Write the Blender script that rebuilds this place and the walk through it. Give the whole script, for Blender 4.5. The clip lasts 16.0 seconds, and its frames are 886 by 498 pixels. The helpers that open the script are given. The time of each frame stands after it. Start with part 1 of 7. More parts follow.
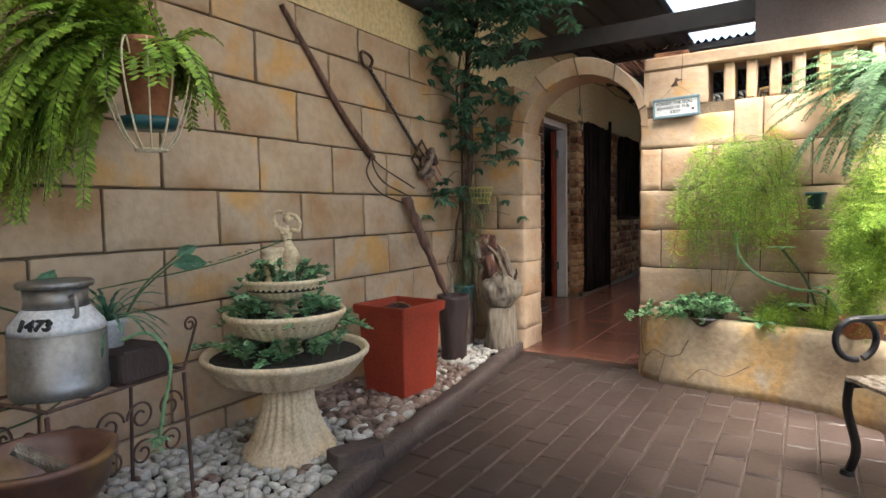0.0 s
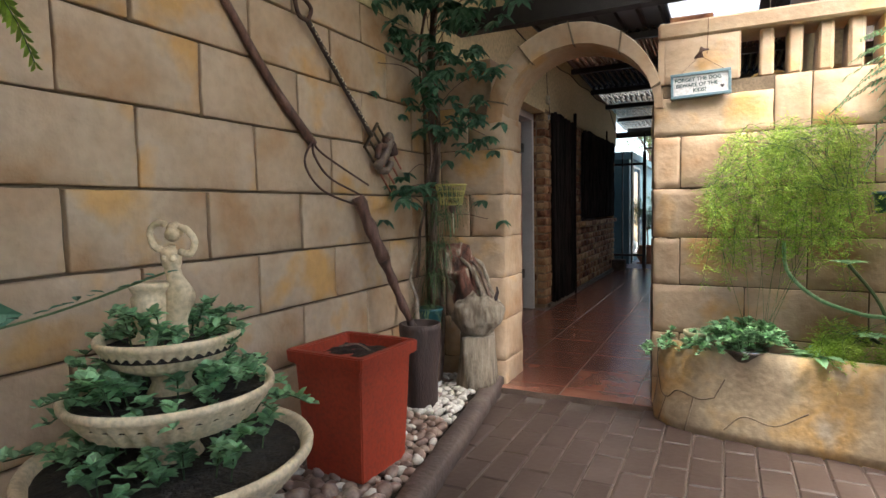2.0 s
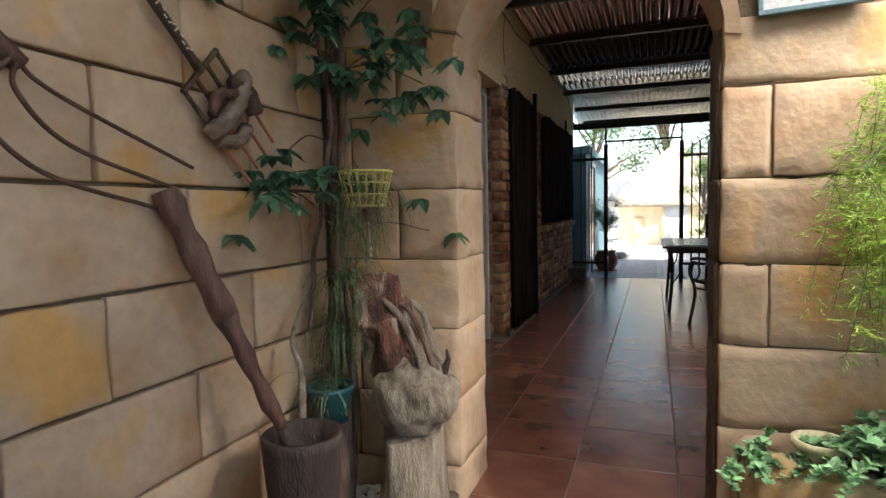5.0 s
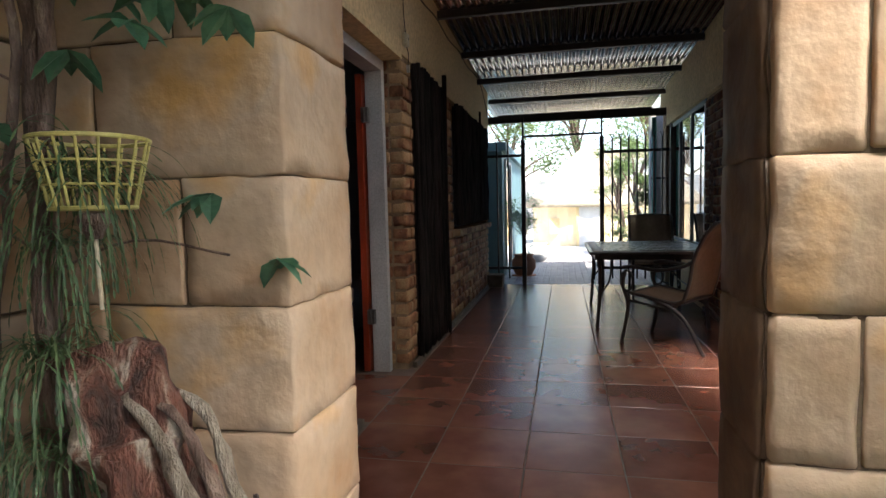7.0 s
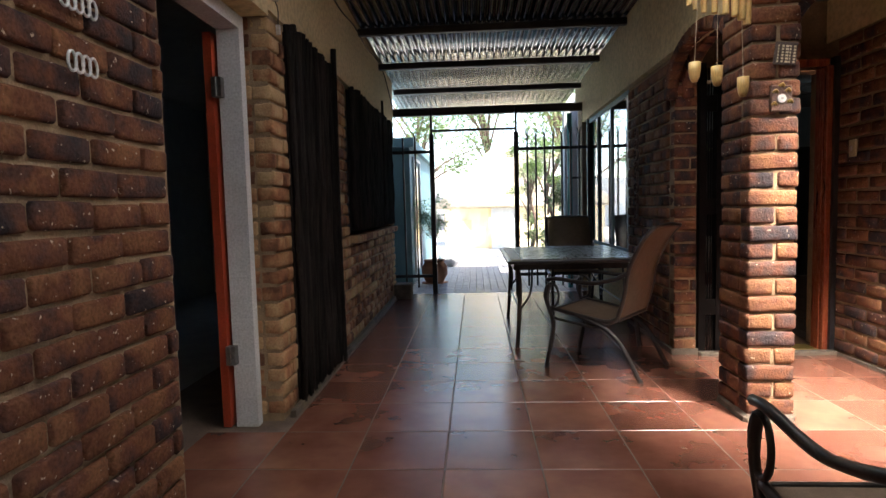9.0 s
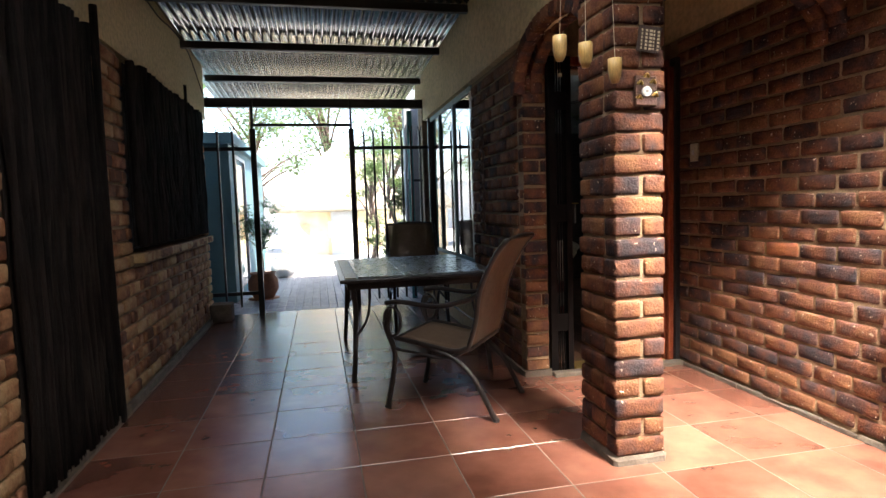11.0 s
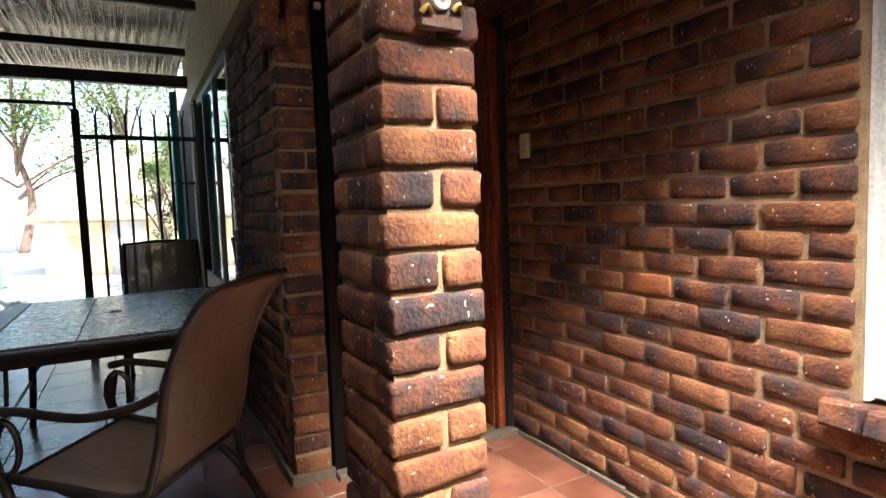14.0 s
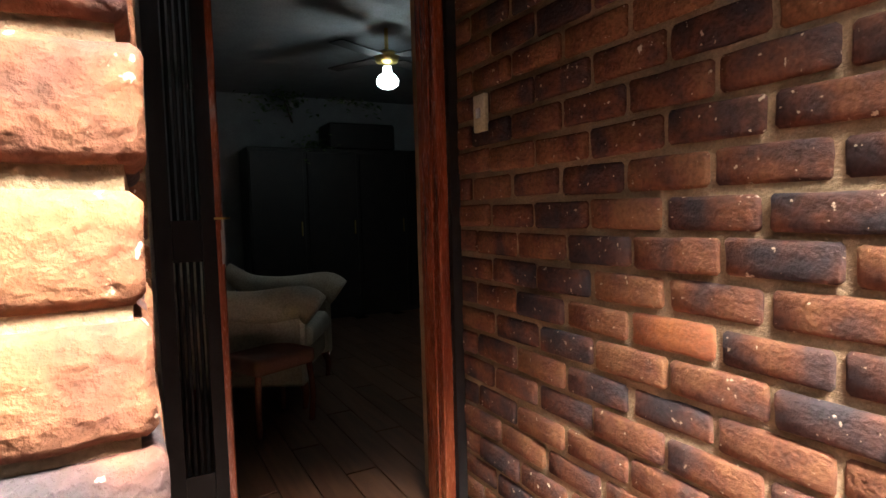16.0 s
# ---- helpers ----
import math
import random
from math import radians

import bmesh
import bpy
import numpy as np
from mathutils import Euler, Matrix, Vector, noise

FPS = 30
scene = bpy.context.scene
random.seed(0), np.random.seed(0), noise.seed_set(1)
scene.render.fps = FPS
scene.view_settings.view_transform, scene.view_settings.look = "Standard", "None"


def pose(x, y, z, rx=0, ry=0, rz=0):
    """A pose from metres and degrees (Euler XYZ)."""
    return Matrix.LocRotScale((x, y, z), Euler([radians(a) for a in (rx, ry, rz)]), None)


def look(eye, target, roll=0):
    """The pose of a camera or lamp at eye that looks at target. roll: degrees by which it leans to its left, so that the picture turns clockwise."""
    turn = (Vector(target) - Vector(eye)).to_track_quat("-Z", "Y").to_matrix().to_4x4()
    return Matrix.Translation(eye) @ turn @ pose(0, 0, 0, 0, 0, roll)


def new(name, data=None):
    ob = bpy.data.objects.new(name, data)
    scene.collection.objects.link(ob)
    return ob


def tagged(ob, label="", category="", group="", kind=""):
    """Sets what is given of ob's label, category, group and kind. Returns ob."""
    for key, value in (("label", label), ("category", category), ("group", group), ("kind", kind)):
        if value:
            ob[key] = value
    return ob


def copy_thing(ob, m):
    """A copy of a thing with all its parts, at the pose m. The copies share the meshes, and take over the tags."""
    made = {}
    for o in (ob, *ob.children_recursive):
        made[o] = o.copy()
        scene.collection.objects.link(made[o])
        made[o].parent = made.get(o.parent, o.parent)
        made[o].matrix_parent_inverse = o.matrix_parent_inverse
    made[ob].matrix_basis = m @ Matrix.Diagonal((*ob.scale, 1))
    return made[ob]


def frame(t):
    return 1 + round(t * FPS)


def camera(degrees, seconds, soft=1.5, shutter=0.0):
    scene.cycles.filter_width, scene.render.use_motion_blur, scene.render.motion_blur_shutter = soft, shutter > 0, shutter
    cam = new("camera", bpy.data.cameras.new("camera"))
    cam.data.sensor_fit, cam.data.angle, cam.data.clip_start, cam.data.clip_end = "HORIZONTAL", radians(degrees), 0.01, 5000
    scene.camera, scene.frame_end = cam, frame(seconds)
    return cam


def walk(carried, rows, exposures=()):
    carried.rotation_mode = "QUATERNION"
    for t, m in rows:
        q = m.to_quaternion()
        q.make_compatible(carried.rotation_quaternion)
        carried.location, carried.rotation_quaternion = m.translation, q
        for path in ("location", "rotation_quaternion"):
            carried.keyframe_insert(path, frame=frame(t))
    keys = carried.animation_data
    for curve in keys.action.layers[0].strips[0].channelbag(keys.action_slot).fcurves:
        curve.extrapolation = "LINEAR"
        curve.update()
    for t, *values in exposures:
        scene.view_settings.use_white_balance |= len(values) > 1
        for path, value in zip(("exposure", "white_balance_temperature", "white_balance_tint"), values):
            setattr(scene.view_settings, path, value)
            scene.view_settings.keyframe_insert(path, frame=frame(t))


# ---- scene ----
cam = camera(75.8, 16.0)
METRES, EYE, TILT, LEAN, TURN = 7.4, 1.10, 0.0, 0.0, 32.5
ROWS = [
    (0.0, 0.0, 0.0, 0.0, -0.06, -3.7, 0.97),
    (0.5, -0.0056, 0.0305, 0.0015, -1.31, -3.74, 1.0),
    (1.0, -0.0109, 0.0629, 0.0021, -3.19, -3.84, 1.03),
    (1.5, -0.0149, 0.0955, 0.0023, -4.81, -3.9, 1.1),
    (2.0, -0.0185, 0.1276, 0.0046, -6.27, -3.96, 1.08),
    (2.5, -0.018, 0.1571, 0.0058, -7.81, -4.01, 1.11),
    (3.0, -0.0095, 0.1909, 0.0054, -9.01, -4.04, 1.14),
    (5.5, 0.0298, 0.3598, 0.0065, -13.93, -4.01, 1.21),
    (6.0, 0.0432, 0.3914, 0.0063, -16.22, -4.03, 1.25),
    (6.5, 0.0555, 0.4184, 0.0063, -18.05, -4.04, 1.32),
    (7.0, 0.0722, 0.4469, 0.0067, -20.55, -4.1, 1.39),
    (7.5, 0.0885, 0.4746, 0.0056, -22.53, -4.1, 1.43),
    (8.0, 0.1031, 0.5022, 0.0063, -24.44, -4.13, 1.44),
    (10.5, 0.1769, 0.6027, 0.0106, -40.36, -4.41, 1.69),
    (11.0, 0.1991, 0.6188, 0.0126, -44.87, -4.48, 1.77),
    (11.5, 0.2236, 0.6312, 0.015, -48.29, -4.54, 1.86),
    (12.0, 0.2514, 0.6456, 0.0165, -51.6, -4.56, 1.9),
    (12.5, 0.2782, 0.659, 0.0162, -54.93, -4.63, 1.84),
    (13.0, 0.3095, 0.671, 0.0157, -57.85, -4.55, 1.91),
    (13.5, 0.3383, 0.6813, 0.0156, -59.66, -4.51, 1.96),
    (14.0, 0.3719, 0.6913, 0.0157, -60.98, -4.43, 1.92),
    (14.5, 0.4057, 0.6974, 0.0144, -61.63, -4.32, 1.91),
    (15.0, 0.4405, 0.7047, 0.0131, -61.79, -4.1, 1.91),
    (15.5, 0.4701, 0.7121, 0.0114, -61.74, -4.03, 1.76),
    (16.0, 0.5005, 0.7188, 0.0103, -60.79, -3.83, 1.64),
]
EXPOSURE = [(0.0, 2.1), (3.0, 1.9), (5.5, 1.95), (7.0, 2.1), (8.0, 2.35), (10.5, 2.6), (12.5, 2.3), (14.0, 2.4), (16.0, 2.9)]
walk(cam, [(t, pose(0, 0, EYE, TILT, LEAN, TURN) @ pose(METRES * x, METRES * y, METRES * z, 90 + pitch, roll, yaw)) for t, x, y, z, yaw, pitch, roll in ROWS], EXPOSURE)

# ---- world, sun, exposure ----
world = bpy.data.worlds.new("sky")
scene.world = world
world.use_nodes = True
sky = world.node_tree.nodes.new("ShaderNodeTexSky")
sky.sky_type, sky.sun_disc = "NISHITA", False
sky.sun_elevation, sky.sun_rotation = radians(54), radians(150)
world.node_tree.links.new(sky.outputs[0], world.node_tree.nodes["Background"].inputs[0])
world.node_tree.nodes["Background"].inputs[1].default_value = 0.15
sun = new("sun", bpy.data.lights.new("sun", "SUN"))
sun.data.energy, sun.data.angle, sun.data.color = 5.0, radians(0.6), (1, 0.95, 0.86)
SE, SR = radians(54), radians(150)
sun_from = Vector((math.sin(SR) * math.cos(SE), math.cos(SR) * math.cos(SE), math.sin(SE)))
sun.matrix_world = look(sun_from * 20, (0, 0, 0))



def opening_light(at, to, sx, sy, watts, color=(1, 0.98, 0.96)):
    """An added fill lamp that stands in for sky light through an opening or a milky roof sheet."""
    o = new("opening_light", bpy.data.lights.new("opening_light", "AREA"))
    o.data.shape, o.data.size, o.data.size_y, o.data.energy, o.data.color = "RECTANGLE", sx, sy, watts, color
    o.matrix_world = look(at, to)
    return o


warm = (1, 0.93, 0.85)
for y, length, watts in ((6.15, 1.8, 3.8),):
    strip_light = opening_light((-0.73, y, 2.93), (-0.73, y + 0.01, 0), 0.78, length, watts, warm)
    strip_light.data.spread = radians(140)
# Fill lamp under an unseen roof sheet, aimed to brighten the arch wall.
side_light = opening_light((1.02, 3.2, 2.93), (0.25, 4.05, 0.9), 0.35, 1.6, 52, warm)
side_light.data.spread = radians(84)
strip_light = opening_light((-0.62, 3.45, 2.93), (-0.35, 4.05, 0.3), 0.5, 0.7, 3, warm)
strip_light.data.spread = radians(70)
# Fill lamp in the assumed open side of the courtyard.
opening_light((3.15, 0.5, 1.95), (0, 0.5, 1.6), 5.5, 1.4, 4, warm)
# Narrow fill lamp for the bright floor and pillar front in the alcove.
alcove_light = opening_light((0.53, 5.88, 2.86), (0.67, 7.25, 0), 0.4, 0.95, 23, (1, 0.92, 0.81))
alcove_light.data.spread = radians(48)

# ---- materials ----
def mat(name, colors, rough=0.7, metal=0.0, chips=0.0, scale=8.0, bump=0.3, fine=90.0, dist=0.01, random_tint=0.0, stops=None, stretch=(1, 1, 1), coat=0.0, spec=0.5, speck=0.55):
    """A procedural surface: colours blended by coarse noise, darkened by fine noise, with bump."""
    m = bpy.data.materials.new(name)
    m.use_nodes = True
    nt = m.node_tree
    n, l = nt.nodes, nt.links
    b = n["Principled BSDF"]
    tc = n.new("ShaderNodeTexCoord")
    mp = n.new("ShaderNodeMapping")
    mp.inputs["Scale"].default_value = stretch
    geo = n.new("ShaderNodeNewGeometry")
    info = n.new("ShaderNodeObjectInfo")
    add = n.new("ShaderNodeVectorMath")
    add.operation = "ADD"
    rnd = n.new("ShaderNodeMath")
    rnd.operation = "MULTIPLY"
    rnd.inputs[1].default_value = 37.0
    l.new(info.outputs["Random"], rnd.inputs[0])
    l.new(tc.outputs["Object"], mp.inputs[0])
    l.new(mp.outputs[0], add.inputs[0])
    l.new(rnd.outputs[0], add.inputs[1])
    n1 = n.new("ShaderNodeTexNoise")
    n1.inputs["Scale"].default_value, n1.inputs["Detail"].default_value = scale, 5
    n2 = n.new("ShaderNodeTexNoise")
    n2.inputs["Scale"].default_value, n2.inputs["Detail"].default_value = fine, 4
    for x in (n1, n2):
        l.new(add.outputs[0], x.inputs["Vector"])
    ramp = n.new("ShaderNodeValToRGB")
    cr = ramp.color_ramp
    k = len(colors)
    while len(cr.elements) < k:
        cr.elements.new(0.5)
    for i, c in enumerate(colors):
        cr.elements[i].position = stops[i] if stops else 0.3 + 0.4 * i / max(1, k - 1)
        cr.elements[i].color = (*c, 1)
    fac = n1.outputs["Fac"]
    if random_tint:
        mix = n.new("ShaderNodeMath")
        mix.operation = "MULTIPLY_ADD"
        sub = n.new("ShaderNodeMath")
        sub.operation = "SUBTRACT"
        sub.inputs[1].default_value = 0.5
        l.new(info.outputs["Random"], sub.inputs[0])
        l.new(sub.outputs[0], mix.inputs[0])
        mix.inputs[1].default_value = random_tint
        l.new(fac, mix.inputs[2])
        fac = mix.outputs[0]
    l.new(fac, ramp.inputs[0])
    dk = n.new("ShaderNodeMixRGB")
    dk.blend_type = "MULTIPLY"
    dk.inputs[0].default_value = speck
    r2 = n.new("ShaderNodeValToRGB")
    r2.color_ramp.elements[0].position, r2.color_ramp.elements[1].position = 0.3, 0.62
    r2.color_ramp.elements[0].color = (0.45, 0.45, 0.45, 1)
    l.new(n2.outputs["Fac"], r2.inputs[0])
    l.new(ramp.outputs[0], dk.inputs[1])
    l.new(r2.outputs[0], dk.inputs[2])
    base = dk.outputs[0]
    if chips:
        n3 = n.new("ShaderNodeTexNoise")
        n3.inputs["Scale"].default_value, n3.inputs["Detail"].default_value = 55, 3
        l.new(add.outputs[0], n3.inputs["Vector"])
        r3 = n.new("ShaderNodeValToRGB")
        r3.color_ramp.elements[0].position, r3.color_ramp.elements[1].position = chips, chips + 0.03
        l.new(n3.outputs["Fac"], r3.inputs[0])
        ch = n.new("ShaderNodeMixRGB")
        ch.inputs[2].default_value = (0.48, 0.38, 0.30, 1)
        l.new(r3.outputs[0], ch.inputs[0])
        l.new(base, ch.inputs[1])
        base = ch.outputs[0]
    l.new(base, b.inputs["Base Color"])
    mr = n.new("ShaderNodeMapRange")
    mr.inputs["To Min"].default_value, mr.inputs["To Max"].default_value = max(0.02, rough - 0.12), min(1, rough + 0.12)
    l.new(n2.outputs["Fac"], mr.inputs[0])
    l.new(mr.outputs[0], b.inputs["Roughness"])
    b.inputs["Metallic"].default_value = metal
    b.inputs["Coat Weight"].default_value = coat
    b.inputs["Specular IOR Level"].default_value = spec
    if bump:
        sm = n.new("ShaderNodeMath")
        sm.operation = "ADD"
        l.new(n1.outputs["Fac"], sm.inputs[0])
        l.new(n2.outputs["Fac"], sm.inputs[1])
        bp = n.new("ShaderNodeBump")
        bp.inputs["Strength"].default_value, bp.inputs["Distance"].default_value = bump, dist
        l.new(sm.outputs[0], bp.inputs["Height"])
        l.new(bp.outputs[0], b.inputs["Normal"])
    return m


def glow(name, color, power):
    m = bpy.data.materials.new(name)
    m.use_nodes = True
    b = m.node_tree.nodes["Principled BSDF"]
    b.inputs["Base Color"].default_value = (*color, 1)
    b.inputs["Emission Color"].default_value, b.inputs["Emission Strength"].default_value = (*color, 1), power
    return m


def sheer(name, color, clear, rough=0.1):
    """Glass or a translucent sheet: part clear, part glossy or milky."""
    m = bpy.data.materials.new(name)
    m.use_nodes = True
    n, l = m.node_tree.nodes, m.node_tree.links
    n.remove(n["Principled BSDF"])
    t, g, x = n.new("ShaderNodeBsdfTransparent"), n.new("ShaderNodeBsdfTranslucent" if rough > 0.5 else "ShaderNodeBsdfGlossy"), n.new("ShaderNodeMixShader")
    t.inputs[0].default_value = g.inputs[0].default_value = (*color, 1)
    if rough <= 0.5:
        g.inputs["Roughness"].default_value = rough
    x.inputs[0].default_value = 1 - clear
    l.new(t.outputs[0], x.inputs[1])
    l.new(g.outputs[0], x.inputs[2])
    l.new(x.outputs[0], n["Material Output"].inputs[0])
    return m


M_BLOCK = mat("painted_stone_block", [(0.36, 0.205, 0.100), (0.42, 0.290, 0.185), (0.46, 0.340, 0.235), (0.52, 0.30, 0.11)], 0.72, scale=2.8, fine=26, bump=0.45, dist=0.012, stops=[0.32, 0.44, 0.57, 0.69], speck=0.25)
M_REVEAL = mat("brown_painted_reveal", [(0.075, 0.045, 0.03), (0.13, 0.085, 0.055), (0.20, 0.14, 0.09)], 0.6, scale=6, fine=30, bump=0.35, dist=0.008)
M_JOINT = mat("dark_joint", [(0.12, 0.085, 0.055), (0.20, 0.145, 0.09)], 0.9, scale=6)
M_CREAM = mat("cream_plaster", [(0.62, 0.48, 0.26), (0.70, 0.55, 0.31)], 0.8, scale=2, fine=30, bump=0.12)
M_BRICK = mat("clinker_brick", [(0.042, 0.034, 0.038), (0.088, 0.045, 0.038), (0.150, 0.062, 0.038), (0.23, 0.108, 0.055)], 0.8, chips=0.68, scale=10, fine=90, bump=0.8, dist=0.007, random_tint=0.30, stops=[0.27, 0.40, 0.52, 0.74], speck=0.7, spec=0.06)
M_BRICK2 = mat("buff_brick", [(0.13, 0.060, 0.038), (0.27, 0.125, 0.068), (0.37, 0.20, 0.105), (0.46, 0.31, 0.17)], 0.8, chips=0.74, scale=8, fine=85, bump=0.6, dist=0.006, random_tint=0.42, stops=[0.28, 0.42, 0.54, 0.74], speck=0.5, spec=0.1)
M_MORTAR = mat("sandy_mortar", [(0.22, 0.145, 0.085), (0.34, 0.235, 0.14)], 0.95, scale=14, fine=160, bump=0.5)
M_TILE = mat("terracotta_tile", [(0.125, 0.045, 0.030), (0.18, 0.070, 0.047), (0.25, 0.108, 0.072)], 0.25, scale=3.0, fine=9, bump=0, random_tint=0.22, speck=0.25, spec=0.95)
for link in M_TILE.node_tree.nodes["Principled BSDF"].inputs["Roughness"].links:
    link.from_node.inputs["To Min"].default_value, link.from_node.inputs["To Max"].default_value = 0.22, 0.28
M_GROUT = mat("grout", [(0.10, 0.07, 0.055), (0.16, 0.11, 0.08)], 0.9)
M_PAVER = mat("painted_paver", [(0.044, 0.028, 0.024), (0.054, 0.036, 0.030), (0.072, 0.050, 0.043)], 0.45, scale=4, fine=40, bump=0.35, dist=0.004, random_tint=0.10, speck=0.25)
M_PAVEJ = mat("paver_joint", [(0.055, 0.040, 0.033), (0.11, 0.083, 0.068)], 0.9, scale=9)
M_STEEL = mat("black_painted_steel", [(0.010, 0.010, 0.012), (0.022, 0.021, 0.022)], 0.42, scale=20, bump=0.1, spec=0.4)
M_PURLIN = mat("dark_purlin", [(0.022, 0.018, 0.017), (0.04, 0.034, 0.03)], 0.6)
M_ZINC = mat("galvanised_sheet", [(0.32, 0.315, 0.31), (0.46, 0.45, 0.445)], 0.24, metal=1.0, scale=3, fine=8, bump=0)
for link in M_ZINC.node_tree.nodes["Principled BSDF"].inputs["Roughness"].links:
    link.from_node.inputs["To Min"].default_value, link.from_node.inputs["To Max"].default_value = 0.14, 0.20
M_ROOFDARK = mat("brown_roof_sheet", [(0.045, 0.033, 0.030), (0.075, 0.055, 0.050)], 0.45, scale=3, bump=0.08)
# One milky sheet in three tints, chosen by how much light each should pass.
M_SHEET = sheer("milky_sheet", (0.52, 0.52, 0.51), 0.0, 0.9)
M_SHEETBRIGHT = sheer("bright_milky_sheet", (0.70, 0.70, 0.69), 0.0, 0.9)
M_SHEETDIM = sheer("dim_milky_sheet", (0.22, 0.21, 0.19), 0.0, 0.9)
M_GLASS = sheer("window_glass", (0.9, 0.94, 0.95), 0.85, 0.03)
M_WHITE = mat("white_paint", [(0.56, 0.56, 0.57), (0.68, 0.68, 0.68)], 0.4, scale=6, bump=0.05)
M_REDDOOR = mat("red_door_paint", [(0.32, 0.045, 0.020), (0.42, 0.065, 0.028)], 0.35, scale=6, bump=0.06)
M_REDWOOD = mat("red_varnished_wood", [(0.10, 0.022, 0.012), (0.22, 0.05, 0.022), (0.30, 0.085, 0.035)], 0.25, scale=5, fine=60, stretch=(6, 6, 0.6), bump=0.12, coat=0.4)
M_DARKWOOD = mat("dark_slab_wood", [(0.006, 0.005, 0.005), (0.015, 0.011, 0.010), (0.034, 0.025, 0.021)], 0.85, spec=0.2, scale=7, fine=70, stretch=(5, 5, 0.5), bump=0.9, dist=0.02, random_tint=0.3)
M_RENDER = mat("painted_render", [(0.31, 0.23, 0.15), (0.42, 0.33, 0.22), (0.50, 0.32, 0.13), (0.46, 0.38, 0.28)], 0.75, scale=3.2, fine=30, bump=0.35, dist=0.012, stops=[0.3, 0.45, 0.6, 0.7])
M_POTRED = mat("red_painted_pot", [(0.30, 0.035, 0.015), (0.38, 0.05, 0.022)], 0.55, scale=5, fine=60, bump=0.12)
M_SOIL = mat("dark_soil", [(0.02, 0.014, 0.010), (0.06, 0.042, 0.03)], 0.95, scale=25, bump=1.0, dist=0.02)
M_STONE = mat("cast_cream_stone", [(0.60, 0.45, 0.28), (0.77, 0.61, 0.40), (0.80, 0.67, 0.47)], 0.75, scale=7, fine=80, bump=0.15)
M_WALLIN = mat("interior_wall", [(0.30, 0.30, 0.30), (0.36, 0.36, 0.36)], 0.8)
M_CONC = mat("concrete", [(0.075, 0.058, 0.045), (0.16, 0.125, 0.095)], 0.9, scale=10, bump=0.4)
M_CYAN = mat("pale_cyan_wall", [(0.10, 0.21, 0.24), (0.14, 0.26, 0.29)], 0.7, scale=1.5, bump=0.08)


# ---- mesh helpers ----
def obj(name, bm, material=None, smooth=False):
    me = bpy.data.meshes.new(name)
    bm.normal_update()
    bm.to_mesh(me)
    bm.free()
    if material:
        me.materials.append(material)
    if smooth:
        for p in me.polygons:
            p.use_smooth = True
    return new(name, me)


def part(name, bm, material, parent, label="", smooth=False):
    o = obj(name, bm, material, smooth)
    o.parent = parent
    return tagged(o, label)


def thing(name, label, category, at=(0, 0, 0), rz=0.0, group="", kind=""):
    e = new(name)
    e.empty_display_size = 0.1
    e.matrix_world = pose(*at, 0, 0, rz)
    return tagged(e, label, category, group, kind)


def box(bm, x0, x1, y0, y1, z0, z1, bevel=0.0, seg=1, m=None):
    r = bmesh.ops.create_cube(bm, size=1.0)
    vs = r["verts"]
    bmesh.ops.scale(bm, vec=(x1 - x0, y1 - y0, z1 - z0), verts=vs)
    bmesh.ops.translate(bm, vec=((x0 + x1) / 2, (y0 + y1) / 2, (z0 + z1) / 2), verts=vs)
    if bevel:
        es = list({e for v in vs for e in v.link_edges})
        r = bmesh.ops.bevel(bm, geom=es, offset=bevel, segments=seg, affect="EDGES", profile=0.6)
        vs = list({v for f in r["faces"] for v in f.verts} | {v for v in vs if v.is_valid})
    if m is not None:
        bmesh.ops.transform(bm, matrix=m, verts=vs)
    return bm


def boxes(*rows, bevel=0.0, seg=1):
    bm = bmesh.new()
    for r in rows:
        box(bm, *r, bevel=bevel, seg=seg)
    return bm


def lathe(profile, n=40, bm=None, flute=0, depth=0.0, span=(0, 99)):
    """A turned body from (radius, height) pairs; flute: ribs round it, between the heights in span."""
    bm = bm or bmesh.new()
    rings = []
    for r, z in profile:
        ring = []
        for i in range(n):
            a = 2 * math.pi * i / n
            rr = r
            if flute and span[0] <= z <= span[1]:
                rr = r - depth * abs(math.sin(a * flute / 2)) ** 2
            ring.append(bm.verts.new((rr * math.cos(a), rr * math.sin(a), z)))
        rings.append(ring)
    for a, b in zip(rings, rings[1:]):
        for i in range(n):
            j = (i + 1) % n
            bm.faces.new((a[i], a[j], b[j], b[i]))
    bm.faces.new(list(reversed(rings[0])))
    bm.faces.new(rings[-1])
    return bm


def tube(points, r, bm=None, n=8, taper=None):
    """A round bar along points; r: one radius, or one a point."""
    bm = bm or bmesh.new()
    pts = [Vector(p) for p in points]
    rs = r if isinstance(r, (list, tuple)) else [r] * len(pts)
    rings, up = [], None
    for i, p in enumerate(pts):
        d = (pts[min(i + 1, len(pts) - 1)] - pts[max(i - 1, 0)]).normalized()
        if up is None:
            up = Vector((0, 0, 1)) if abs(d.z) < 0.9 else Vector((1, 0, 0))
        u = (up - d * up.dot(d)).normalized()
        v = d.cross(u)
        up = u
        rings.append([bm.verts.new(p + (u * math.cos(2 * math.pi * k / n) + v * math.sin(2 * math.pi * k / n)) * rs[i]) for k in range(n)])
    for a, b in zip(rings, rings[1:]):
        for k in range(n):
            bm.faces.new((a[k], a[(k + 1) % n], b[(k + 1) % n], b[k]))
    bm.faces.new(list(reversed(rings[0])))
    bm.faces.new(rings[-1])
    return bm


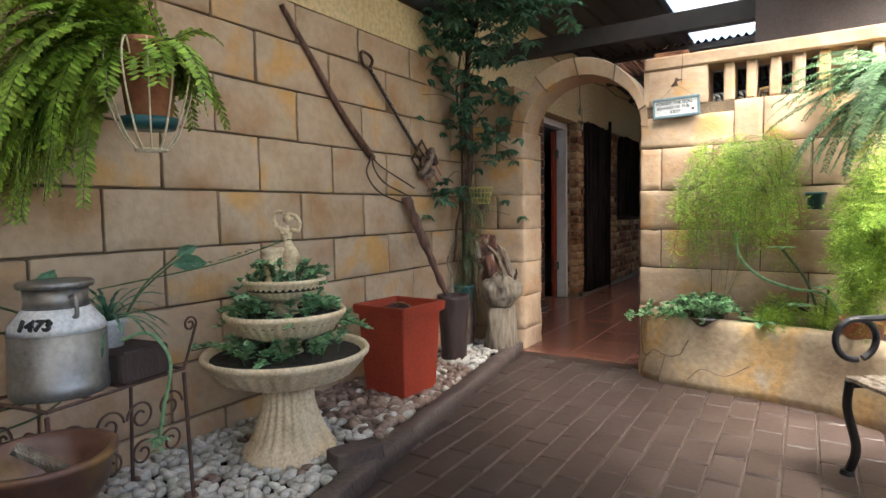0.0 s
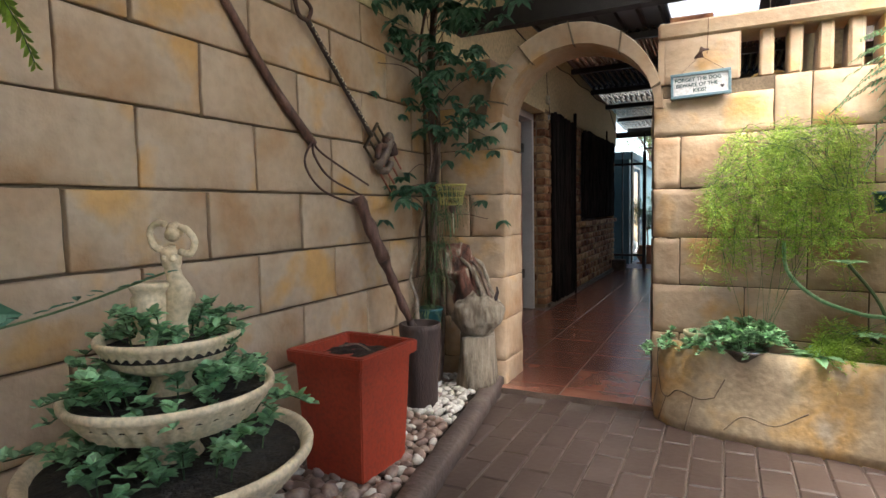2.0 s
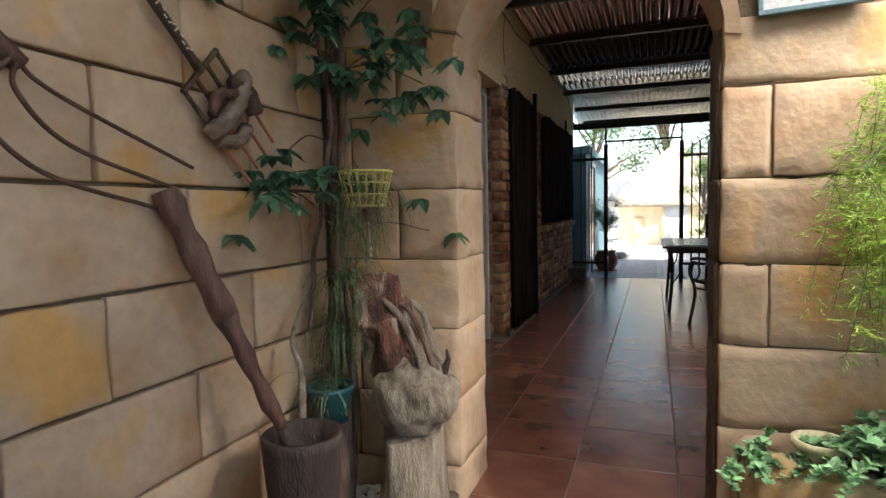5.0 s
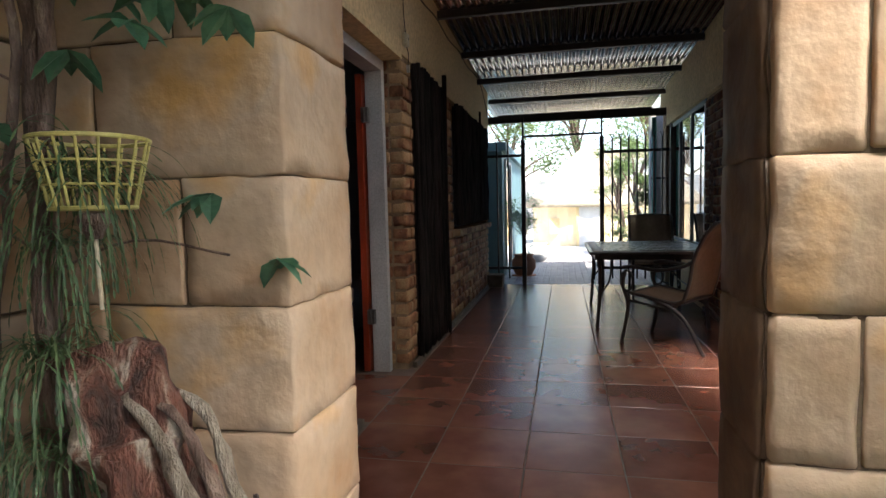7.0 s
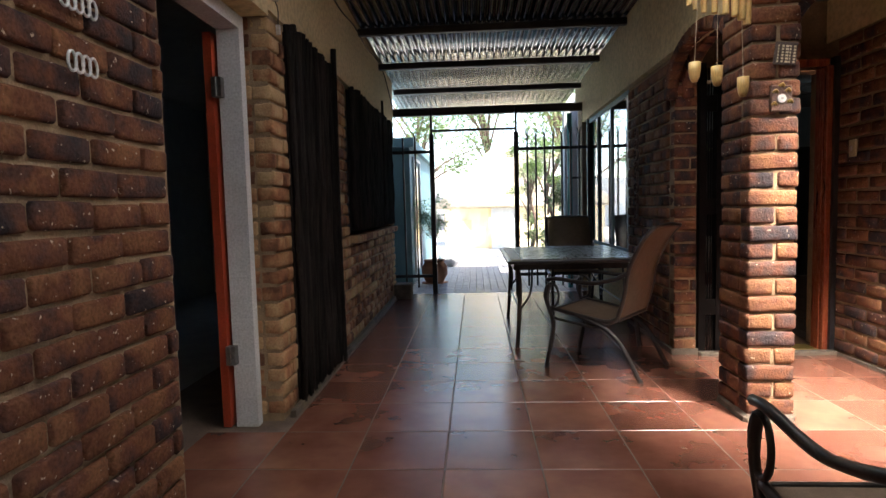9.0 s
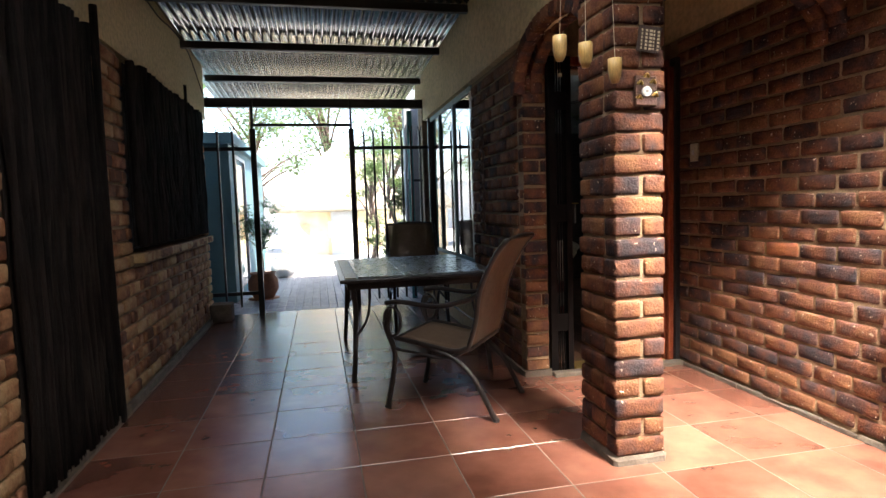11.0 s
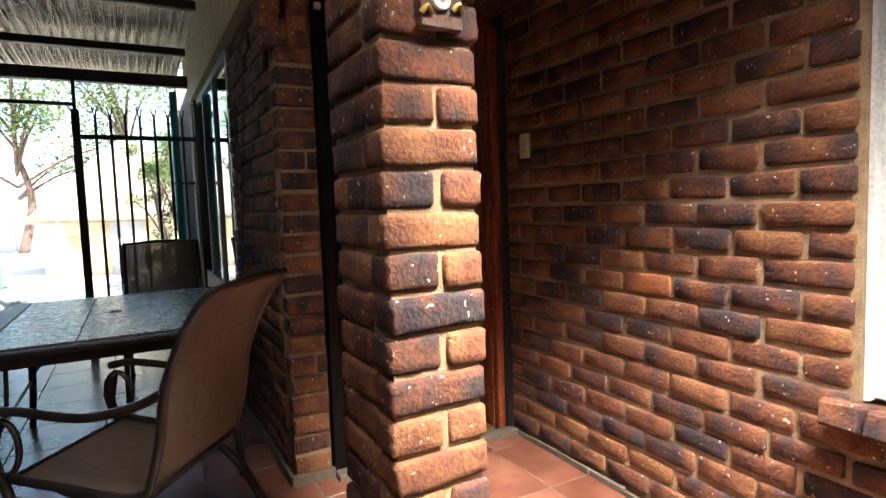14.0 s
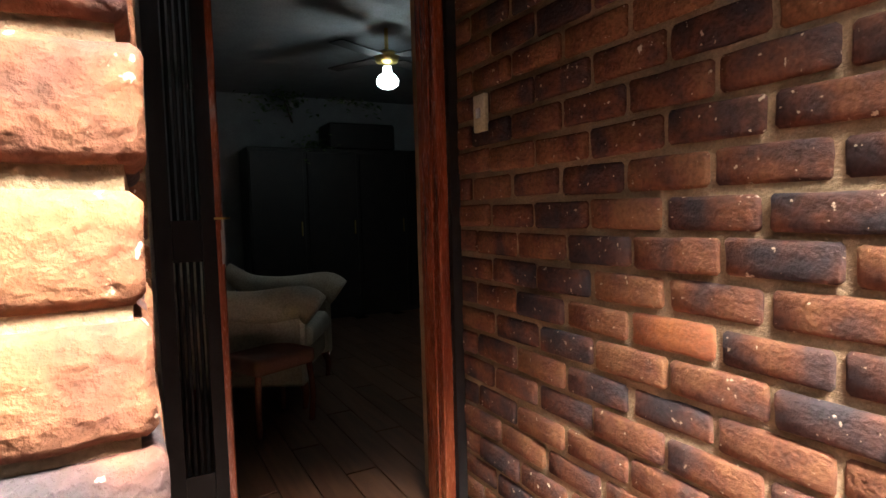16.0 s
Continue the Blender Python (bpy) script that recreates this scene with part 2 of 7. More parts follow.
def bend(points, steps=8):
    """A smooth line through points (Catmull-Rom)."""
    p = [Vector(a) for a in points]
    p = [2 * p[0] - p[1]] + p + [2 * p[-1] - p[-2]]
    out = []
    for i in range(1, len(p) - 2):
        for k in range(steps):
            t = k / steps
            out.append(0.5 * ((2 * p[i]) + (p[i + 1] - p[i - 1]) * t + (2 * p[i - 1] - 5 * p[i] + 4 * p[i + 1] - p[i + 2]) * t * t + (3 * p[i] - p[i - 1] - 3 * p[i + 1] + p[i + 2]) * t ** 3))
    out.append(p[-2])
    return out


def structure(name, bm, material, label="", smooth=False):
    return tagged(obj(name, bm, material, smooth), label, "", "", "structure")


# ---- plan ----
GX = -2.44          # garden wall, left
AY = 4.13           # front of the arch wall
AT = 0.29           # its thickness
JL, JR = -1.87, -0.98
LX = -2.42          # corridor wall, left
RX = 1.29           # brick wall, right
ROWS_Z = [-0.05, 0.15, 0.42, 0.69, 0.955, 1.225, 1.51, 1.79, 2.06, 2.28]
ARCH_Z, ARCH_TOP = 1.68, 2.08
GATE_Y = 11.6


def irregular(bm, amount, seed):
    rr = random.Random(seed)
    for v in bm.verts:
        v.co += Vector((rr.uniform(-1, 1), rr.uniform(-1, 1), rr.uniform(-1, 1))) * amount
    return bm


# ---- large structure ----
M_BLACKFLOOR = mat("dark_gap", [(0.012, 0.008, 0.006), (0.02, 0.014, 0.01)], 0.9)
M_BOARD = mat("brown_floorboard", [(0.10, 0.045, 0.025), (0.19, 0.095, 0.055)], 0.38, scale=5, stretch=(6, 0.6, 1), random_tint=0.3, bump=0.1)
ground = structure("ground", boxes((-40, 40, 11.25, 80, -0.2, -0.035)), mat("pale_sand", [(0.60, 0.56, 0.50), (0.74, 0.70, 0.64)], 0.95, scale=2), "pale sandy yard beyond the gate")
floor = structure("floor", boxes((-3.3, 1.6, 4.06, 8.45, -0.2, -0.0015), (-3.3, 0.3, 8.45, 11.25, -0.2, -0.0015)), M_GROUT, "red clay tile floor of the roofed passage")
floor_garden = structure("floor_garden", boxes((-3.0, 3.2, -3.2, 4.06, -0.2, -0.038)), M_PAVEJ, "brown painted brick paving of the courtyard")
room_floor = structure("room_floor", boxes((0.1, 5.2, 8.42, 13.2, -0.2, -0.012)), M_BLACKFLOOR, "dark timber floor of the living room")

wall_garden = structure("wall_garden", boxes((GX - 0.25, GX - 0.012, -3.2, 4.9, -0.1, 2.28)), M_JOINT, "long sandstone-look block wall with dark raked joints")
wall_garden_top = structure("wall_garden_top", boxes((GX - 0.25, GX + 0.004, -3.2, 4.9, 2.283, 2.99)), M_CREAM, "cream plaster band above the block wall")
# Unseen back and side walls, assumed, to close the courtyard's light in.
structure("wall_back", boxes((-2.7, 3.4, -3.4, -3.2, -0.1, 2.99)), M_CREAM)
structure("wall_side", boxes((3.2, 3.4, -3.197, 4.12, -0.1, 1.2)), M_CREAM)


def arch_points(x0, x1, spring, top, n):
    c, w, h = (x0 + x1) / 2, (x1 - x0) / 2, top - spring
    return [(c - w * math.cos(math.pi * i / n), spring + h * math.sin(math.pi * i / n)) for i in range(n + 1)]


wall_arch = structure("wall_arch", boxes((GX + 0.003, JL - 0.014, AY + 0.008, AY + AT, -0.1, 1.79), (JR + 0.045, 3.2, AY + 0.008, AY + AT, -0.1, 1.79)), M_JOINT, "sandstone-look block wall with an arched opening")
# the hood over the arch
bm = bmesh.new()
inner, outer = arch_points(JL, JR, ARCH_Z, ARCH_TOP, 36), arch_points(JL - 0.12, JR + 0.05, ARCH_Z - 0.01, ARCH_TOP + 0.14, 36)
rings = []
for (xa, za), (xb, zb) in zip(inner, outer):
    rings.append([bm.verts.new((x, y, z)) for x, y, z in ((xa, AY + AT, za), (xa, AY + 0.03, za), (xa + (xb - xa) * 0.06, AY - 0.004, za + (zb - za) * 0.06), (xa + (xb - xa) * 0.93, AY - 0.008, za + (zb - za) * 0.93), (xb, AY + 0.01, zb), (xb, AY + AT, zb))])
for a, b in zip(rings, rings[1:]):
    for i in range(6):
        bm.faces.new((a[i], b[i], b[(i + 1) % 6], a[(i + 1) % 6]))
bm.faces.new(rings[0]), bm.faces.new(list(reversed(rings[-1])))
bmesh.ops.recalc_face_normals(bm, faces=bm.faces)
hood = part("arch_hood", irregular(bm, 0.0012, 2), M_BLOCK, wall_arch)
for k in (3, 11, 18, 25, 33):
    (xa, za), (xb, zb) = inner[k], outer[k]
    part("hood_joint", irregular(boxes((-0.004, 0.004, AY - 0.016, AY + 0.05, 0.0, math.hypot(xb - xa, zb - za))), 0.001, k), M_JOINT, wall_arch).matrix_basis = pose(xa, 0, za, 0, math.degrees(math.atan2(xb - xa, zb - za)), 0)
# spandrels left and right of the hood
part("spandrel", boxes((GX + 0.003, JL - 0.12, AY + 0.10, AY + AT, 1.792, 2.10)), M_BLOCK, wall_arch)
part("spandrel", boxes((JR + 0.02, -0.56, AY + 0.004, AY + AT - 0.002, 1.792, 2.035)), M_BLOCK, wall_arch)
coping = part("coping", boxes((JR + 0.02, 3.2, AY - 0.012, AY + AT - 0.02, 2.036, 2.125), bevel=0.012), M_BLOCK, wall_arch)


def piece_mesh(name, sx, sy, sz, bevel, jitter, seed, material):
    bm = irregular(box(bmesh.new(), -sx / 2, sx / 2, -sy / 2, sy / 2, -sz / 2, sz / 2, bevel, 1), jitter, seed)
    me = bpy.data.meshes.new(name)
    bm.normal_update()
    bm.to_mesh(me)
    bm.free()
    me.materials.append(material)
    return me


def worn_mesh(name, sx, sy, sz, cuts, amount, seed, material, rim=0.008, inset=0.0035, freq=40, smooth=False):
    """A brick with worn, rounded edges and an uneven face."""
    bm = bmesh.new()
    bmesh.ops.create_cube(bm, size=2.0)
    bmesh.ops.subdivide_edges(bm, edges=bm.edges[:], cuts=cuts, use_grid_fill=True)
    h = Vector((sx / 2, sy / 2, sz / 2))
    off = Vector((seed * 3.1, seed * 1.7, 0))
    inner = 1 - 2 / (cuts + 1)
    for v in bm.verts:
        p = Vector([math.copysign(1 - rim / hh, c) if abs(abs(c) - inner) < 0.01 else c for c, hh in zip(v.co, h)])
        n = sum(1 for c in p if abs(c) > 0.99)
        q = Vector((p.x * h.x, p.y * h.y, p.z * h.z))
        inward = Vector([math.copysign(1, c) if abs(c) > 0.99 else 0 for c in p])
        q -= inward * (0, 0, inset, inset * 1.4)[n]
        q += noise.noise_vector(q * freq + off) * amount * (0.55 if n == 1 else 1.0)
        v.co = q
    me = bpy.data.meshes.new(name)
    bm.normal_update()
    bm.to_mesh(me)
    bm.free()
    me.materials.append(material)
    if smooth:
        for p in me.polygons:
            p.use_smooth = True
    return me


def place(name, me, m, parent):
    o = new(name, me)
    o.parent = parent
    o.matrix_basis = m
    return o


rnd = random.Random(7)


def block_face(parent, along, fixed, a0, a1, rows, pitch, phase, skip=None, proud=0.018, out=1, gap=0.007):
    """Big raked blocks on a wall face. along: 'x' or 'y'; out: the way the face looks along the other axis."""
    made = {}
    for k, (z0, z1) in enumerate(zip(rows, rows[1:])):
        a = a0
        cuts = [a0]
        p = phase[k % len(phase)]
        n = math.ceil((a0 - p) / pitch)
        while p + n * pitch < a1:
            c = p + n * pitch + rnd.uniform(-0.01, 0.01)
            if c - cuts[-1] > 0.12:
                cuts.append(c)
            n += 1
        cuts.append(a1)
        for c0, c1 in zip(cuts, cuts[1:]):
            if skip and skip((c0 + c1) / 2, (z0 + z1) / 2):
                continue
            w, h = c1 - c0 - gap, z1 - z0 - gap
            key = (round(w, 2), round(h, 2), rnd.randrange(3))
            if key not in made:
                made[key] = worn_mesh("block", w if along == "x" else 0.05, 0.05 if along == "x" else w, h, 8, 0.0055, len(made), M_BLOCK, 0.005, 0.0020, 12, True)
            m = (pose((c0 + c1) / 2, fixed + out * (proud - 0.030 + rnd.uniform(-0.002, 0.003)), (z0 + z1) / 2, rnd.uniform(-0.4, 0.4), 0, 0) if along == "x"
                 else pose(fixed + out * (proud - 0.030 + rnd.uniform(-0.002, 0.003)), (c0 + c1) / 2, (z0 + z1) / 2, 0, rnd.uniform(-0.4, 0.4), 0))
            place("block", made[key], m, parent)


# balusters on the arch wall
for i in range(19):
    x = -0.435 + i * 0.128
    if x < 3.15:
        part("baluster", irregular(boxes((x - 0.032, x + 0.032, AY + 0.03, AY + AT - 0.06, 1.792, 2.038), bevel=0.012), 0.004, i), M_BLOCK, wall_arch)
part("baluster_pier", boxes((JR + 0.02, -0.555, AY + 0.001, AY + 0.004, 1.80, 2.03)), M_BLOCK, wall_arch)

# passage walls
wall_left = structure("wall_left", boxes((LX - 0.3, LX - 0.012, AY + AT, 5.90, -0.1, 2.22), (LX - 0.250, LX - 0.012, 6.956, 8.72, -0.1, 2.22), (LX - 0.3, LX - 0.012, 8.72, 11.2, -0.1, 0.90), (LX - 0.3, LX - 0.012, 11.2, 11.4, -0.1, 2.22), (LX - 0.3, LX - 0.012, 5.90, 6.93, 2.19, 2.22)), M_MORTAR, "buff and red brick wall of the passage")
wall_left_top = structure("wall_left_top", boxes((LX - 0.3, LX + 0.004, AY + AT, 11.6, 2.223, 2.99)), M_CREAM, "cream plaster above the brick")
wall_right = structure("wall_right", boxes((RX + 0.005, RX + 0.3, AY + AT, 5.2, -0.1, 2.29), (RX + 0.005, RX + 0.3, 6.60, 8.62, -0.1, 2.29), (RX + 0.005, RX + 0.3, 5.2, 6.60, -0.1, 0.62), (RX + 0.005, RX + 0.3, 5.2, 6.60, 2.06, 2.29)), M_MORTAR, "dark red clinker brick wall")
wall_right_top = structure("wall_right_top", boxes((RX - 0.004, RX + 0.3, AY + AT, 8.62, 2.293, 2.88)), M_CREAM, "shaded cream plaster above the clinker wall")
X2 = 0.125
Y2 = 8.27
wall_mid = structure("wall_mid", boxes((X2 + 0.008, 0.295, Y2 + 0.008, 9.5, -0.1, 2.22), (0.295, RX, Y2 + 0.15, Y2 + 0.3, 2.10, 2.88)), M_MORTAR, "dark clinker brick wall end beside the steel gate")
wall_mid_top = structure("wall_mid_top", boxes((0.085, 0.27, 6.6, 6.88, 2.30, 2.99), (0.085, 0.27, 6.88, 11.6, 2.223, 2.99)), M_CREAM, "cream plaster beam along the passage")
structure("beam_alcove", boxes((0.273, RX - 0.006, 6.93, 7.18, 2.32, 2.88)), M_CREAM, "shaded plaster beam over the brick arch")
wall_window = structure("wall_window", boxes((X2, 0.3, 9.503, 11.55, -0.1, 0.66)), M_CREAM, "low plastered wall under the passage windows")
structure("room_wall", boxes((5.2, 5.4, 8.6, 13.4, 0, 2.9), (0.1, 5.4, 13.2, 13.4, 0, 2.9), (RX + 0.3, 5.4, 8.6, 8.75, 0, 2.9), (0.3, 0.36, 9.51, 13.2, 0, 2.9)), M_WALLIN, "plain walls of the dim living room")
structure("room_ceiling", boxes((0.3, 5.3, 8.76, 13.3, 2.55, 2.65)), M_WALLIN, "pale ceiling of the dim living room")


# Added dark sheet: hides a bright wall end, stands in for shade beyond.
structure("fascia", boxes((-0.31, 3.2, AY + AT + 0.02, AY + AT + 0.05, 2.2, 2.96)), M_ROOFDARK, "dark sheet standing in for the shade behind the arch wall")


# roofs
def corrugated(x0, x1, y0, y1, z, pitch, depth, along="y", slope=0.0):
    bm = bmesh.new()
    n = int((x1 - x0) / (pitch / 8))
    rows = []
    for i in range(n + 1):
        x = x0 + (x1 - x0) * i / n
        zz = z + depth * math.sin(2 * math.pi * (x - x0) / pitch)
        rows.append((bm.verts.new((x, y0, zz)), bm.verts.new((x, y1, zz + slope * (y1 - y0)))))
    for a, b in zip(rows, rows[1:]):
        bm.faces.new((a[0], b[0], b[1], a[1]))
    return bm


def solid(o, t=0.001):
    md = o.modifiers.new("thickness", "SOLIDIFY")
    md.thickness = t
    return o


CZ = 2.93
solid(structure("ceiling", corrugated(LX - 0.1, 0.09, 7.08, 13.4, CZ + 0.039, 0.080, 0.018, slope=-0.040), M_ZINC, "galvanised corrugated roof sheets", True))
# Roof plate dropped and skylight narrowed to keep light off the upper brick wall.
structure("ceiling_alcove", boxes((0.27, RX + 0.1, 7.18, 8.7, 2.6, 2.65), (0.27, RX + 0.1, 6.4, 6.93, 2.40, 2.45), (0.15, 0.35, 4.2, 6.4, 2.9, 2.95), (0.95, RX + 0.4, 4.2, 6.4, 2.9, 2.95), (0.35, 0.95, 4.2, 5.0, 2.9, 2.95), (0.27, RX + 0.1, 6.36, 6.399, 2.40, 2.95)), M_ROOFDARK, "dark roof over the alcove")
# Darker tint put in to dim the light on the window and bricks.
solid(structure("skylight_alcove", corrugated(0.35, 0.95, 5.0, 6.4, 2.93, 0.076, 0.01), M_SHEETDIM, "milky roof sheet over the alcove", True))
for y in (7.12, 8.20, 9.42, 10.57, 11.77, 13.0):
    structure("purlin", boxes((LX, 0.10, y - 0.03, y + 0.03, CZ - 0.085 - 0.04 * (y - 8.05), CZ - 0.019 - 0.04 * (y - 8.05)), bevel=0.004), M_PURLIN, "dark painted steel roof purlin")
structure("beam_gate", boxes((LX, 0.45, GATE_Y + 0.02, GATE_Y + 0.10, 2.38, 2.48)), M_PURLIN, "dark steel beam above the gate")
structure("beam_passage", boxes((LX, 0.10, 4.62, 4.72, 2.42, 2.56)), M_PURLIN, "dark timber beam behind the arch")
structure("roof_cover", boxes((0.15, RX + 0.5, 6.36, 8.9, 2.955, 2.985), (RX - 0.1, RX + 0.5, 4.2, 6.36, 2.955, 2.985)), M_ROOFDARK, "dark roof sheet over the alcove")
# courtyard roof: ribbed brown sheets and one milky one
GZ = 3.0


def ribbed(x0, x1, y0, y1, z, pitch=0.2):
    bm = bmesh.new()
    prof, x = [], x0
    while x < x1:
        for dx, dz in ((0, 0), (0.13, 0), (0.145, 0.03), (0.175, 0.03), (0.19, 0)):
            if x + dx < x1:
                prof.append((x + dx, z + dz))
        x += pitch
    prof.append((x1, z))
    vs = [(bm.verts.new((a, y0, b)), bm.verts.new((a, y1, b + 0.0))) for a, b in prof]
    for a, b in zip(vs, vs[1:]):
        bm.faces.new((a[0], b[0], b[1], a[1]))
    return bm


solid(structure("ceiling_garden", ribbed(GX - 0.1, -1.12, -3.3, 8.5, GZ), M_ROOFDARK, "brown ribbed roof sheets over the courtyard"))
solid(structure("ceiling_garden", ribbed(-0.35, 0.86, -3.3, 4.4, GZ), M_ROOFDARK, "brown ribbed roof sheets over the courtyard"))
solid(structure("ceiling_garden", ribbed(1.74, 3.4, -3.3, 4.4, GZ), M_ROOFDARK, "brown ribbed roof sheets over the courtyard"))
solid(structure("ceiling_garden", ribbed(-0.35, 0.2, 4.4, 8.5, GZ), M_ROOFDARK, "brown ribbed roof sheets over the passage"))
# Unseen sheet, added to let light in on the courtyard's right.
solid(structure("skylight", corrugated(0.84, 1.76, -3.3, 4.4, GZ + 0.045, 0.076, 0.009), M_SHEET, "milky translucent roof sheet", True))
solid(structure("skylight", corrugated(-1.14, -0.33, -3.3, 7.22, GZ + 0.045, 0.076, 0.003), M_SHEETBRIGHT, "milky translucent roof sheet over the arch wall", True))
structure("beam_garden", boxes((GX + 0.005, GX + 0.06, -3.2, 4.1, 2.58, 2.70), (GX + 0.06, 3.2, 2.30, 2.35, 2.91, 2.975)), M_PURLIN, "dark steel roof beams of the courtyard")

# tiles and pavers
TX, TY, TP = -1.507, 5.942, 0.428
tile_meshes = [piece_mesh("tile", TP - 0.006, TP - 0.006, 0.012, 0.0018, 0.0001, i, M_TILE) for i in range(3)]
for i in range(-3, 7):
    for j in range(-5, 13):
        x0, y0 = TX + i * TP, TY + j * TP
        cx, cy = x0 + TP / 2, y0 + TP / 2
        if cy > 11.3 or cy < 4.15 or cx > 1.5 or (cx > 0.3 and cy > 8.45) or cx < -3.0 or (cx < -2.55 and not 5.9 < cy < 7.0):
            continue
        place("tile", tile_meshes[rnd.randrange(3)], pose(cx, cy, -0.006 + rnd.uniform(-0.0003, 0.0003), 0, 0, 180 * rnd.randrange(2)), floor)
board_mesh = piece_mesh("floorboard", 0.144, 1.19, 0.012, 0.002, 0.0, 1, M_BOARD)
for i in range(24):
    for j in range(5):
        bx, by = 0.36 + 0.15 * i, 8.5 + 1.2 * j - 0.4 * (i % 3) + 0.6
        if by < 13.0 and bx < 3.8:
            place("floorboard", board_mesh, pose(bx, by, -0.006, 0, 0, 0), room_floor)
for i in range(-3, 4):
    place("tile", tile_meshes[0], pose(TX + (i + 0.5) * TP, 4.1445, -0.006) @ Matrix.Diagonal((1, 0.39, 1, 1)), floor)
paver_meshes = [piece_mesh("paver", 0.130, 0.274, 0.03, 0.006, 0.0016, i, M_PAVER) for i in range(5)]
PAVERS, DRIVE = [], []
M_DRIVE = mat("grey_driveway_paver", [(0.32, 0.29, 0.30), (0.46, 0.42, 0.42)], 0.42, scale=6, random_tint=0.4)
drive_meshes = [piece_mesh("paver", 0.099, 0.097, 0.03, 0.005, 0.001, i, M_DRIVE) for i in range(4)]
for i in range(-14, 22):
    for j in range(0, 17):
        x, y = 0.0 + (i + 0.03) * 0.1365, (j + 0.5 * (i % 2)) * 0.281 - 0.7
        if y > 3.97 or x > 2.9:
            continue
        PAVERS.append((x, y))

# walls' blocks
block_face(wall_garden, "y", GX, -1.2, 4.12, ROWS_Z, 0.543, [0.14, -0.14], out=1, gap=0.011)


block_face(wall_arch, "x", AY + 0.012, JR + 0.05, -0.56, [1.79, 2.035], 0.56, [-0.84], out=-1)
for k, (z0, z1) in enumerate(zip(ROWS_Z[:8], ROWS_Z[1:8])):
    left, right = (0.24 if k % 2 == 0 else 0.44), (0.14 if k in (1, 3, 5) else 0.40 + 0.03 * k)
    for x0, x1 in ((JL - left + 0.004, JL), (JR, JR + right - 0.004)):
        y1, z2 = AY + AT + (0.055 if x0 < -1.5 else -0.035), min(z1, 1.72)
        me = worn_mesh("jamb_block", x1 - x0 + 0.002, y1 - AY, z2 - z0 - 0.002, 12, 0.009, k * 2 + int(x0 * 10), M_BLOCK, 0.006, 0.003, 13, True)
        place("jamb_block", me, pose((x0 + x1) / 2, (AY + y1) / 2, (z0 + z2) / 2), wall_arch)
    block_face(wall_arch, "x", AY + 0.012, GX + 0.02, JL - left, [z0, z1], 0.37, [-2.3], out=-1)
    block_face(wall_arch, "x", AY + 0.012, JR + right, 3.1, [z0, z1], 0.56, [-0.23 + 0.13 * (k % 3)], out=-1)
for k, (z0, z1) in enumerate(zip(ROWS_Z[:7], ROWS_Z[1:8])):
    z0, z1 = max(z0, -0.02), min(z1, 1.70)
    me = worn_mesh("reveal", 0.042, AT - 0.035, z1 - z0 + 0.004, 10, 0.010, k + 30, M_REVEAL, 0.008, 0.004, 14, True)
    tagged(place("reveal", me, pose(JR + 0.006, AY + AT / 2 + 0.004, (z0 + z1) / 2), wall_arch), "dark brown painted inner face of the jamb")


# bricks
def brick_meshes(material, n=9, w=0.218, d=0.10, h=0.0750):
    return ([worn_mesh("brick", w - 0.004 * (i % 3), d, h - 0.002 * (i % 3), 4, 0.0048, i, material, 0.008, 0.0036, 30, True) for i in range(n)],
            [worn_mesh("brick_end", 0.104, d, h, 4, 0.0045, i + 50, material, 0.008, 0.0036, 30, True) for i in range(4)])


BR, BR2 = brick_meshes(M_BRICK), brick_meshes(M_BRICK2)
ARCH_BRICKS = [worn_mesh("brick_end", 0.084, 0.10, 0.0765, 4, 0.0045, i + 150, M_BRICK, 0.008, 0.0038, 30, True) for i in range(4)]
ORANGE_BRICK = worn_mesh("brick", 0.219, 0.10, 0.076, 4, 0.0045, 33, mat("orange_brick", [(0.20, 0.06, 0.028), (0.38, 0.13, 0.04)], 0.75, scale=9, bump=0.6, dist=0.006), 0.008, 0.0036, 30, True)
CO, PITCH = 0.0902, 0.232


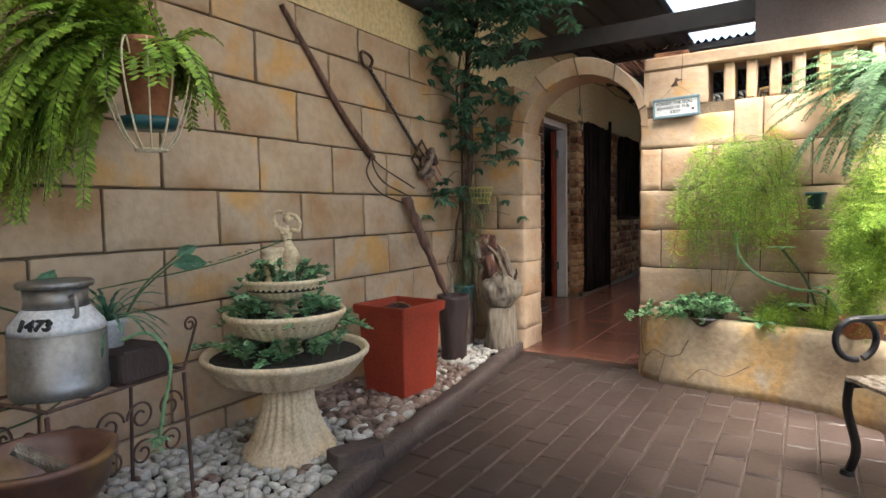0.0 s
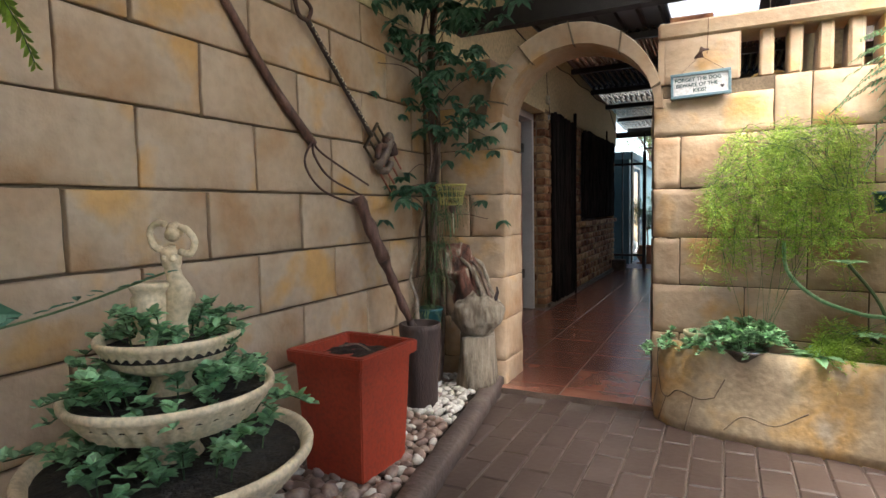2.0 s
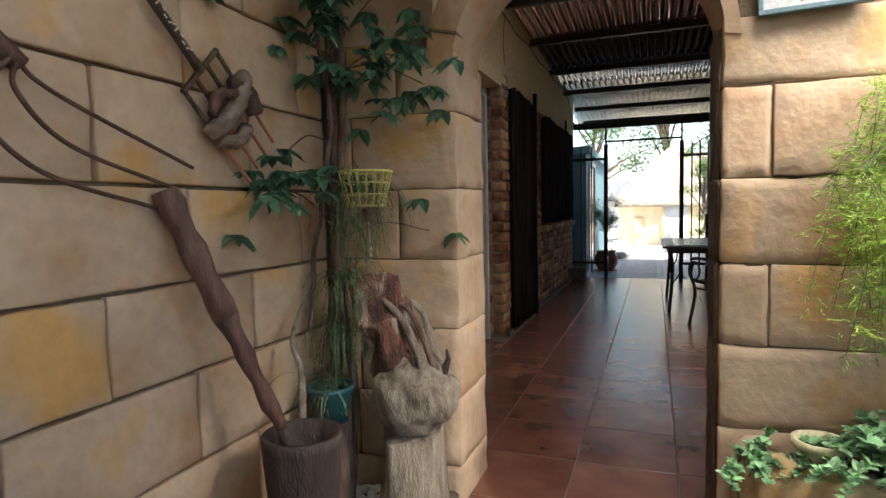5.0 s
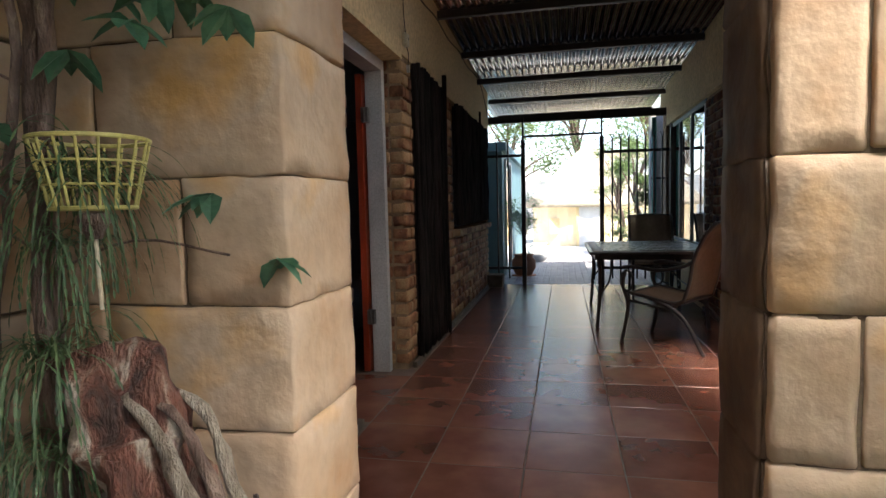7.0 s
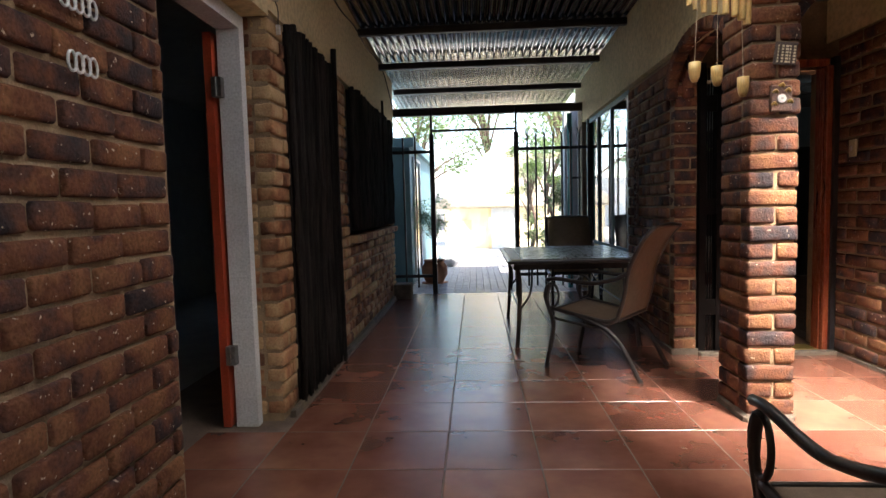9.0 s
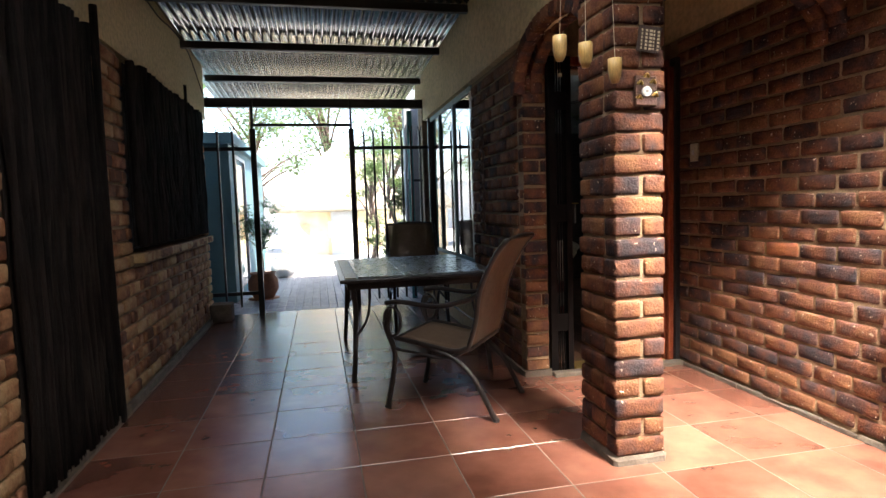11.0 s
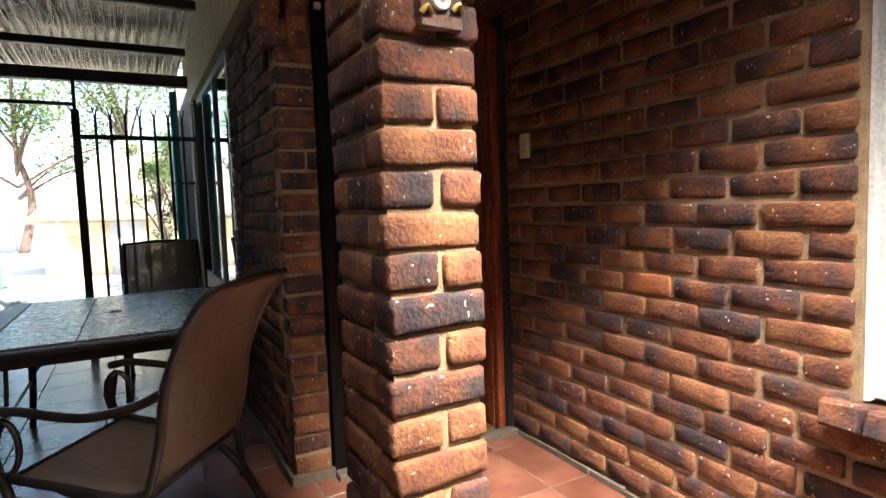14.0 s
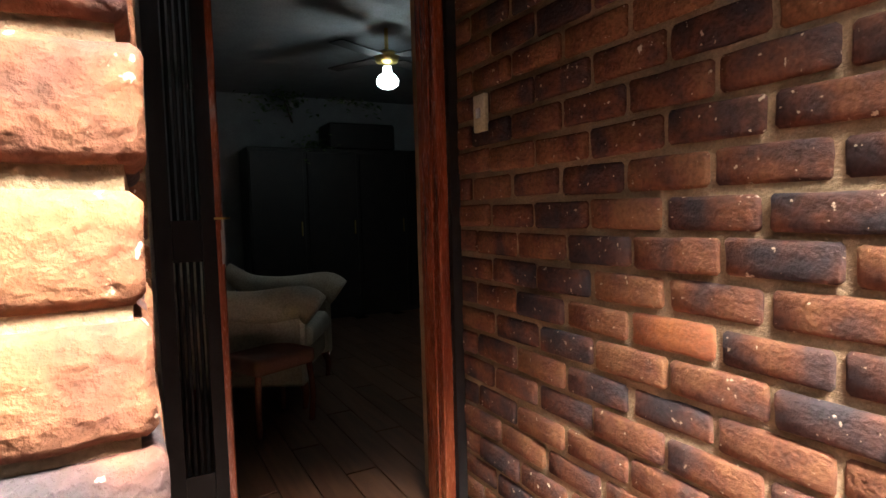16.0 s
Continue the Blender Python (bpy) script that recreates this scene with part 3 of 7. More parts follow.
def brick_face(parent, kind, axis, fixed, out, a0, a1, z0, z1, skip=None, join_past=None, joint=7.219, orange=None):
    """Running-bond bricks on a wall face, one upright joint of the odd courses at joint; those past join_past become one mesh."""
    rest = bmesh.new()
    k0 = int(round((z0 - 0.03) / CO))
    for k in range(k0, int(round((z1 - 0.03) / CO))):
        z = 0.03 + (k + 0.5) * CO
        j = joint + (0 if k % 2 else PITCH / 2) + rnd.uniform(-0.018, 0.018)
        edges = [a0] + [e for e in (j + (math.ceil((a0 - j) / PITCH) + i) * PITCH for i in range(60)) if a0 + 0.05 < e < a1 - 0.05] + [a1]
        for e0, e1 in zip(edges, edges[1:]):
            c, half = (e0 + e1) / 2, 1 if e1 - e0 < 0.15 else 0
            if skip and skip(c, z):
                continue
            stretch = (e1 - e0 - 0.012) / (0.104 if half else 0.219)
            off = fixed - out * (0.0435 - rnd.uniform(-0.005, 0.006))
            size = Matrix.Diagonal((stretch, 1, 1, 1))
            zz = z + rnd.uniform(-0.003, 0.003)
            m = pose(c, off, zz, rnd.uniform(-0.7, 0.7), rnd.uniform(-0.8, 0.8), rnd.uniform(-1, 1) + 180 * rnd.randrange(2)) if axis == "x" else pose(off, c, zz, rnd.uniform(-0.7, 0.7), rnd.uniform(-0.8, 0.8), 90 + rnd.uniform(-0.8, 0.8) + 180 * rnd.randrange(2))
            me = kind[half][rnd.randrange(len(kind[half]))]
            if orange and abs(c - orange[0]) < 0.11 and abs(z - orange[1]) < 0.04:
                me = ORANGE_BRICK
            if join_past is not None and c > join_past:
                old = len(rest.verts)
                rest.from_mesh(me)
                rest.verts.ensure_lookup_table()
                bmesh.ops.transform(rest, matrix=m @ size, verts=rest.verts[old:])
            else:
                place("brick", me, m @ size, parent)
    if len(rest.verts):
        tagged(part("far_bricks", rest, kind[0][0].materials[0], parent, "", True), kind="stuff")
    else:
        rest.free()


for a0, a1, z0, z1 in ((4.9, 8.285, 0.03, 0.571), (6.61, 8.285, 0.571, 2.285), (4.9, 5.19, 0.571, 2.285), (5.19, 6.61, 2.105, 2.285)):
    brick_face(wall_right, BR, "y", RX, -1, a0, a1, z0, z1, orange=(7.33, 0.886))
brick_face(wall_left, BR, "y", LX, 1, AY + AT + 0.02, 5.88, 0.03, 2.22)
for a0, a1, z0, z1 in ((6.945, 7.20, 0.03, 2.19), (8.12, 8.72, 0.03, 2.22), (8.72, 11.18, 0.03, 0.84), (11.18, 11.4, 0.03, 2.22)):
    brick_face(wall_left, BR2, "y", LX, 1, a0, a1, z0, z1, join_past=10.0)
brick_face(wall_left, BR2, "x", 6.957, -1, LX - 0.245, LX - 0.095, 0.03, 2.19)
brick_face(wall_mid, BR, "y", X2, -1, Y2 + 0.10, 9.5, 0.03, 2.22)
brick_face(wall_mid, BR, "x", Y2, -1, X2, 0.30, 0.03, 2.22)

# brick pillar
PX0, PX1, PY0, PY1 = 0.034, 0.270, 6.90, 7.235
pillar = structure("pillar", boxes((PX0 + 0.010, PX1 - 0.010, PY0 + 0.010, PY1 - 0.010, -0.05, 2.33)), M_MORTAR, "free-standing clinker brick pillar")
long_m = [worn_mesh("brick", 0.238, 0.104, 0.0775, 5, 0.0048, i + 80, M_BRICK, 0.008, 0.0038, 30, True) for i in range(8)]
short_m = [worn_mesh("brick", 0.126, 0.104, 0.0775, 5, 0.0048, i + 90, M_BRICK, 0.008, 0.0038, 30, True) for i in range(6)]
head_m = [worn_mesh("brick", 0.100, 0.104, 0.0775, 5, 0.0048, i + 70, M_BRICK, 0.008, 0.0038, 30, True) for i in range(5)]
for k in range(25):
    z = 0.033 + (k + 0.5) * CO
    cx = (PX0 + PX1) / 2
    if k % 2 == 0:
        spots = [(cx, PY0 + 0.050, 0, long_m), (PX0 + 0.050, PY0 + 0.225, 90, long_m), (PX1 - 0.050, PY0 + 0.225, 90, long_m)]
    else:
        spots = [(PX0 + 0.061, PY0 + 0.050, 0, short_m), (PX1 - 0.046, PY0 + 0.050, 0, head_m), (PX0 + 0.050, PY0 + 0.176, 90, short_m), (PX1 - 0.050, PY0 + 0.176, 90, short_m), (cx, PY1 - 0.050, 0, long_m)]
    for x, y, r, kind in spots:
        place("brick", kind[rnd.randrange(len(kind))], pose(x + rnd.uniform(-0.004, 0.004), y + rnd.uniform(-0.005, 0.004), z + rnd.uniform(-0.002, 0.002), rnd.uniform(-1.2, 1.2), rnd.uniform(-1.5, 1.5), r + rnd.uniform(-1.8, 1.8) + 180 * rnd.randrange(2)), pillar)
part("footing", irregular(boxes((PX0 - 0.012, PX1 + 0.012, PY0 - 0.012, PY1 + 0.012, -0.02, 0.04), bevel=0.015), 0.004, 3), M_CONC, pillar, "rough cement footing")


# brick arches that spring from the pillar
def brick_arch(name, c, half, spring, rise, axis, fixed, label):
    e = structure(name, boxes((-0.01, 0.01, -0.01, 0.01, 0, 0.02)), M_MORTAR, label)
    e.location = (c, fixed, spring) if axis == "x" else (fixed, c, spring)
    n = int(math.pi * (half + rise) / 2 / 0.088)
    bm = bmesh.new()
    for i in range(n + 1):
        a = math.pi * i / n
        u, w = -half * math.cos(a), rise * math.sin(a)
        tilt = math.degrees(math.atan2(rise * math.cos(a) , half * math.sin(a) + 1e-6))
        for s in (-0.5, 0.5):
            m = (pose(u, s * 0.115, w + 0.05, 0, -tilt, 0) if axis == "x" else pose(s * 0.115, u, w + 0.05, tilt, 0, 0))
            me = ARCH_BRICKS[rnd.randrange(4)]
            place("brick", me, m, e)
    return e


brick_arch("brick_arch", (PX1 + RX) / 2, (RX - PX1) / 2 + 0.02, 1.92, 0.33, "x", 7.06, "clinker brick arch from the pillar to the wall")
brick_arch("brick_arch", (PY1 + Y2) / 2, (Y2 - PY1) / 2 + 0.02, 1.90, 0.30, "y", 0.17, "clinker brick arch from the pillar to the wall end")
# ---- foliage ----
def leaf_mat(name, dark, light, rough=0.5):
    m = mat(name, [dark, light], rough, scale=14, fine=60, bump=0.15)
    n, l = m.node_tree.nodes, m.node_tree.links
    b = n["Principled BSDF"]
    src = b.inputs["Base Color"].links[0].from_socket
    geo = n.new("ShaderNodeNewGeometry")
    hs = n.new("ShaderNodeHueSaturation")
    mr = n.new("ShaderNodeMapRange")
    mr.inputs["To Min"].default_value, mr.inputs["To Max"].default_value = 0.6, 1.5
    l.new(geo.outputs["Random Per Island"], mr.inputs[0])
    l.new(mr.outputs[0], hs.inputs["Value"])
    l.new(src, hs.inputs["Color"])
    l.new(hs.outputs[0], b.inputs["Base Color"])
    t, x = n.new("ShaderNodeBsdfTranslucent"), n.new("ShaderNodeMixShader")
    l.new(hs.outputs[0], t.inputs[0])
    x.inputs[0].default_value = 0.35
    l.new(b.outputs[0], x.inputs[1])
    l.new(t.outputs[0], x.inputs[2])
    l.new(x.outputs[0], n["Material Output"].inputs[0])
    return m


M_FERN = leaf_mat("fern_leaf", (0.20, 0.38, 0.05), (0.44, 0.58, 0.10))
M_ASP = leaf_mat("asparagus_fern", (0.20, 0.36, 0.05), (0.42, 0.56, 0.09))
M_BLUEFERN = leaf_mat("grey_green_fern", (0.09, 0.20, 0.10), (0.20, 0.33, 0.17))
M_SUCC = leaf_mat("succulent_leaf", (0.15, 0.34, 0.15), (0.36, 0.58, 0.32), 0.4)
M_CREEP = leaf_mat("creeper_leaf", (0.045, 0.13, 0.08), (0.13, 0.28, 0.16), 0.45)
M_TREE = leaf_mat("garden_tree_leaf", (0.07, 0.12, 0.04), (0.24, 0.32, 0.12))
M_GRASS = leaf_mat("wiry_grass", (0.06, 0.12, 0.05), (0.14, 0.20, 0.09))
M_BARK = mat("vine_bark", [(0.07, 0.045, 0.035), (0.16, 0.10, 0.075), (0.24, 0.17, 0.13)], 0.85, scale=12, fine=90, stretch=(3, 3, 0.8), bump=0.9, dist=0.012)
M_GREYWOOD = mat("weathered_grey_wood", [(0.16, 0.12, 0.085), (0.34, 0.28, 0.21), (0.48, 0.41, 0.32)], 0.85, scale=9, fine=70, stretch=(4, 4, 0.7), bump=1.0, dist=0.02)
M_REDHEART = mat("red_heartwood", [(0.055, 0.028, 0.020), (0.17, 0.062, 0.040), (0.24, 0.12, 0.08), (0.46, 0.38, 0.30)], 0.75, scale=6, fine=60, stretch=(2.5, 2.5, 0.7), bump=1.0, dist=0.02, stops=[0.36, 0.48, 0.56, 0.62])
M_POLE = mat("worn_pole_wood", [(0.055, 0.028, 0.022), (0.13, 0.06, 0.042), (0.20, 0.11, 0.08)], 0.6, scale=8, fine=70, stretch=(4, 4, 0.7), bump=0.5)
M_MORT = mat("dark_mortar_wood", [(0.030, 0.018, 0.016), (0.065, 0.038, 0.033)], 0.65, scale=8, fine=60, stretch=(3, 3, 0.6), bump=0.6)
M_CAN = mat("worn_aluminium", [(0.20, 0.19, 0.19), (0.30, 0.29, 0.28), (0.30, 0.21, 0.14)], 0.42, metal=0.75, scale=5, fine=50, bump=0.15, stops=[0.3, 0.55, 0.74])
M_RUST = mat("rusty_iron", [(0.05, 0.025, 0.02), (0.12, 0.055, 0.035)], 0.7, scale=20, bump=0.5)
M_TERRA = mat("terracotta_pot", [(0.36, 0.13, 0.065), (0.48, 0.20, 0.10)], 0.75, scale=6, fine=60, bump=0.15)
M_GLAZE = mat("brown_glazed_clay", [(0.07, 0.03, 0.022), (0.12, 0.05, 0.032), (0.26, 0.16, 0.04)], 0.35, scale=4, fine=40, bump=0.1)
M_WIRE = mat("cream_wire", [(0.62, 0.52, 0.36), (0.74, 0.64, 0.46)], 0.5, bump=0)
M_YWIRE = mat("yellow_wire", [(0.50, 0.44, 0.13), (0.62, 0.54, 0.17)], 0.5, bump=0)
M_TEAL = mat("teal_plastic", [(0.01, 0.07, 0.085), (0.015, 0.09, 0.10)], 0.35, bump=0.03)
M_BAMBOO = mat("bamboo", [(0.55, 0.34, 0.10), (0.72, 0.50, 0.20)], 0.35, scale=6, stretch=(4, 4, 0.5), bump=0.08)
M_SLING = mat("brown_sling_mesh", [(0.14, 0.092, 0.060), (0.18, 0.122, 0.082)], 0.8, scale=30, fine=300, bump=0.25, dist=0.002)
M_SLING.node_tree.nodes["Principled BSDF"].inputs["Alpha"].default_value = 0.86
M_CHAIR = mat("bronze_black_frame", [(0.012, 0.010, 0.010), (0.03, 0.025, 0.024)], 0.35, scale=20, bump=0.08)
M_SLATE = mat("grey_slate_tile", [(0.10, 0.095, 0.09), (0.17, 0.16, 0.15)], 0.28, scale=5, fine=40, bump=0.15)
M_TANTILE = mat("tan_stone_tile", [(0.22, 0.16, 0.10), (0.36, 0.29, 0.20)], 0.4, scale=12, bump=0.2)
M_PEBW = mat("pale_pebble", [(0.30, 0.27, 0.23), (0.52, 0.49, 0.44), (0.66, 0.63, 0.58)], 0.6, scale=9, fine=60, bump=0.1)
M_PEBB = mat("brown_pebble", [(0.11, 0.07, 0.055), (0.23, 0.15, 0.12), (0.38, 0.31, 0.25)], 0.55, scale=9, fine=60, bump=0.1)
M_KERB = mat("brown_kerb_paint", [(0.060, 0.042, 0.038), (0.10, 0.072, 0.062), (0.16, 0.13, 0.11)], 0.6, scale=5, fine=40, bump=0.5, stops=[0.3, 0.55, 0.78])
M_BLUEFR = mat("dusty_blue_paint", [(0.11, 0.18, 0.22), (0.15, 0.24, 0.28)], 0.6, bump=0.1)
M_INK = mat("dark_teal_ink", [(0.02, 0.06, 0.06), (0.02, 0.06, 0.06)], 0.7, bump=0)
M_CREAMPL = mat("cream_plastic", [(0.50, 0.44, 0.28), (0.56, 0.50, 0.33)], 0.4, bump=0.02)
M_BRASS = mat("brass", [(0.50, 0.34, 0.10), (0.60, 0.42, 0.14)], 0.35, metal=0.9, bump=0.05)
M_CLOTH = mat("cream_upholstery", [(0.42, 0.36, 0.28), (0.50, 0.44, 0.35)], 0.9, bump=0.2)
# Black wood of the furniture; also blackens the box behind window_2.
M_BLACKWOOD_SHADE = mat("black_wood_and_room_shade", [(0.012, 0.008, 0.007), (0.025, 0.016, 0.013)], 0.5)


def petals(rows, n=5):
    """One mesh of leaves; a row: base, way, side, length, width, droop, fold."""
    verts, faces = [], []
    for base, way, side, length, width, droop in rows:
        up = side.cross(way)
        k = len(verts)
        for f, w in ((0.0, 0.12), (0.35, 1.0), (0.7, 0.75)):
            p = base + way * (length * f) - Vector((0, 0, droop * f * f * length))
            lift = up * (width * 0.18 * w)
            verts += [p - side * (width * 0.5 * w) + lift, p, p + side * (width * 0.5 * w) + lift]
        verts.append(base + way * length - Vector((0, 0, droop * length)))
        for r in (0, 3):
            faces += [(k + r, k + r + 1, k + r + 4, k + r + 3), (k + r + 1, k + r + 2, k + r + 5, k + r + 4)]
        faces += [(k + 6, k + 7, k + 9), (k + 7, k + 8, k + 9)]
    me = bpy.data.meshes.new("leaves")
    me.from_pydata([tuple(v) for v in verts], [], faces)
    return me


def leaf_part(name, rows, material, parent, label=""):
    few = len(rows) <= 60
    for group in ([[r] for r in rows] if few else [rows]):
        me = petals(group)
        me.materials.append(material)
        o = new(name, me)
        o.parent = parent
        tagged(o, label, "", "", "" if few else "stuff")
    return o


def way_of(az, el):
    return Vector((math.cos(az) * math.cos(el), math.sin(az) * math.cos(el), math.sin(el)))


def clump(rr, centre, size, n, length, width, droop=0.3):
    rows = []
    for _ in range(n):
        p = Vector(centre) + Vector([rr.gauss(0, 0.45) * s for s in size])
        w = way_of(rr.uniform(0, 6.283), rr.uniform(-0.3, 1.0))
        s = w.cross(Vector((0, 0, 1)) if abs(w.z) < 0.95 else Vector((1, 0, 0))).normalized()
        rows.append((p, w, s, length * rr.uniform(0.6, 1.3), width * rr.uniform(0.7, 1.2), droop))
    return rows


def frond(rr, base, az, el, length, drop, leaf, gap=0.016, wide=0.35):
    """One fern frond: a curved rib with pairs of leaflets. Gives its leaf rows and rib points."""
    rows, pts = [], []
    p, w = Vector(base), way_of(az, el)
    n = max(6, int(length / gap))
    for i in range(n):
        f = i / n
        pts.append(p.copy())
        side = w.cross(Vector((0, 0, 1)))
        side = side.normalized() if side.length > 0.05 else Vector((math.sin(az), -math.cos(az), 0))
        ll = leaf * (0.35 + 1.3 * f if f < 0.35 else 1.0 - 0.55 * (f - 0.35) / 0.65) * rr.uniform(0.85, 1.15)
        for s in (-1, 1):
            d = (side * s + w * 0.35 + Vector((0, 0, rr.uniform(-0.25, 0.1)))).normalized()
            rows.append((p.copy(), d, w.copy(), ll, ll * wide, 0.15))
        w = (w + Vector((rr.uniform(-0.02, 0.02), rr.uniform(-0.02, 0.02), -drop / n))).normalized()
        p = p + w * (length / n)
    return rows, pts


def needles(rr, pts, n, length, material_rows):
    """Fine sprays of needles along a line."""
    for i in range(n):
        k = rr.randrange(len(pts))
        p = pts[k]
        az, el = rr.uniform(0, 6.283), rr.uniform(-0.9, 0.9)
        w = way_of(az, el)
        s = w.cross(Vector((rr.uniform(-1, 1), rr.uniform(-1, 1), 1))).normalized()
        q = p + w * rr.uniform(0, length)
        for j in range(4):
            d = (w + s * (0.8 if j % 2 else -0.8) * rr.uniform(0.5, 1)).normalized()
            material_rows.append((q + w * (0.008 * j), d, s.cross(d).normalized(), rr.uniform(0.012, 0.026), 0.0030, 0.1))


# ---- courtyard things ----
FX, FY = -1.955, 1.75
fountain = thing("planter_fountain", "three-tiered cast cream stone planter fountain on pale pebbles", "planter", (FX, FY, 0.0))
part("pedestal", lathe([(0.0, 0.02), (0.205, 0.02), (0.208, 0.05), (0.19, 0.075), (0.165, 0.12), (0.135, 0.19), (0.115, 0.27), (0.112, 0.34), (0.12, 0.36), (0.0, 0.36)], 176, flute=22, depth=0.012, span=(0.08, 0.35)), M_STONE, fountain, "fluted cream pedestal", True)


def bowl_profile(r, z0, z1, neck):
    h = z1 - z0
    return [(0, z0), (neck, z0), (neck + 0.3 * (r - neck), z0 + 0.08 * h), (neck + 0.72 * (r - neck), z0 + 0.32 * h), (r * 0.95, z0 + 0.70 * h), (r * 0.965, z0 + 0.80 * h), (r, z0 + 0.84 * h), (r * 1.005, z0 + 0.93 * h), (r * 0.985, z1), (r * 0.93, z1 - 0.01), (r * 0.90, z1 - 0.045), (r * 0.4, z1 - 0.05), (0, z1 - 0.05)]


for r, z0, z1, neck in ((0.365, 0.34, 0.505, 0.10), (0.265, 0.545, 0.682, 0.07), (0.180, 0.715, 0.822, 0.05)):
    b = part("bowl", lathe(bowl_profile(r, z0, z1, neck), 180, flute=36, depth=0.012 * r / 0.3, span=(z0 + 0.01, z0 + (z1 - z0) * 0.72)), M_STONE, fountain, "", True)
    part("soil", lathe([(0, z1 - 0.05), (r * 0.9, z1 - 0.05), (r * 0.9, z1 - 0.03), (r * 0.4, z1 - 0.022), (0, z1 - 0.018)], 32), M_SOIL, b, "dark potting soil", True)
for z0, z1, r in ((0.46, 0.56, 0.075), (0.65, 0.73, 0.06)):
    part("stem", lathe([(0, z0), (r * 1.15, z0), (r * 0.8, (z0 + z1) / 2), (r, z1), (0, z1)], 32), M_STONE, fountain, "", True)
statue = thing("statue", "small cast cream stone statue beside a fluted urn", "statue", (FX - 0.02, FY + 0.01, 0.79), 20)
bm = bmesh.new()
lathe([(0, -0.02), (0.058, -0.02), (0.056, 0.012), (0.040, 0.018), (0.034, 0.04), (0.044, 0.07), (0.047, 0.125), (0.040, 0.135), (0.050, 0.15), (0.054, 0.158), (0.046, 0.165), (0, 0.16)], 28, bm, 14, 0.006, (0.06, 0.13))
bmesh.ops.translate(bm, vec=(-0.032, -0.02, 0), verts=bm.verts)
body = bend([(0.022, 0, -0.02), (0.026, 0.002, 0.06), (0.036, 0.004, 0.13), (0.026, 0.002, 0.185), (0.020, 0, 0.235), (0.026, 0, 0.262)], 6)
girth = [0.040, 0.038, 0.036, 0.034, 0.033, 0.032, 0.031, 0.031, 0.032, 0.034, 0.036, 0.038, 0.038, 0.036, 0.033, 0.029, 0.025, 0.022, 0.021, 0.021, 0.023, 0.026, 0.028, 0.029, 0.029, 0.028, 0.026, 0.020, 0.014, 0.010, 0.010]
v0 = len(bm.verts)
tube(body, girth[:len(body)], bm, 16)
bm.verts.ensure_lookup_table()
for v in bm.verts[v0:]:
    v.co.y = v.co.y * 0.72
    if v.co.z < 0.17:
        v.co += Vector((v.co.x - 0.025, v.co.y, 0)) * 0.14 * math.sin(11 * math.atan2(v.co.y, v.co.x - 0.025) + 40 * v.co.z)
for c, size in (((0.028, 0, 0.292), 0.021), ((0.030, 0.010, 0.303), 0.023), ((0.012, -0.016, 0.228), 0.011), ((0.034, -0.016, 0.228), 0.011)):
    r = bmesh.ops.create_icosphere(bm, subdivisions=2, radius=size)
    bmesh.ops.translate(bm, vec=c, verts=r["verts"])
tube(bend([(0.002, 0, 0.245), (-0.026, 0.0, 0.262), (-0.036, 0.0, 0.300), (-0.016, 0.0, 0.322), (0.012, 0.0, 0.318)], 5), [0.0105] * 6 + [0.009] * 15, bm, 8)
tube(bend([(0.046, 0, 0.245), (0.076, 0.0, 0.240), (0.090, 0.0, 0.268), (0.074, 0.0, 0.300), (0.050, 0.0, 0.312)], 5), [0.0105] * 6 + [0.009] * 15, bm, 8)
o = part("figure", irregular(bm, 0.0012, 5), M_STONE, statue, "", True)

rr = random.Random(11)


def succulent(at, ring, n_stems, leaf, label, spill=0.4):
    e = thing("succulent_plant", label, "plant", at)
    rows, bm = [], bmesh.new()
    for i in range(n_stems):
        a = rr.uniform(0, 6.283)
        b = Vector((math.cos(a) * ring * rr.uniform(0.35, 0.85), math.sin(a) * ring * rr.uniform(0.35, 0.85), 0))
        out = Vector((math.cos(a), math.sin(a), 0))
        tip = b + out * rr.uniform(0.0, 0.10) + Vector((0, 0, rr.uniform(0.02, 0.11)))
        if rr.random() < spill:
            tip = b + out * rr.uniform(0.08, ring * 0.5 + 0.07) + Vector((0, 0, rr.uniform(-0.03, 0.06)))
        mid = (b + tip) / 2 + Vector((0, 0, 0.03))
        line = bend([b, mid, tip], 4)
        tube(line, 0.0022, bm, 5)
        for p in line[2:]:
            for k in range(3):
                w = way_of(rr.uniform(0, 6.283), rr.uniform(-0.1, 1.1))
                s = w.cross(Vector((0, 0, 1))).normalized()
                rows.append((p, w, s, leaf * rr.uniform(0.7, 1.35), leaf * 0.85, 0.1))
    tagged(part("stem", bm, M_GRASS, e), "thin green stems", "", "", "stuff")
    leaf_part("leaf", rows, M_SUCC, e, "rounded blue-green leaves")
    return e


succulent((FX, FY, 0.47), 0.31, 34, 0.036, "trailing blue-green succulents in the lowest bowl", 0.12)
succulent((FX, FY, 0.65), 0.23, 46, 0.034, "dense blue-green succulents in the middle bowl", 0.25)
succulent((FX, FY, 0.79), 0.14, 26, 0.030, "small green succulents in the top bowl", 0.3)
succulent((FX + 0.02, FY + 0.16, 0.56), 0.15, 16, 0.034, "leafy succulents behind the fountain stem", 0.5)

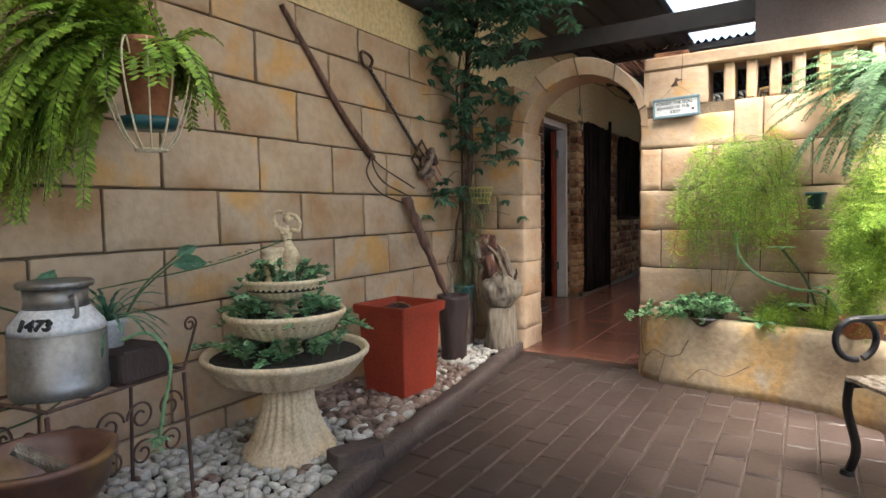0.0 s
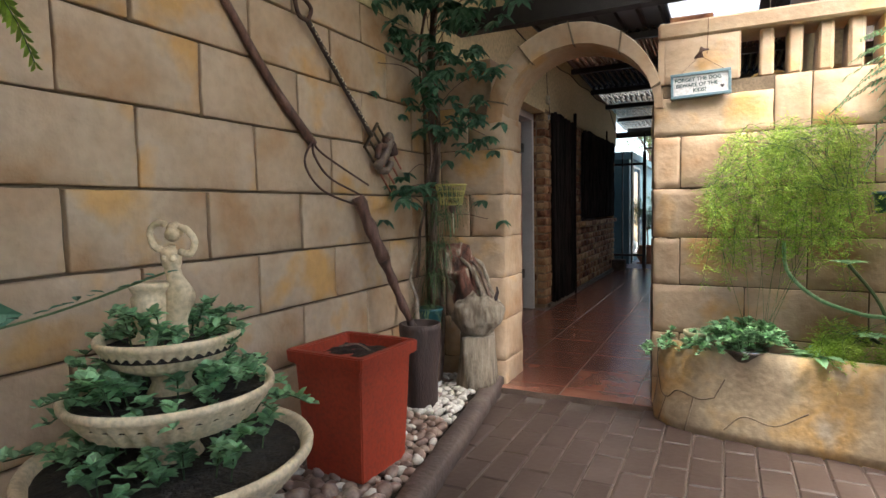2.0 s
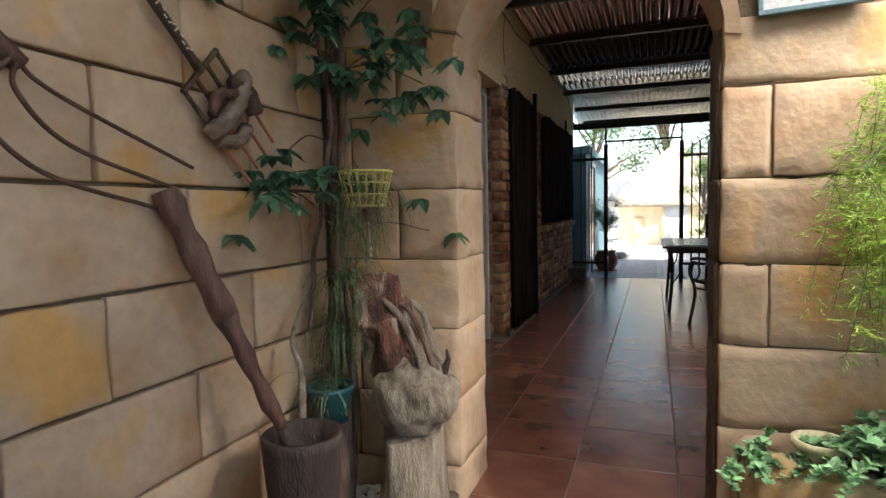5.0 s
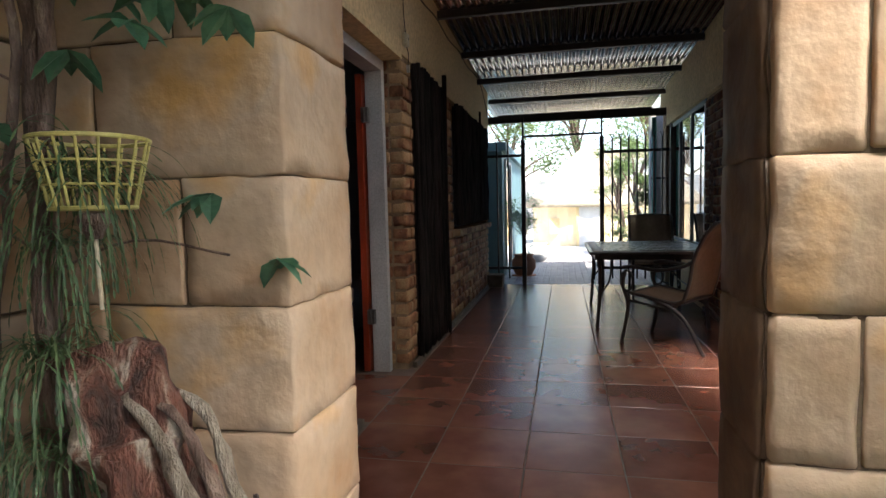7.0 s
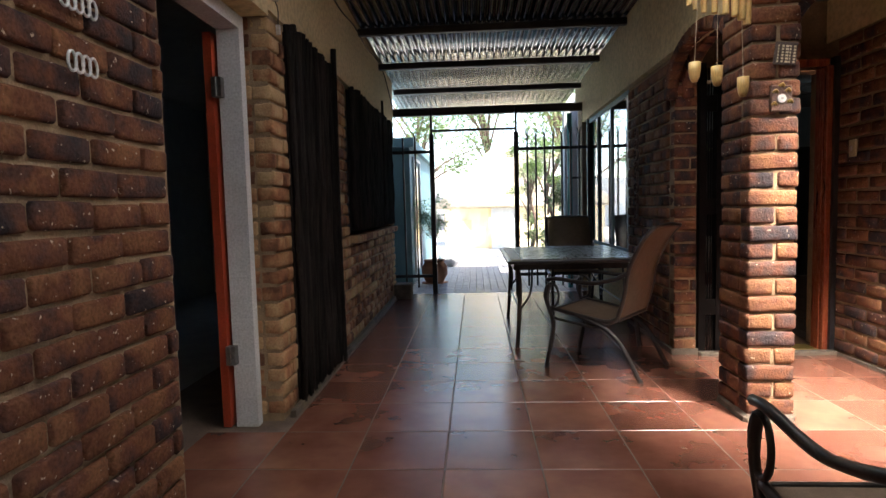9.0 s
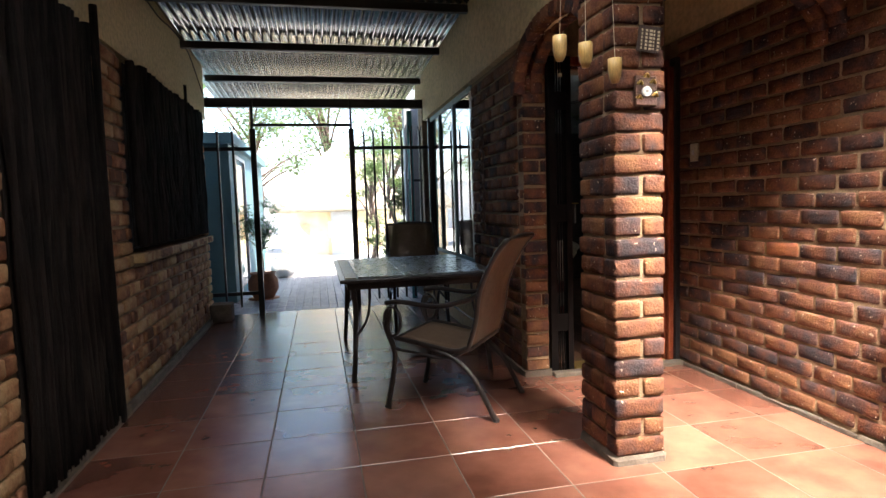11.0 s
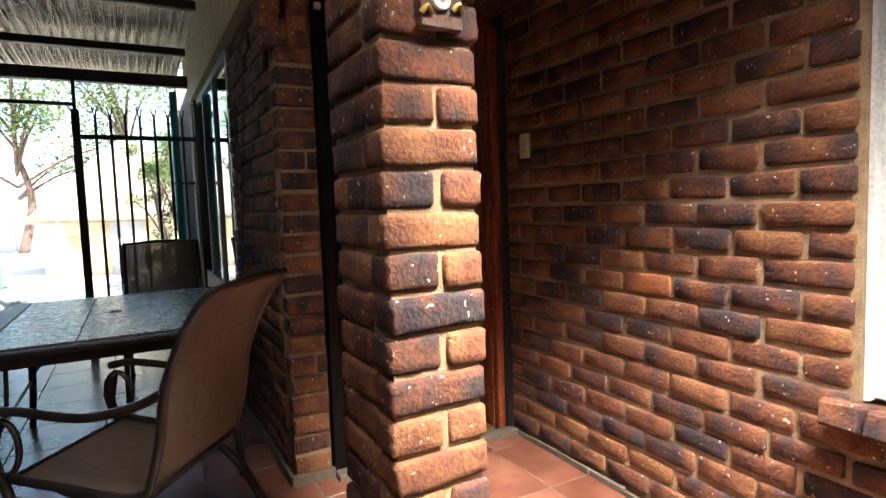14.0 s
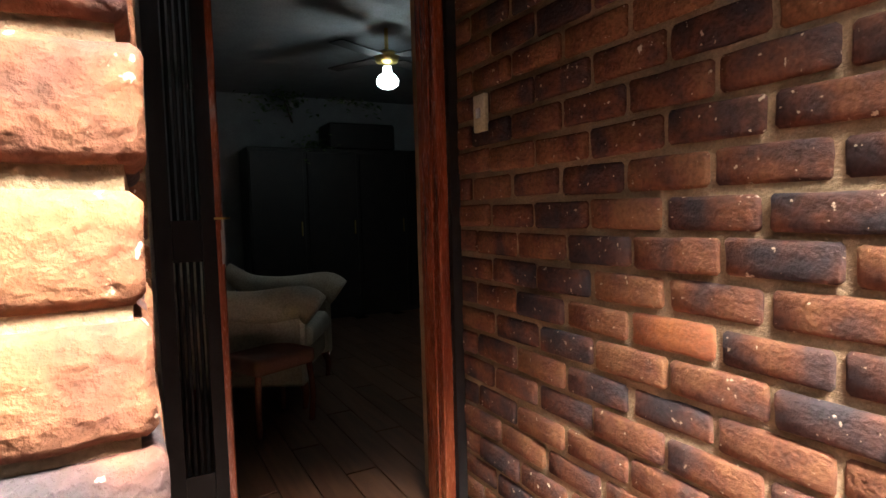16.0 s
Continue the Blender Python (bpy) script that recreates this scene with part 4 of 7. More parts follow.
# square pot
pot = thing("square_pot", "square tapered planter in flat red paint, bare soil inside", "plant pot", (-2.035, 2.70, 0.045), -4)
bm = bmesh.new()
T, Bq, H = 0.195, 0.150, 0.525
rings = []
for hx, z in ((Bq, 0), (T - 0.022, H - 0.06), (T, H - 0.055), (T + 0.004, H), (T - 0.028, H), (T - 0.035, H - 0.05)):
    rings.append([bm.verts.new((sx * hx, sy * hx, z)) for sx, sy in ((-1, -1), (1, -1), (1, 1), (-1, 1))])
for a, b in zip(rings, rings[1:]):
    for i in range(4):
        bm.faces.new((a[i], a[(i + 1) % 4], b[(i + 1) % 4], b[i]))
bm.faces.new(list(reversed(rings[0]))), bm.faces.new(rings[-1])
bmesh.ops.bevel(bm, geom=[e for e in bm.edges], offset=0.005, segments=2, affect="EDGES")
part("body", bm, M_POTRED, pot)
bm = bmesh.new()
bmesh.ops.create_grid(bm, x_segments=14, y_segments=14, size=T - 0.036)
for v in bm.verts:
    v.co.z = H - 0.045 + 0.02 * noise.noise(v.co * 18)
part("soil", bm, M_SOIL, pot, "dry soil with grey chips", True)
part("twig", tube(bend([(-0.08, 0.0, H - 0.02), (0.0, 0.02, H - 0.005), (0.09, 0.0, H - 0.02)]), 0.004), M_GREYWOOD, pot, "small dry twigs")

# mortar, pestle
mortar = thing("stamping_mortar", "tall dark carved wooden stamping mortar on pale pebbles", "mortar", (-2.15, 3.50, 0.03))
part("body", lathe([(0, 0), (0.088, 0), (0.094, 0.02), (0.098, 0.2), (0.118, 0.44), (0.116, 0.47), (0.10, 0.47), (0.085, 0.36), (0, 0.34)], 36), M_MORT, mortar, "", True)
pestle = thing("pestle", "long knotted dark wooden pestle leaning from the mortar to the wall", "pestle")
pl = bend([(-2.16, 3.53, 0.38), (-2.20, 3.47, 0.52), (-2.26, 3.40, 0.75), (-2.32, 3.33, 0.98), (-2.385, 3.265, 1.21)], 6)
rad = [0.042 - 0.003 * i if i < 6 else (0.023 if i < 14 else 0.033) + 0.005 * math.sin(i * 1.7) for i in range(len(pl))]
for nm, a, c in (("foot", 0, 7), ("shaft", 6, 16), ("head", 15, len(pl))):
    bm = tube(pl[a:c], rad[a:c], n=16)
    for v in bm.verts:
        v.co += noise.noise_vector(v.co * 16) * 0.006
    part(nm, bm, M_POLE if nm != "foot" else M_MORT, pestle, "", True)
branch = thing("dry_branch", "pale forked dry branch leaning on the wall by the mortar", "branch")
part("stick", tube(bend([(-2.22, 3.60, 0.45), (-2.27, 3.68, 0.62), (-2.33, 3.72, 0.72), (-2.36, 3.86, 0.86)]), [0.014 - 0.0004 * i for i in range(25)]), M_GREYWOOD, branch, "", True)

# burl stump
stump = thing("tree_stump", "weathered grey tree stump with a round burl and red heartwood", "stump", (-1.995, 3.955, 0.03), 0)
bm = lathe([(0, 0), (0.135, 0), (0.128, 0.06), (0.122, 0.2), (0.125, 0.33), (0, 0.34)], 40)
for v in bm.verts:
    v.co += Vector((1, 1, 0.2)) * 0.035 * noise.noise(Vector((v.co.x * 9, v.co.y * 9, v.co.z * 2)))
part("trunk", bm, M_GREYWOOD, stump, "", True)
bm = bmesh.new()
bmesh.ops.create_icosphere(bm, subdivisions=5, radius=1.0)
for v in bm.verts:
    d = 1 + 0.16 * noise.noise(v.co * 2.2) + 0.035 * noise.noise(Vector((v.co.x * 16, v.co.y * 16, v.co.z * 3)))
    v.co = Vector((v.co.x * 0.158 * d + 0.02, v.co.y * 0.13 * d - 0.03, v.co.z * 0.14 * d + 0.465))
part("burl", bm, M_GREYWOOD, stump, "round pale grey burl", True)
bm = bmesh.new()
nk = bend([(0.0, 0, 0.45), (-0.05, 0.0, 0.60), (-0.09, 0.0, 0.71), (-0.13, 0.0, 0.79), (-0.19, 0.0, 0.80)], 6)
tube(nk, [0.104 - 0.0012 * i for i in range(len(nk))], bm, 32)
for v in bm.verts:
    v.co += Vector((noise.noise(v.co * 11), noise.noise(v.co * 11 + Vector((9, 0, 0))), noise.noise(v.co * 11 + Vector((0, 9, 0))))) * 0.055
    v.co += Vector((1, -1, 1)) * 0.016 * noise.noise(Vector((v.co.x * 50, v.co.y * 50, v.co.z * 9)))
part("neck", bm, M_REDHEART, stump, "broken red-brown heartwood neck", True)
rs = random.Random(5)
for k, ang in enumerate((-0.75, -0.35, 0.1, 2.7)):
    line = [(0.03 + 0.10 * math.cos(ang), 0.10 * math.sin(ang), 0.52), (-0.02 + 0.105 * math.cos(ang), 0.105 * math.sin(ang), 0.63), (-0.07 + 0.10 * math.cos(ang), 0.09 * math.sin(ang), 0.73 + 0.02 * k), (-0.13 + 0.06 * math.cos(ang), 0.06 * math.sin(ang), 0.81)]
    pts = bend(line, 5)
    bm = tube(pts, [(0.015 if k else 0.020) * (1 - 0.55 * q / len(pts)) for q in range(len(pts))], n=9)
    for v in bm.verts:
        v.co += noise.noise_vector(v.co * 30) * 0.008
    part("splinter", bm, M_GREYWOOD if k % 2 == 0 else M_BARK, stump, "", True)
part("spur", irregular(tube([(0.13, -0.02, 0.55), (0.15, -0.02, 0.60), (0.14, -0.01, 0.63)], [0.014, 0.010, 0.004], n=8), 0.002, 6), M_MORT, stump, "dark broken branch stub")

# wall forks
fork = thing("hay_fork", "antique hay fork with a long dark wooden handle on the wall", "tool")
part("handle", tube(bend([(-2.415, 2.205, 2.235), (-2.405, 2.42, 1.98), (-2.40, 2.66, 1.70), (-2.40, 2.93, 1.46)]), [0.014 + 0.00035 * i for i in range(25)]), M_POLE, fork, "worn brown wooden handle", True)
bm = bmesh.new()
tube(bend([(-2.39, 2.91, 1.475), (-2.38, 2.99, 1.41), (-2.375, 3.36, 1.275)]), 0.0055, bm)
tube(bend([(-2.39, 2.91, 1.475), (-2.37, 2.83, 1.36), (-2.355, 2.93, 1.24), (-2.365, 3.22, 1.165)]), 0.0055, bm)
tube(bend([(-2.39, 2.92, 1.47), (-2.37, 2.90, 1.40), (-2.36, 3.0, 1.30), (-2.365, 3.27, 1.22)]), 0.0055, bm)
part("tine", bm, M_RUST, fork, "thin curved rusty tines")
spade = thing("garden_fork", "old garden fork with a patterned handle and animal skull ornament", "tool")
h0, h1 = Vector((-2.39, 2.91, 2.03)), Vector((-2.39, 3.40, 1.575))
part("handle", tube([h0, h1], 0.013), M_MORT, spade, "dark wooden handle")
across = Vector((0, -(h1 - h0).z, (h1 - h0).y)).normalized()
for i in range(40):
    p = h0.lerp(h1, 0.05 + 0.93 * i / 40) + Vector((0.0125, 0, 0))
    d, c = (h1 - h0).normalized() * 0.0055, across * 0.008
    a, b = ((p - d - c, p - d + c), (p - c, p + d), (p - d + c * 0.6, p + d + c * 0.6), (p + c, p - d), (p - d - c * 0.7, p + d - c * 0.7))[(i * 7) % 5]
    part("mark", tube([a, b], 0.0024, n=5), M_WIRE, spade, "pale painted mark")
part("grip", tube(bend([h0, (-2.385, 2.84, 2.04), (-2.38, 2.815, 2.11), (-2.38, 2.87, 2.12), (-2.385, 2.93, 2.09), h0]), 0.010), M_RUST, spade, "open iron grip")
dv = (h1 - h0).normalized()
sv = Vector((0, -dv.z, dv.y)).normalized()
bm = bmesh.new()
for k, s in enumerate((-0.095, -0.032, 0.032, 0.095)):
    a = h1 + dv * 0.03 + sv * s
    tube([a, a + dv * 0.15], 0.007, bm)
tube([h1 + dv * 0.03 + sv * 0.1, h1 + dv * 0.03 - sv * 0.1], 0.009, bm)
tube([h1, h1 + dv * 0.035], 0.014, bm)
part("fork_head", bm, mat("tarnished_yellow_iron", [(0.05, 0.036, 0.022), (0.13, 0.095, 0.055)], 0.5, metal=0.5, scale=30, bump=0.3), spade, "worn yellowed fork head")
M_COPPER = mat("pink_copper", [(0.42, 0.15, 0.10), (0.52, 0.20, 0.13)], 0.45, metal=0.4, bump=0.05)
for s in (-0.095, -0.032, 0.032, 0.095):
    a = h1 + dv * 0.18 + sv * s
    part("tine", tube([a, a + dv * 0.20], 0.006), M_COPPER, spade, "pinkish copper tine tip")
M_HORN = mat("dull_brown_horn", [(0.07, 0.045, 0.035), (0.17, 0.12, 0.09), (0.26, 0.20, 0.15)], 0.5, scale=14, bump=0.5)
orn = thing("horn_ornament", "carved brown horn ornament tied on the fork head", "ornament")
for k, (a, b, c, rad) in enumerate((((0.15, -0.13), (0.17, 0.0), (0.13, 0.12), 0.034), ((0.11, 0.05), (0.17, 0.09), (0.24, 0.06), 0.028), ((0.19, -0.12), (0.24, -0.06), (0.24, 0.0), 0.026), ((0.12, -0.09), (0.10, -0.02), (0.15, 0.04), 0.02))):
    pts = [h1 + dv * p[0] + sv * p[1] + Vector((0.03, 0, 0)) for p in (a, b, c)]
    part("horn", irregular(tube(bend(pts, 5), [rad * (0.7 + 0.06 * (i % 5)) for i in range(11)], n=10), 0.004, k), M_RUST if k % 2 else M_HORN, orn, "", True)

# creeper on the corner
creeper = thing("creeper", "woody creeper with palmate dark green leaves climbing the corner", "plant")
bm = bmesh.new()
tube(bend([(-2.31, 3.99, 0.0), (-2.33, 4.0, 0.6), (-2.29, 3.98, 1.2), (-2.30, 3.99, 1.8), (-2.27, 3.97, 2.3), (-2.2, 3.9, 2.6)]), 0.024, bm, 10)
tube(bend([(-2.27, 3.98, 0.0), (-2.24, 3.97, 0.5), (-2.29, 3.96, 1.0), (-2.24, 3.97, 1.6), (-2.27, 3.96, 2.2), (-2.1, 3.85, 2.6)]), 0.016, bm, 8)
tube(bend([(-2.38, 3.9, 0.7), (-2.36, 3.95, 1.1), (-2.28, 3.93, 1.5), (-2.33, 3.9, 2.0), (-2.2, 3.8, 2.5)]), 0.009, bm, 7)
for v in bm.verts:
    v.co += Vector((noise.noise(v.co * 9), noise.noise(v.co * 9 + Vector((5, 0, 0))), 0)) * 0.012
part("stem", bm, M_BARK, creeper, "", True)
bm, rows = bmesh.new(), []
tips = [(-2.33, 3.62, 1.22, 8), (-2.30, 3.72, 1.28, 7), (-2.36, 3.75, 1.34, 4), (-1.95, 4.05, 1.07, 2), (-2.1, 3.95, 1.62, 9), (-2.0, 3.95, 1.68, 6), (-1.93, 3.97, 1.58, 5), (-2.3, 3.85, 1.75, 9), (-2.22, 3.8, 1.9, 10), (-2.35, 3.45, 1.95, 2), (-2.1, 3.85, 2.05, 12), (-2.3, 3.75, 2.15, 12), (-2.0, 3.8, 2.25, 16), (-1.85, 3.75, 2.35, 16), (-2.2, 3.7, 2.4, 20), (-1.7, 3.7, 2.42, 14), (-2.3, 3.6, 2.5, 14), (-1.95, 3.6, 2.55, 24), (-1.55, 3.65, 2.5, 12), (-1.75, 3.6, 2.62, 18), (-1.4, 3.7, 2.46, 5), (-2.1, 3.5, 2.6, 14), (-1.95, 3.95, 1.95, 7), (-2.36, 3.5, 2.3, 4)]
for x, y, z, n in tips:
    root = Vector((-2.3, 3.97, min(2.5, z + rr.uniform(-0.25, 0.1))))
    tube(bend([root, (root + Vector((x, y, z))) / 2 + Vector((0, 0, 0.05)), (x, y, z)], 4), 0.0028, bm, 5)
    for _ in range(n if z < 1.4 else int(n * 1.6)):
        c = Vector((x, y, z)) + Vector((rr.gauss(0, 0.085), rr.gauss(0, 0.06), rr.gauss(0, 0.07)))
        az = rr.uniform(0, 6.283)
        for k in range(5):
            w = way_of(az + (k - 2) * 0.62, rr.uniform(-0.7, -0.1))
            rows.append((c, w, w.cross(Vector((0, 0, 1))).normalized(), rr.uniform(0.055, 0.095), 0.040, 0.2))
tagged(part("shoots", bm, M_BARK, creeper), "thin brown shoots", "", "", "stuff")
leaf_part("leaf", rows, M_CREEP, creeper, "dark green five-fingered leaves")


def wire_basket(name, label, at, r0, r1, h, material, ribs=18, thick=0.0028):
    e = thing(name, label, "basket", at)
    bm = bmesh.new()
    for i in range(ribs):
        a = 2 * math.pi * i / ribs
        tube([(r0 * math.cos(a), r0 * math.sin(a), 0), (r1 * math.cos(a), r1 * math.sin(a), h)], thick, bm, 5)
    part("ribs", bm, material, e)
    for k in range(4):
        f = k / 3
        r = r0 + (r1 - r0) * f
        part("hoop", tube([(r * math.cos(a), r * math.sin(a), h * f) for a in [2 * math.pi * i / 32 for i in range(33)]], thick * (1.5 if k in (0, 3) else 0.8), n=6), material, e)
    return e


def grass_clump(name, label, at, n, length, spread, droop, material=None):
    e = thing(name, label, "plant", at)
    rows = []
    for _ in range(n):
        az, el = rr.uniform(0, 6.283), rr.uniform(-0.2, 1.3)
        p, w = Vector((rr.gauss(0, 0.03), rr.gauss(0, 0.03), 0)), way_of(az, el)
        L = length * rr.uniform(0.5, 1.2)
        for i in range(9):
            side = w.cross(Vector((0, 0, 1)))
            side = side.normalized() if side.length > 0.05 else Vector((1, 0, 0))
            rows.append((p.copy(), w.copy(), side, L / 8, 0.0048, 0))
            p = p + w * L / 9
            w = (w * spread + Vector((rr.uniform(-0.08, 0.08), rr.uniform(-0.08, 0.08), -droop))).normalized()
    leaf_part("blade", rows, material or M_GRASS, e)
    return e


wire_basket("wire_basket", "yellow wire basket on the creeper with trailing grass", (-2.16, 3.96, 1.165), 0.068, 0.096, 0.122, M_YWIRE)
grass_clump("wiry_plant", "wiry green hanging plant in the yellow basket", (-2.19, 3.95, 1.22), 110, 0.24, 1.0, 0.34)
stick = thing("drum_stick", "short pale stick with a brown knob hanging under the basket", "ornament")
part("rod", tube([(-2.13, 3.93, 0.985), (-2.135, 3.93, 1.12)], 0.004), M_WIRE, stick)
part("knob", lathe([(0, 0), (0.012, 0.0), (0.026, 0.03), (0.024, 0.045), (0, 0.05)], 16), M_BARK, stick).location = (-2.135, 3.93, 1.11)
log = thing("log_stand", "short dark log standing in the corner", "log", (-2.28, 3.88, 0.02))
part("wood", lathe([(0, 0), (0.07, 0), (0.068, 0.36), (0, 0.365)], 20), M_BARK, log, "", True)
tp = thing("teal_pot", "teal plastic pot on the log with wiry grass", "plant pot", (-2.28, 3.87, 0.39))
part("body", lathe([(0, 0), (0.062, 0), (0.08, 0.11), (0.086, 0.115), (0.086, 0.13), (0.074, 0.13), (0.07, 0.1), (0, 0.1)], 28), M_TEAL, tp, "", True)
grass_clump("wiry_grass", "grey-green wiry grass spilling from the teal pot", (-2.28, 3.87, 0.52), 80, 0.20, 1.0, 0.30)
grass_clump("wiry_grass", "grey-green wiry grass hanging on the creeper stem", (-2.24, 3.93, 0.90), 90, 0.26, 0.9, 0.40)
grass_clump("wiry_grass", "thin wiry grass hanging below the yellow basket", (-2.21, 3.94, 1.10), 55, 0.22, 0.9, 0.5)
grass_clump("wiry_grass", "matted wiry grass low on the creeper stem", (-2.25, 3.93, 0.72), 90, 0.24, 0.9, 0.42)

# kerb, pebbles
def strip(line, width, z0, z1, wob=0.004):
    bm = bmesh.new()
    pts, rings = bend(line, 8), []
    for i, p in enumerate(pts):
        d = (pts[min(i + 1, len(pts) - 1)] - pts[max(i - 1, 0)]).normalized()
        s = Vector((d.y, -d.x, 0))
        w = width / 2 + rr.uniform(-wob, wob)
        zt = z1 + rr.uniform(-wob, wob)
        rings.append([bm.verts.new(p + s * a + Vector((0, 0, z))) for a, z in ((-w, z0), (-w, zt - 0.012), (-w + 0.015, zt), (w - 0.02, zt), (w, zt - 0.018), (w + 0.004, z0))])
    for a, b in zip(rings, rings[1:]):
        for i in range(6):
            bm.faces.new((a[i], a[(i + 1) % 6], b[(i + 1) % 6], b[i]))
    bm.faces.new(rings[0]), bm.faces.new(list(reversed(rings[-1])))
    bmesh.ops.recalc_face_normals(bm, faces=bm.faces)
    return bm


kerb_line = [(-1.94, 4.12, 0), (-1.87, 3.7, 0), (-1.79, 3.2, 0), (-1.70, 2.6, 0), (-1.60, 2.0, 0), (-1.46, 1.3, 0), (-1.3, 0.5, 0)]
structure("kerb", strip(kerb_line, 0.105, -0.06, 0.055), M_KERB, "low brown painted kerb round the pebble bed", True)
bm = bmesh.new()
edge = [bm.verts.new((p.x + 0.02, p.y, 0.006)) for p in bend(kerb_line, 4)]
back = [bm.verts.new((GX, v.co.y, 0.006)) for v in edge]
for a, b, c, d in zip(edge, edge[1:], back[1:], back):
    bm.faces.new((a, b, c, d))
bmesh.ops.recalc_face_normals(bm, faces=bm.faces)
structure("pebble_bed", bm, M_SOIL, "dark earth under the pebbles")
stray = thing("loose_brick", "loose painted brown brick lying at the kerb", "brick", (-1.60, 1.79, 0.045), 68)
part("body", irregular(boxes((-0.11, 0.11, -0.055, 0.055, 0, 0.065), bevel=0.008, seg=2), 0.003, 2), M_KERB, stray)
kb = [Vector(p) for p in kerb_line]


def kerb_x(y):
    for a, b in zip(kb, kb[1:]):
        if b.y <= y <= a.y:
            return a.x + (b.x - a.x) * (a.y - y) / (a.y - b.y) - 0.065
    return -1.9


base_peb = []
for s in range(5):
    bm = bmesh.new()
    bmesh.ops.create_icosphere(bm, subdivisions=2, radius=1.0)
    off = Vector((s * 7, 0, 0))
    base_peb.append(([v.co * (1 + 0.28 * noise.noise(v.co * 1.1 + off)) for v in bm.verts], [[v.index for v in f.verts] for f in bm.faces]))
    bm.free()


def pebbles(name, label, material, spots):
    verts, faces = [], []
    for p, size in spots:
        vs, fs = base_peb[rr.randrange(5)]
        m = pose(*p, rr.uniform(-25, 25), rr.uniform(-25, 25), rr.uniform(0, 360)) @ Matrix.Diagonal((size, size * rr.uniform(0.6, 0.9), size * rr.uniform(0.45, 0.7), 1))
        k = len(verts)
        verts += [tuple(m @ v) for v in vs]
        faces += [[i + k for i in f] for f in fs]
    me = bpy.data.meshes.new(name)
    me.from_pydata(verts, [], faces)
    me.materials.append(material)
    for p in me.polygons:
        p.use_smooth = True
    return tagged(new(name, me), label, "pebbles", "", "stuff")


pale, brown = [], []
y = 0.35
while y < 4.10:
    x = GX + 0.03
    while x < kerb_x(y) - 0.01:
        px, py = x + rr.uniform(-0.012, 0.012), y + rr.uniform(-0.012, 0.012)
        mid = 2.12 < py + 0.25 * (px + 2) < 3.33
        size = rr.uniform(0.022, 0.040) * (1.25 if mid and py < 2.6 else 1.0)
        (brown if mid != (rr.random() < 0.10) else pale).append(((px, py, 0.020 + rr.uniform(0, 0.022)), size))
        x += 0.047
    y += 0.045
pebbles("pale_pebbles", "pale grey and white rounded pebbles in the bed", M_PEBW, pale)
pebbles("brown_pebbles", "purplish brown and buff rounded pebbles in the bed", M_PEBB, brown)

# milk can on a wrought stand
CX, CY = -2.02, 0.86
can = thing("milk_can", "old aluminium milk can with a white painted shoulder", "milk can", (CX, CY, 0.545), 0)
part("body", lathe([(0, 0), (0.136, 0), (0.140, 0.008), (0.140, 0.045), (0.136, 0.05), (0.136, 0.20), (0, 0.2)], 48), M_CAN, can, "", True)
part("shoulder", lathe([(0.1361, 0.20), (0.130, 0.225), (0.10, 0.265), (0.092, 0.275)], 48), M_WHITE, can, "shoulder painted white", True)
part("neck", lathe([(0.0, 0.27), (0.092, 0.275), (0.088, 0.30), (0.092, 0.34), (0, 0.34)], 48), M_CAN, can, "", True)
part("lid", lathe([(0, 0.335), (0.105, 0.338), (0.108, 0.352), (0.102, 0.358), (0.06, 0.352), (0, 0.350)], 48), M_CAN, can, "dented aluminium lid", True)
for s in (-1, 1):
    part("handle", tube(bend([(s * 0.09, 0.0, 0.31), (s * 0.125, 0, 0.315), (s * 0.128, 0, 0.26), (s * 0.112, 0, 0.25)], 5), 0.007), M_CAN, can)


def letters(parent, text, size, m, material, depth=0.0006):
    cu = bpy.data.curves.new("lettering", "FONT")
    cu.offset = size * 0.022
    cu.body, cu.size, cu.extrude, cu.align_x, cu.align_y = text, size, depth, "CENTER", "CENTER"
    o = new("lettering", cu)
    dg = bpy.context.evaluated_depsgraph_get()
    me = bpy.data.meshes.new_from_object(o.evaluated_get(dg))
    bpy.data.objects.remove(o)
    me.materials.append(material)
    q = new("lettering", me)
    q.parent, q.matrix_basis = parent, m
    return tagged(q, "hand-painted lettering")


M_BLACKP = mat("black_paint", [(0.015, 0.015, 0.015), (0.03, 0.03, 0.03)], 0.6, bump=0)
letters(can, "1473", 0.05, pose(0.080, -0.0985, 0.234, 50, 0, 38), M_BLACKP, 0.006)
stand = thing("plant_stand", "black wrought iron plant stand with scrolled sides", "plant stand", (CX, CY, 0.0), 10)
for x, y in ((-0.14, -0.14), (0.14, -0.14), (-0.14, 0.36), (0.14, 0.36)):
    part("leg", tube([(x * 1.15, y, 0.01), (x, y, 0.52)], 0.007), M_RUST, stand)
for a, b in (((-0.14, -0.14), (0.14, -0.14)), ((0.14, -0.14), (0.14, 0.36)), ((-0.14, 0.36), (0.14, 0.36)), ((-0.14, -0.14), (-0.14, 0.36)), ((-0.14, 0.0), (0.14, 0.0)), ((-0.14, 0.12), (0.14, 0.12))):
    part("rail", tube([(*a, 0.535), (*b, 0.535)], 0.006), M_RUST, stand)


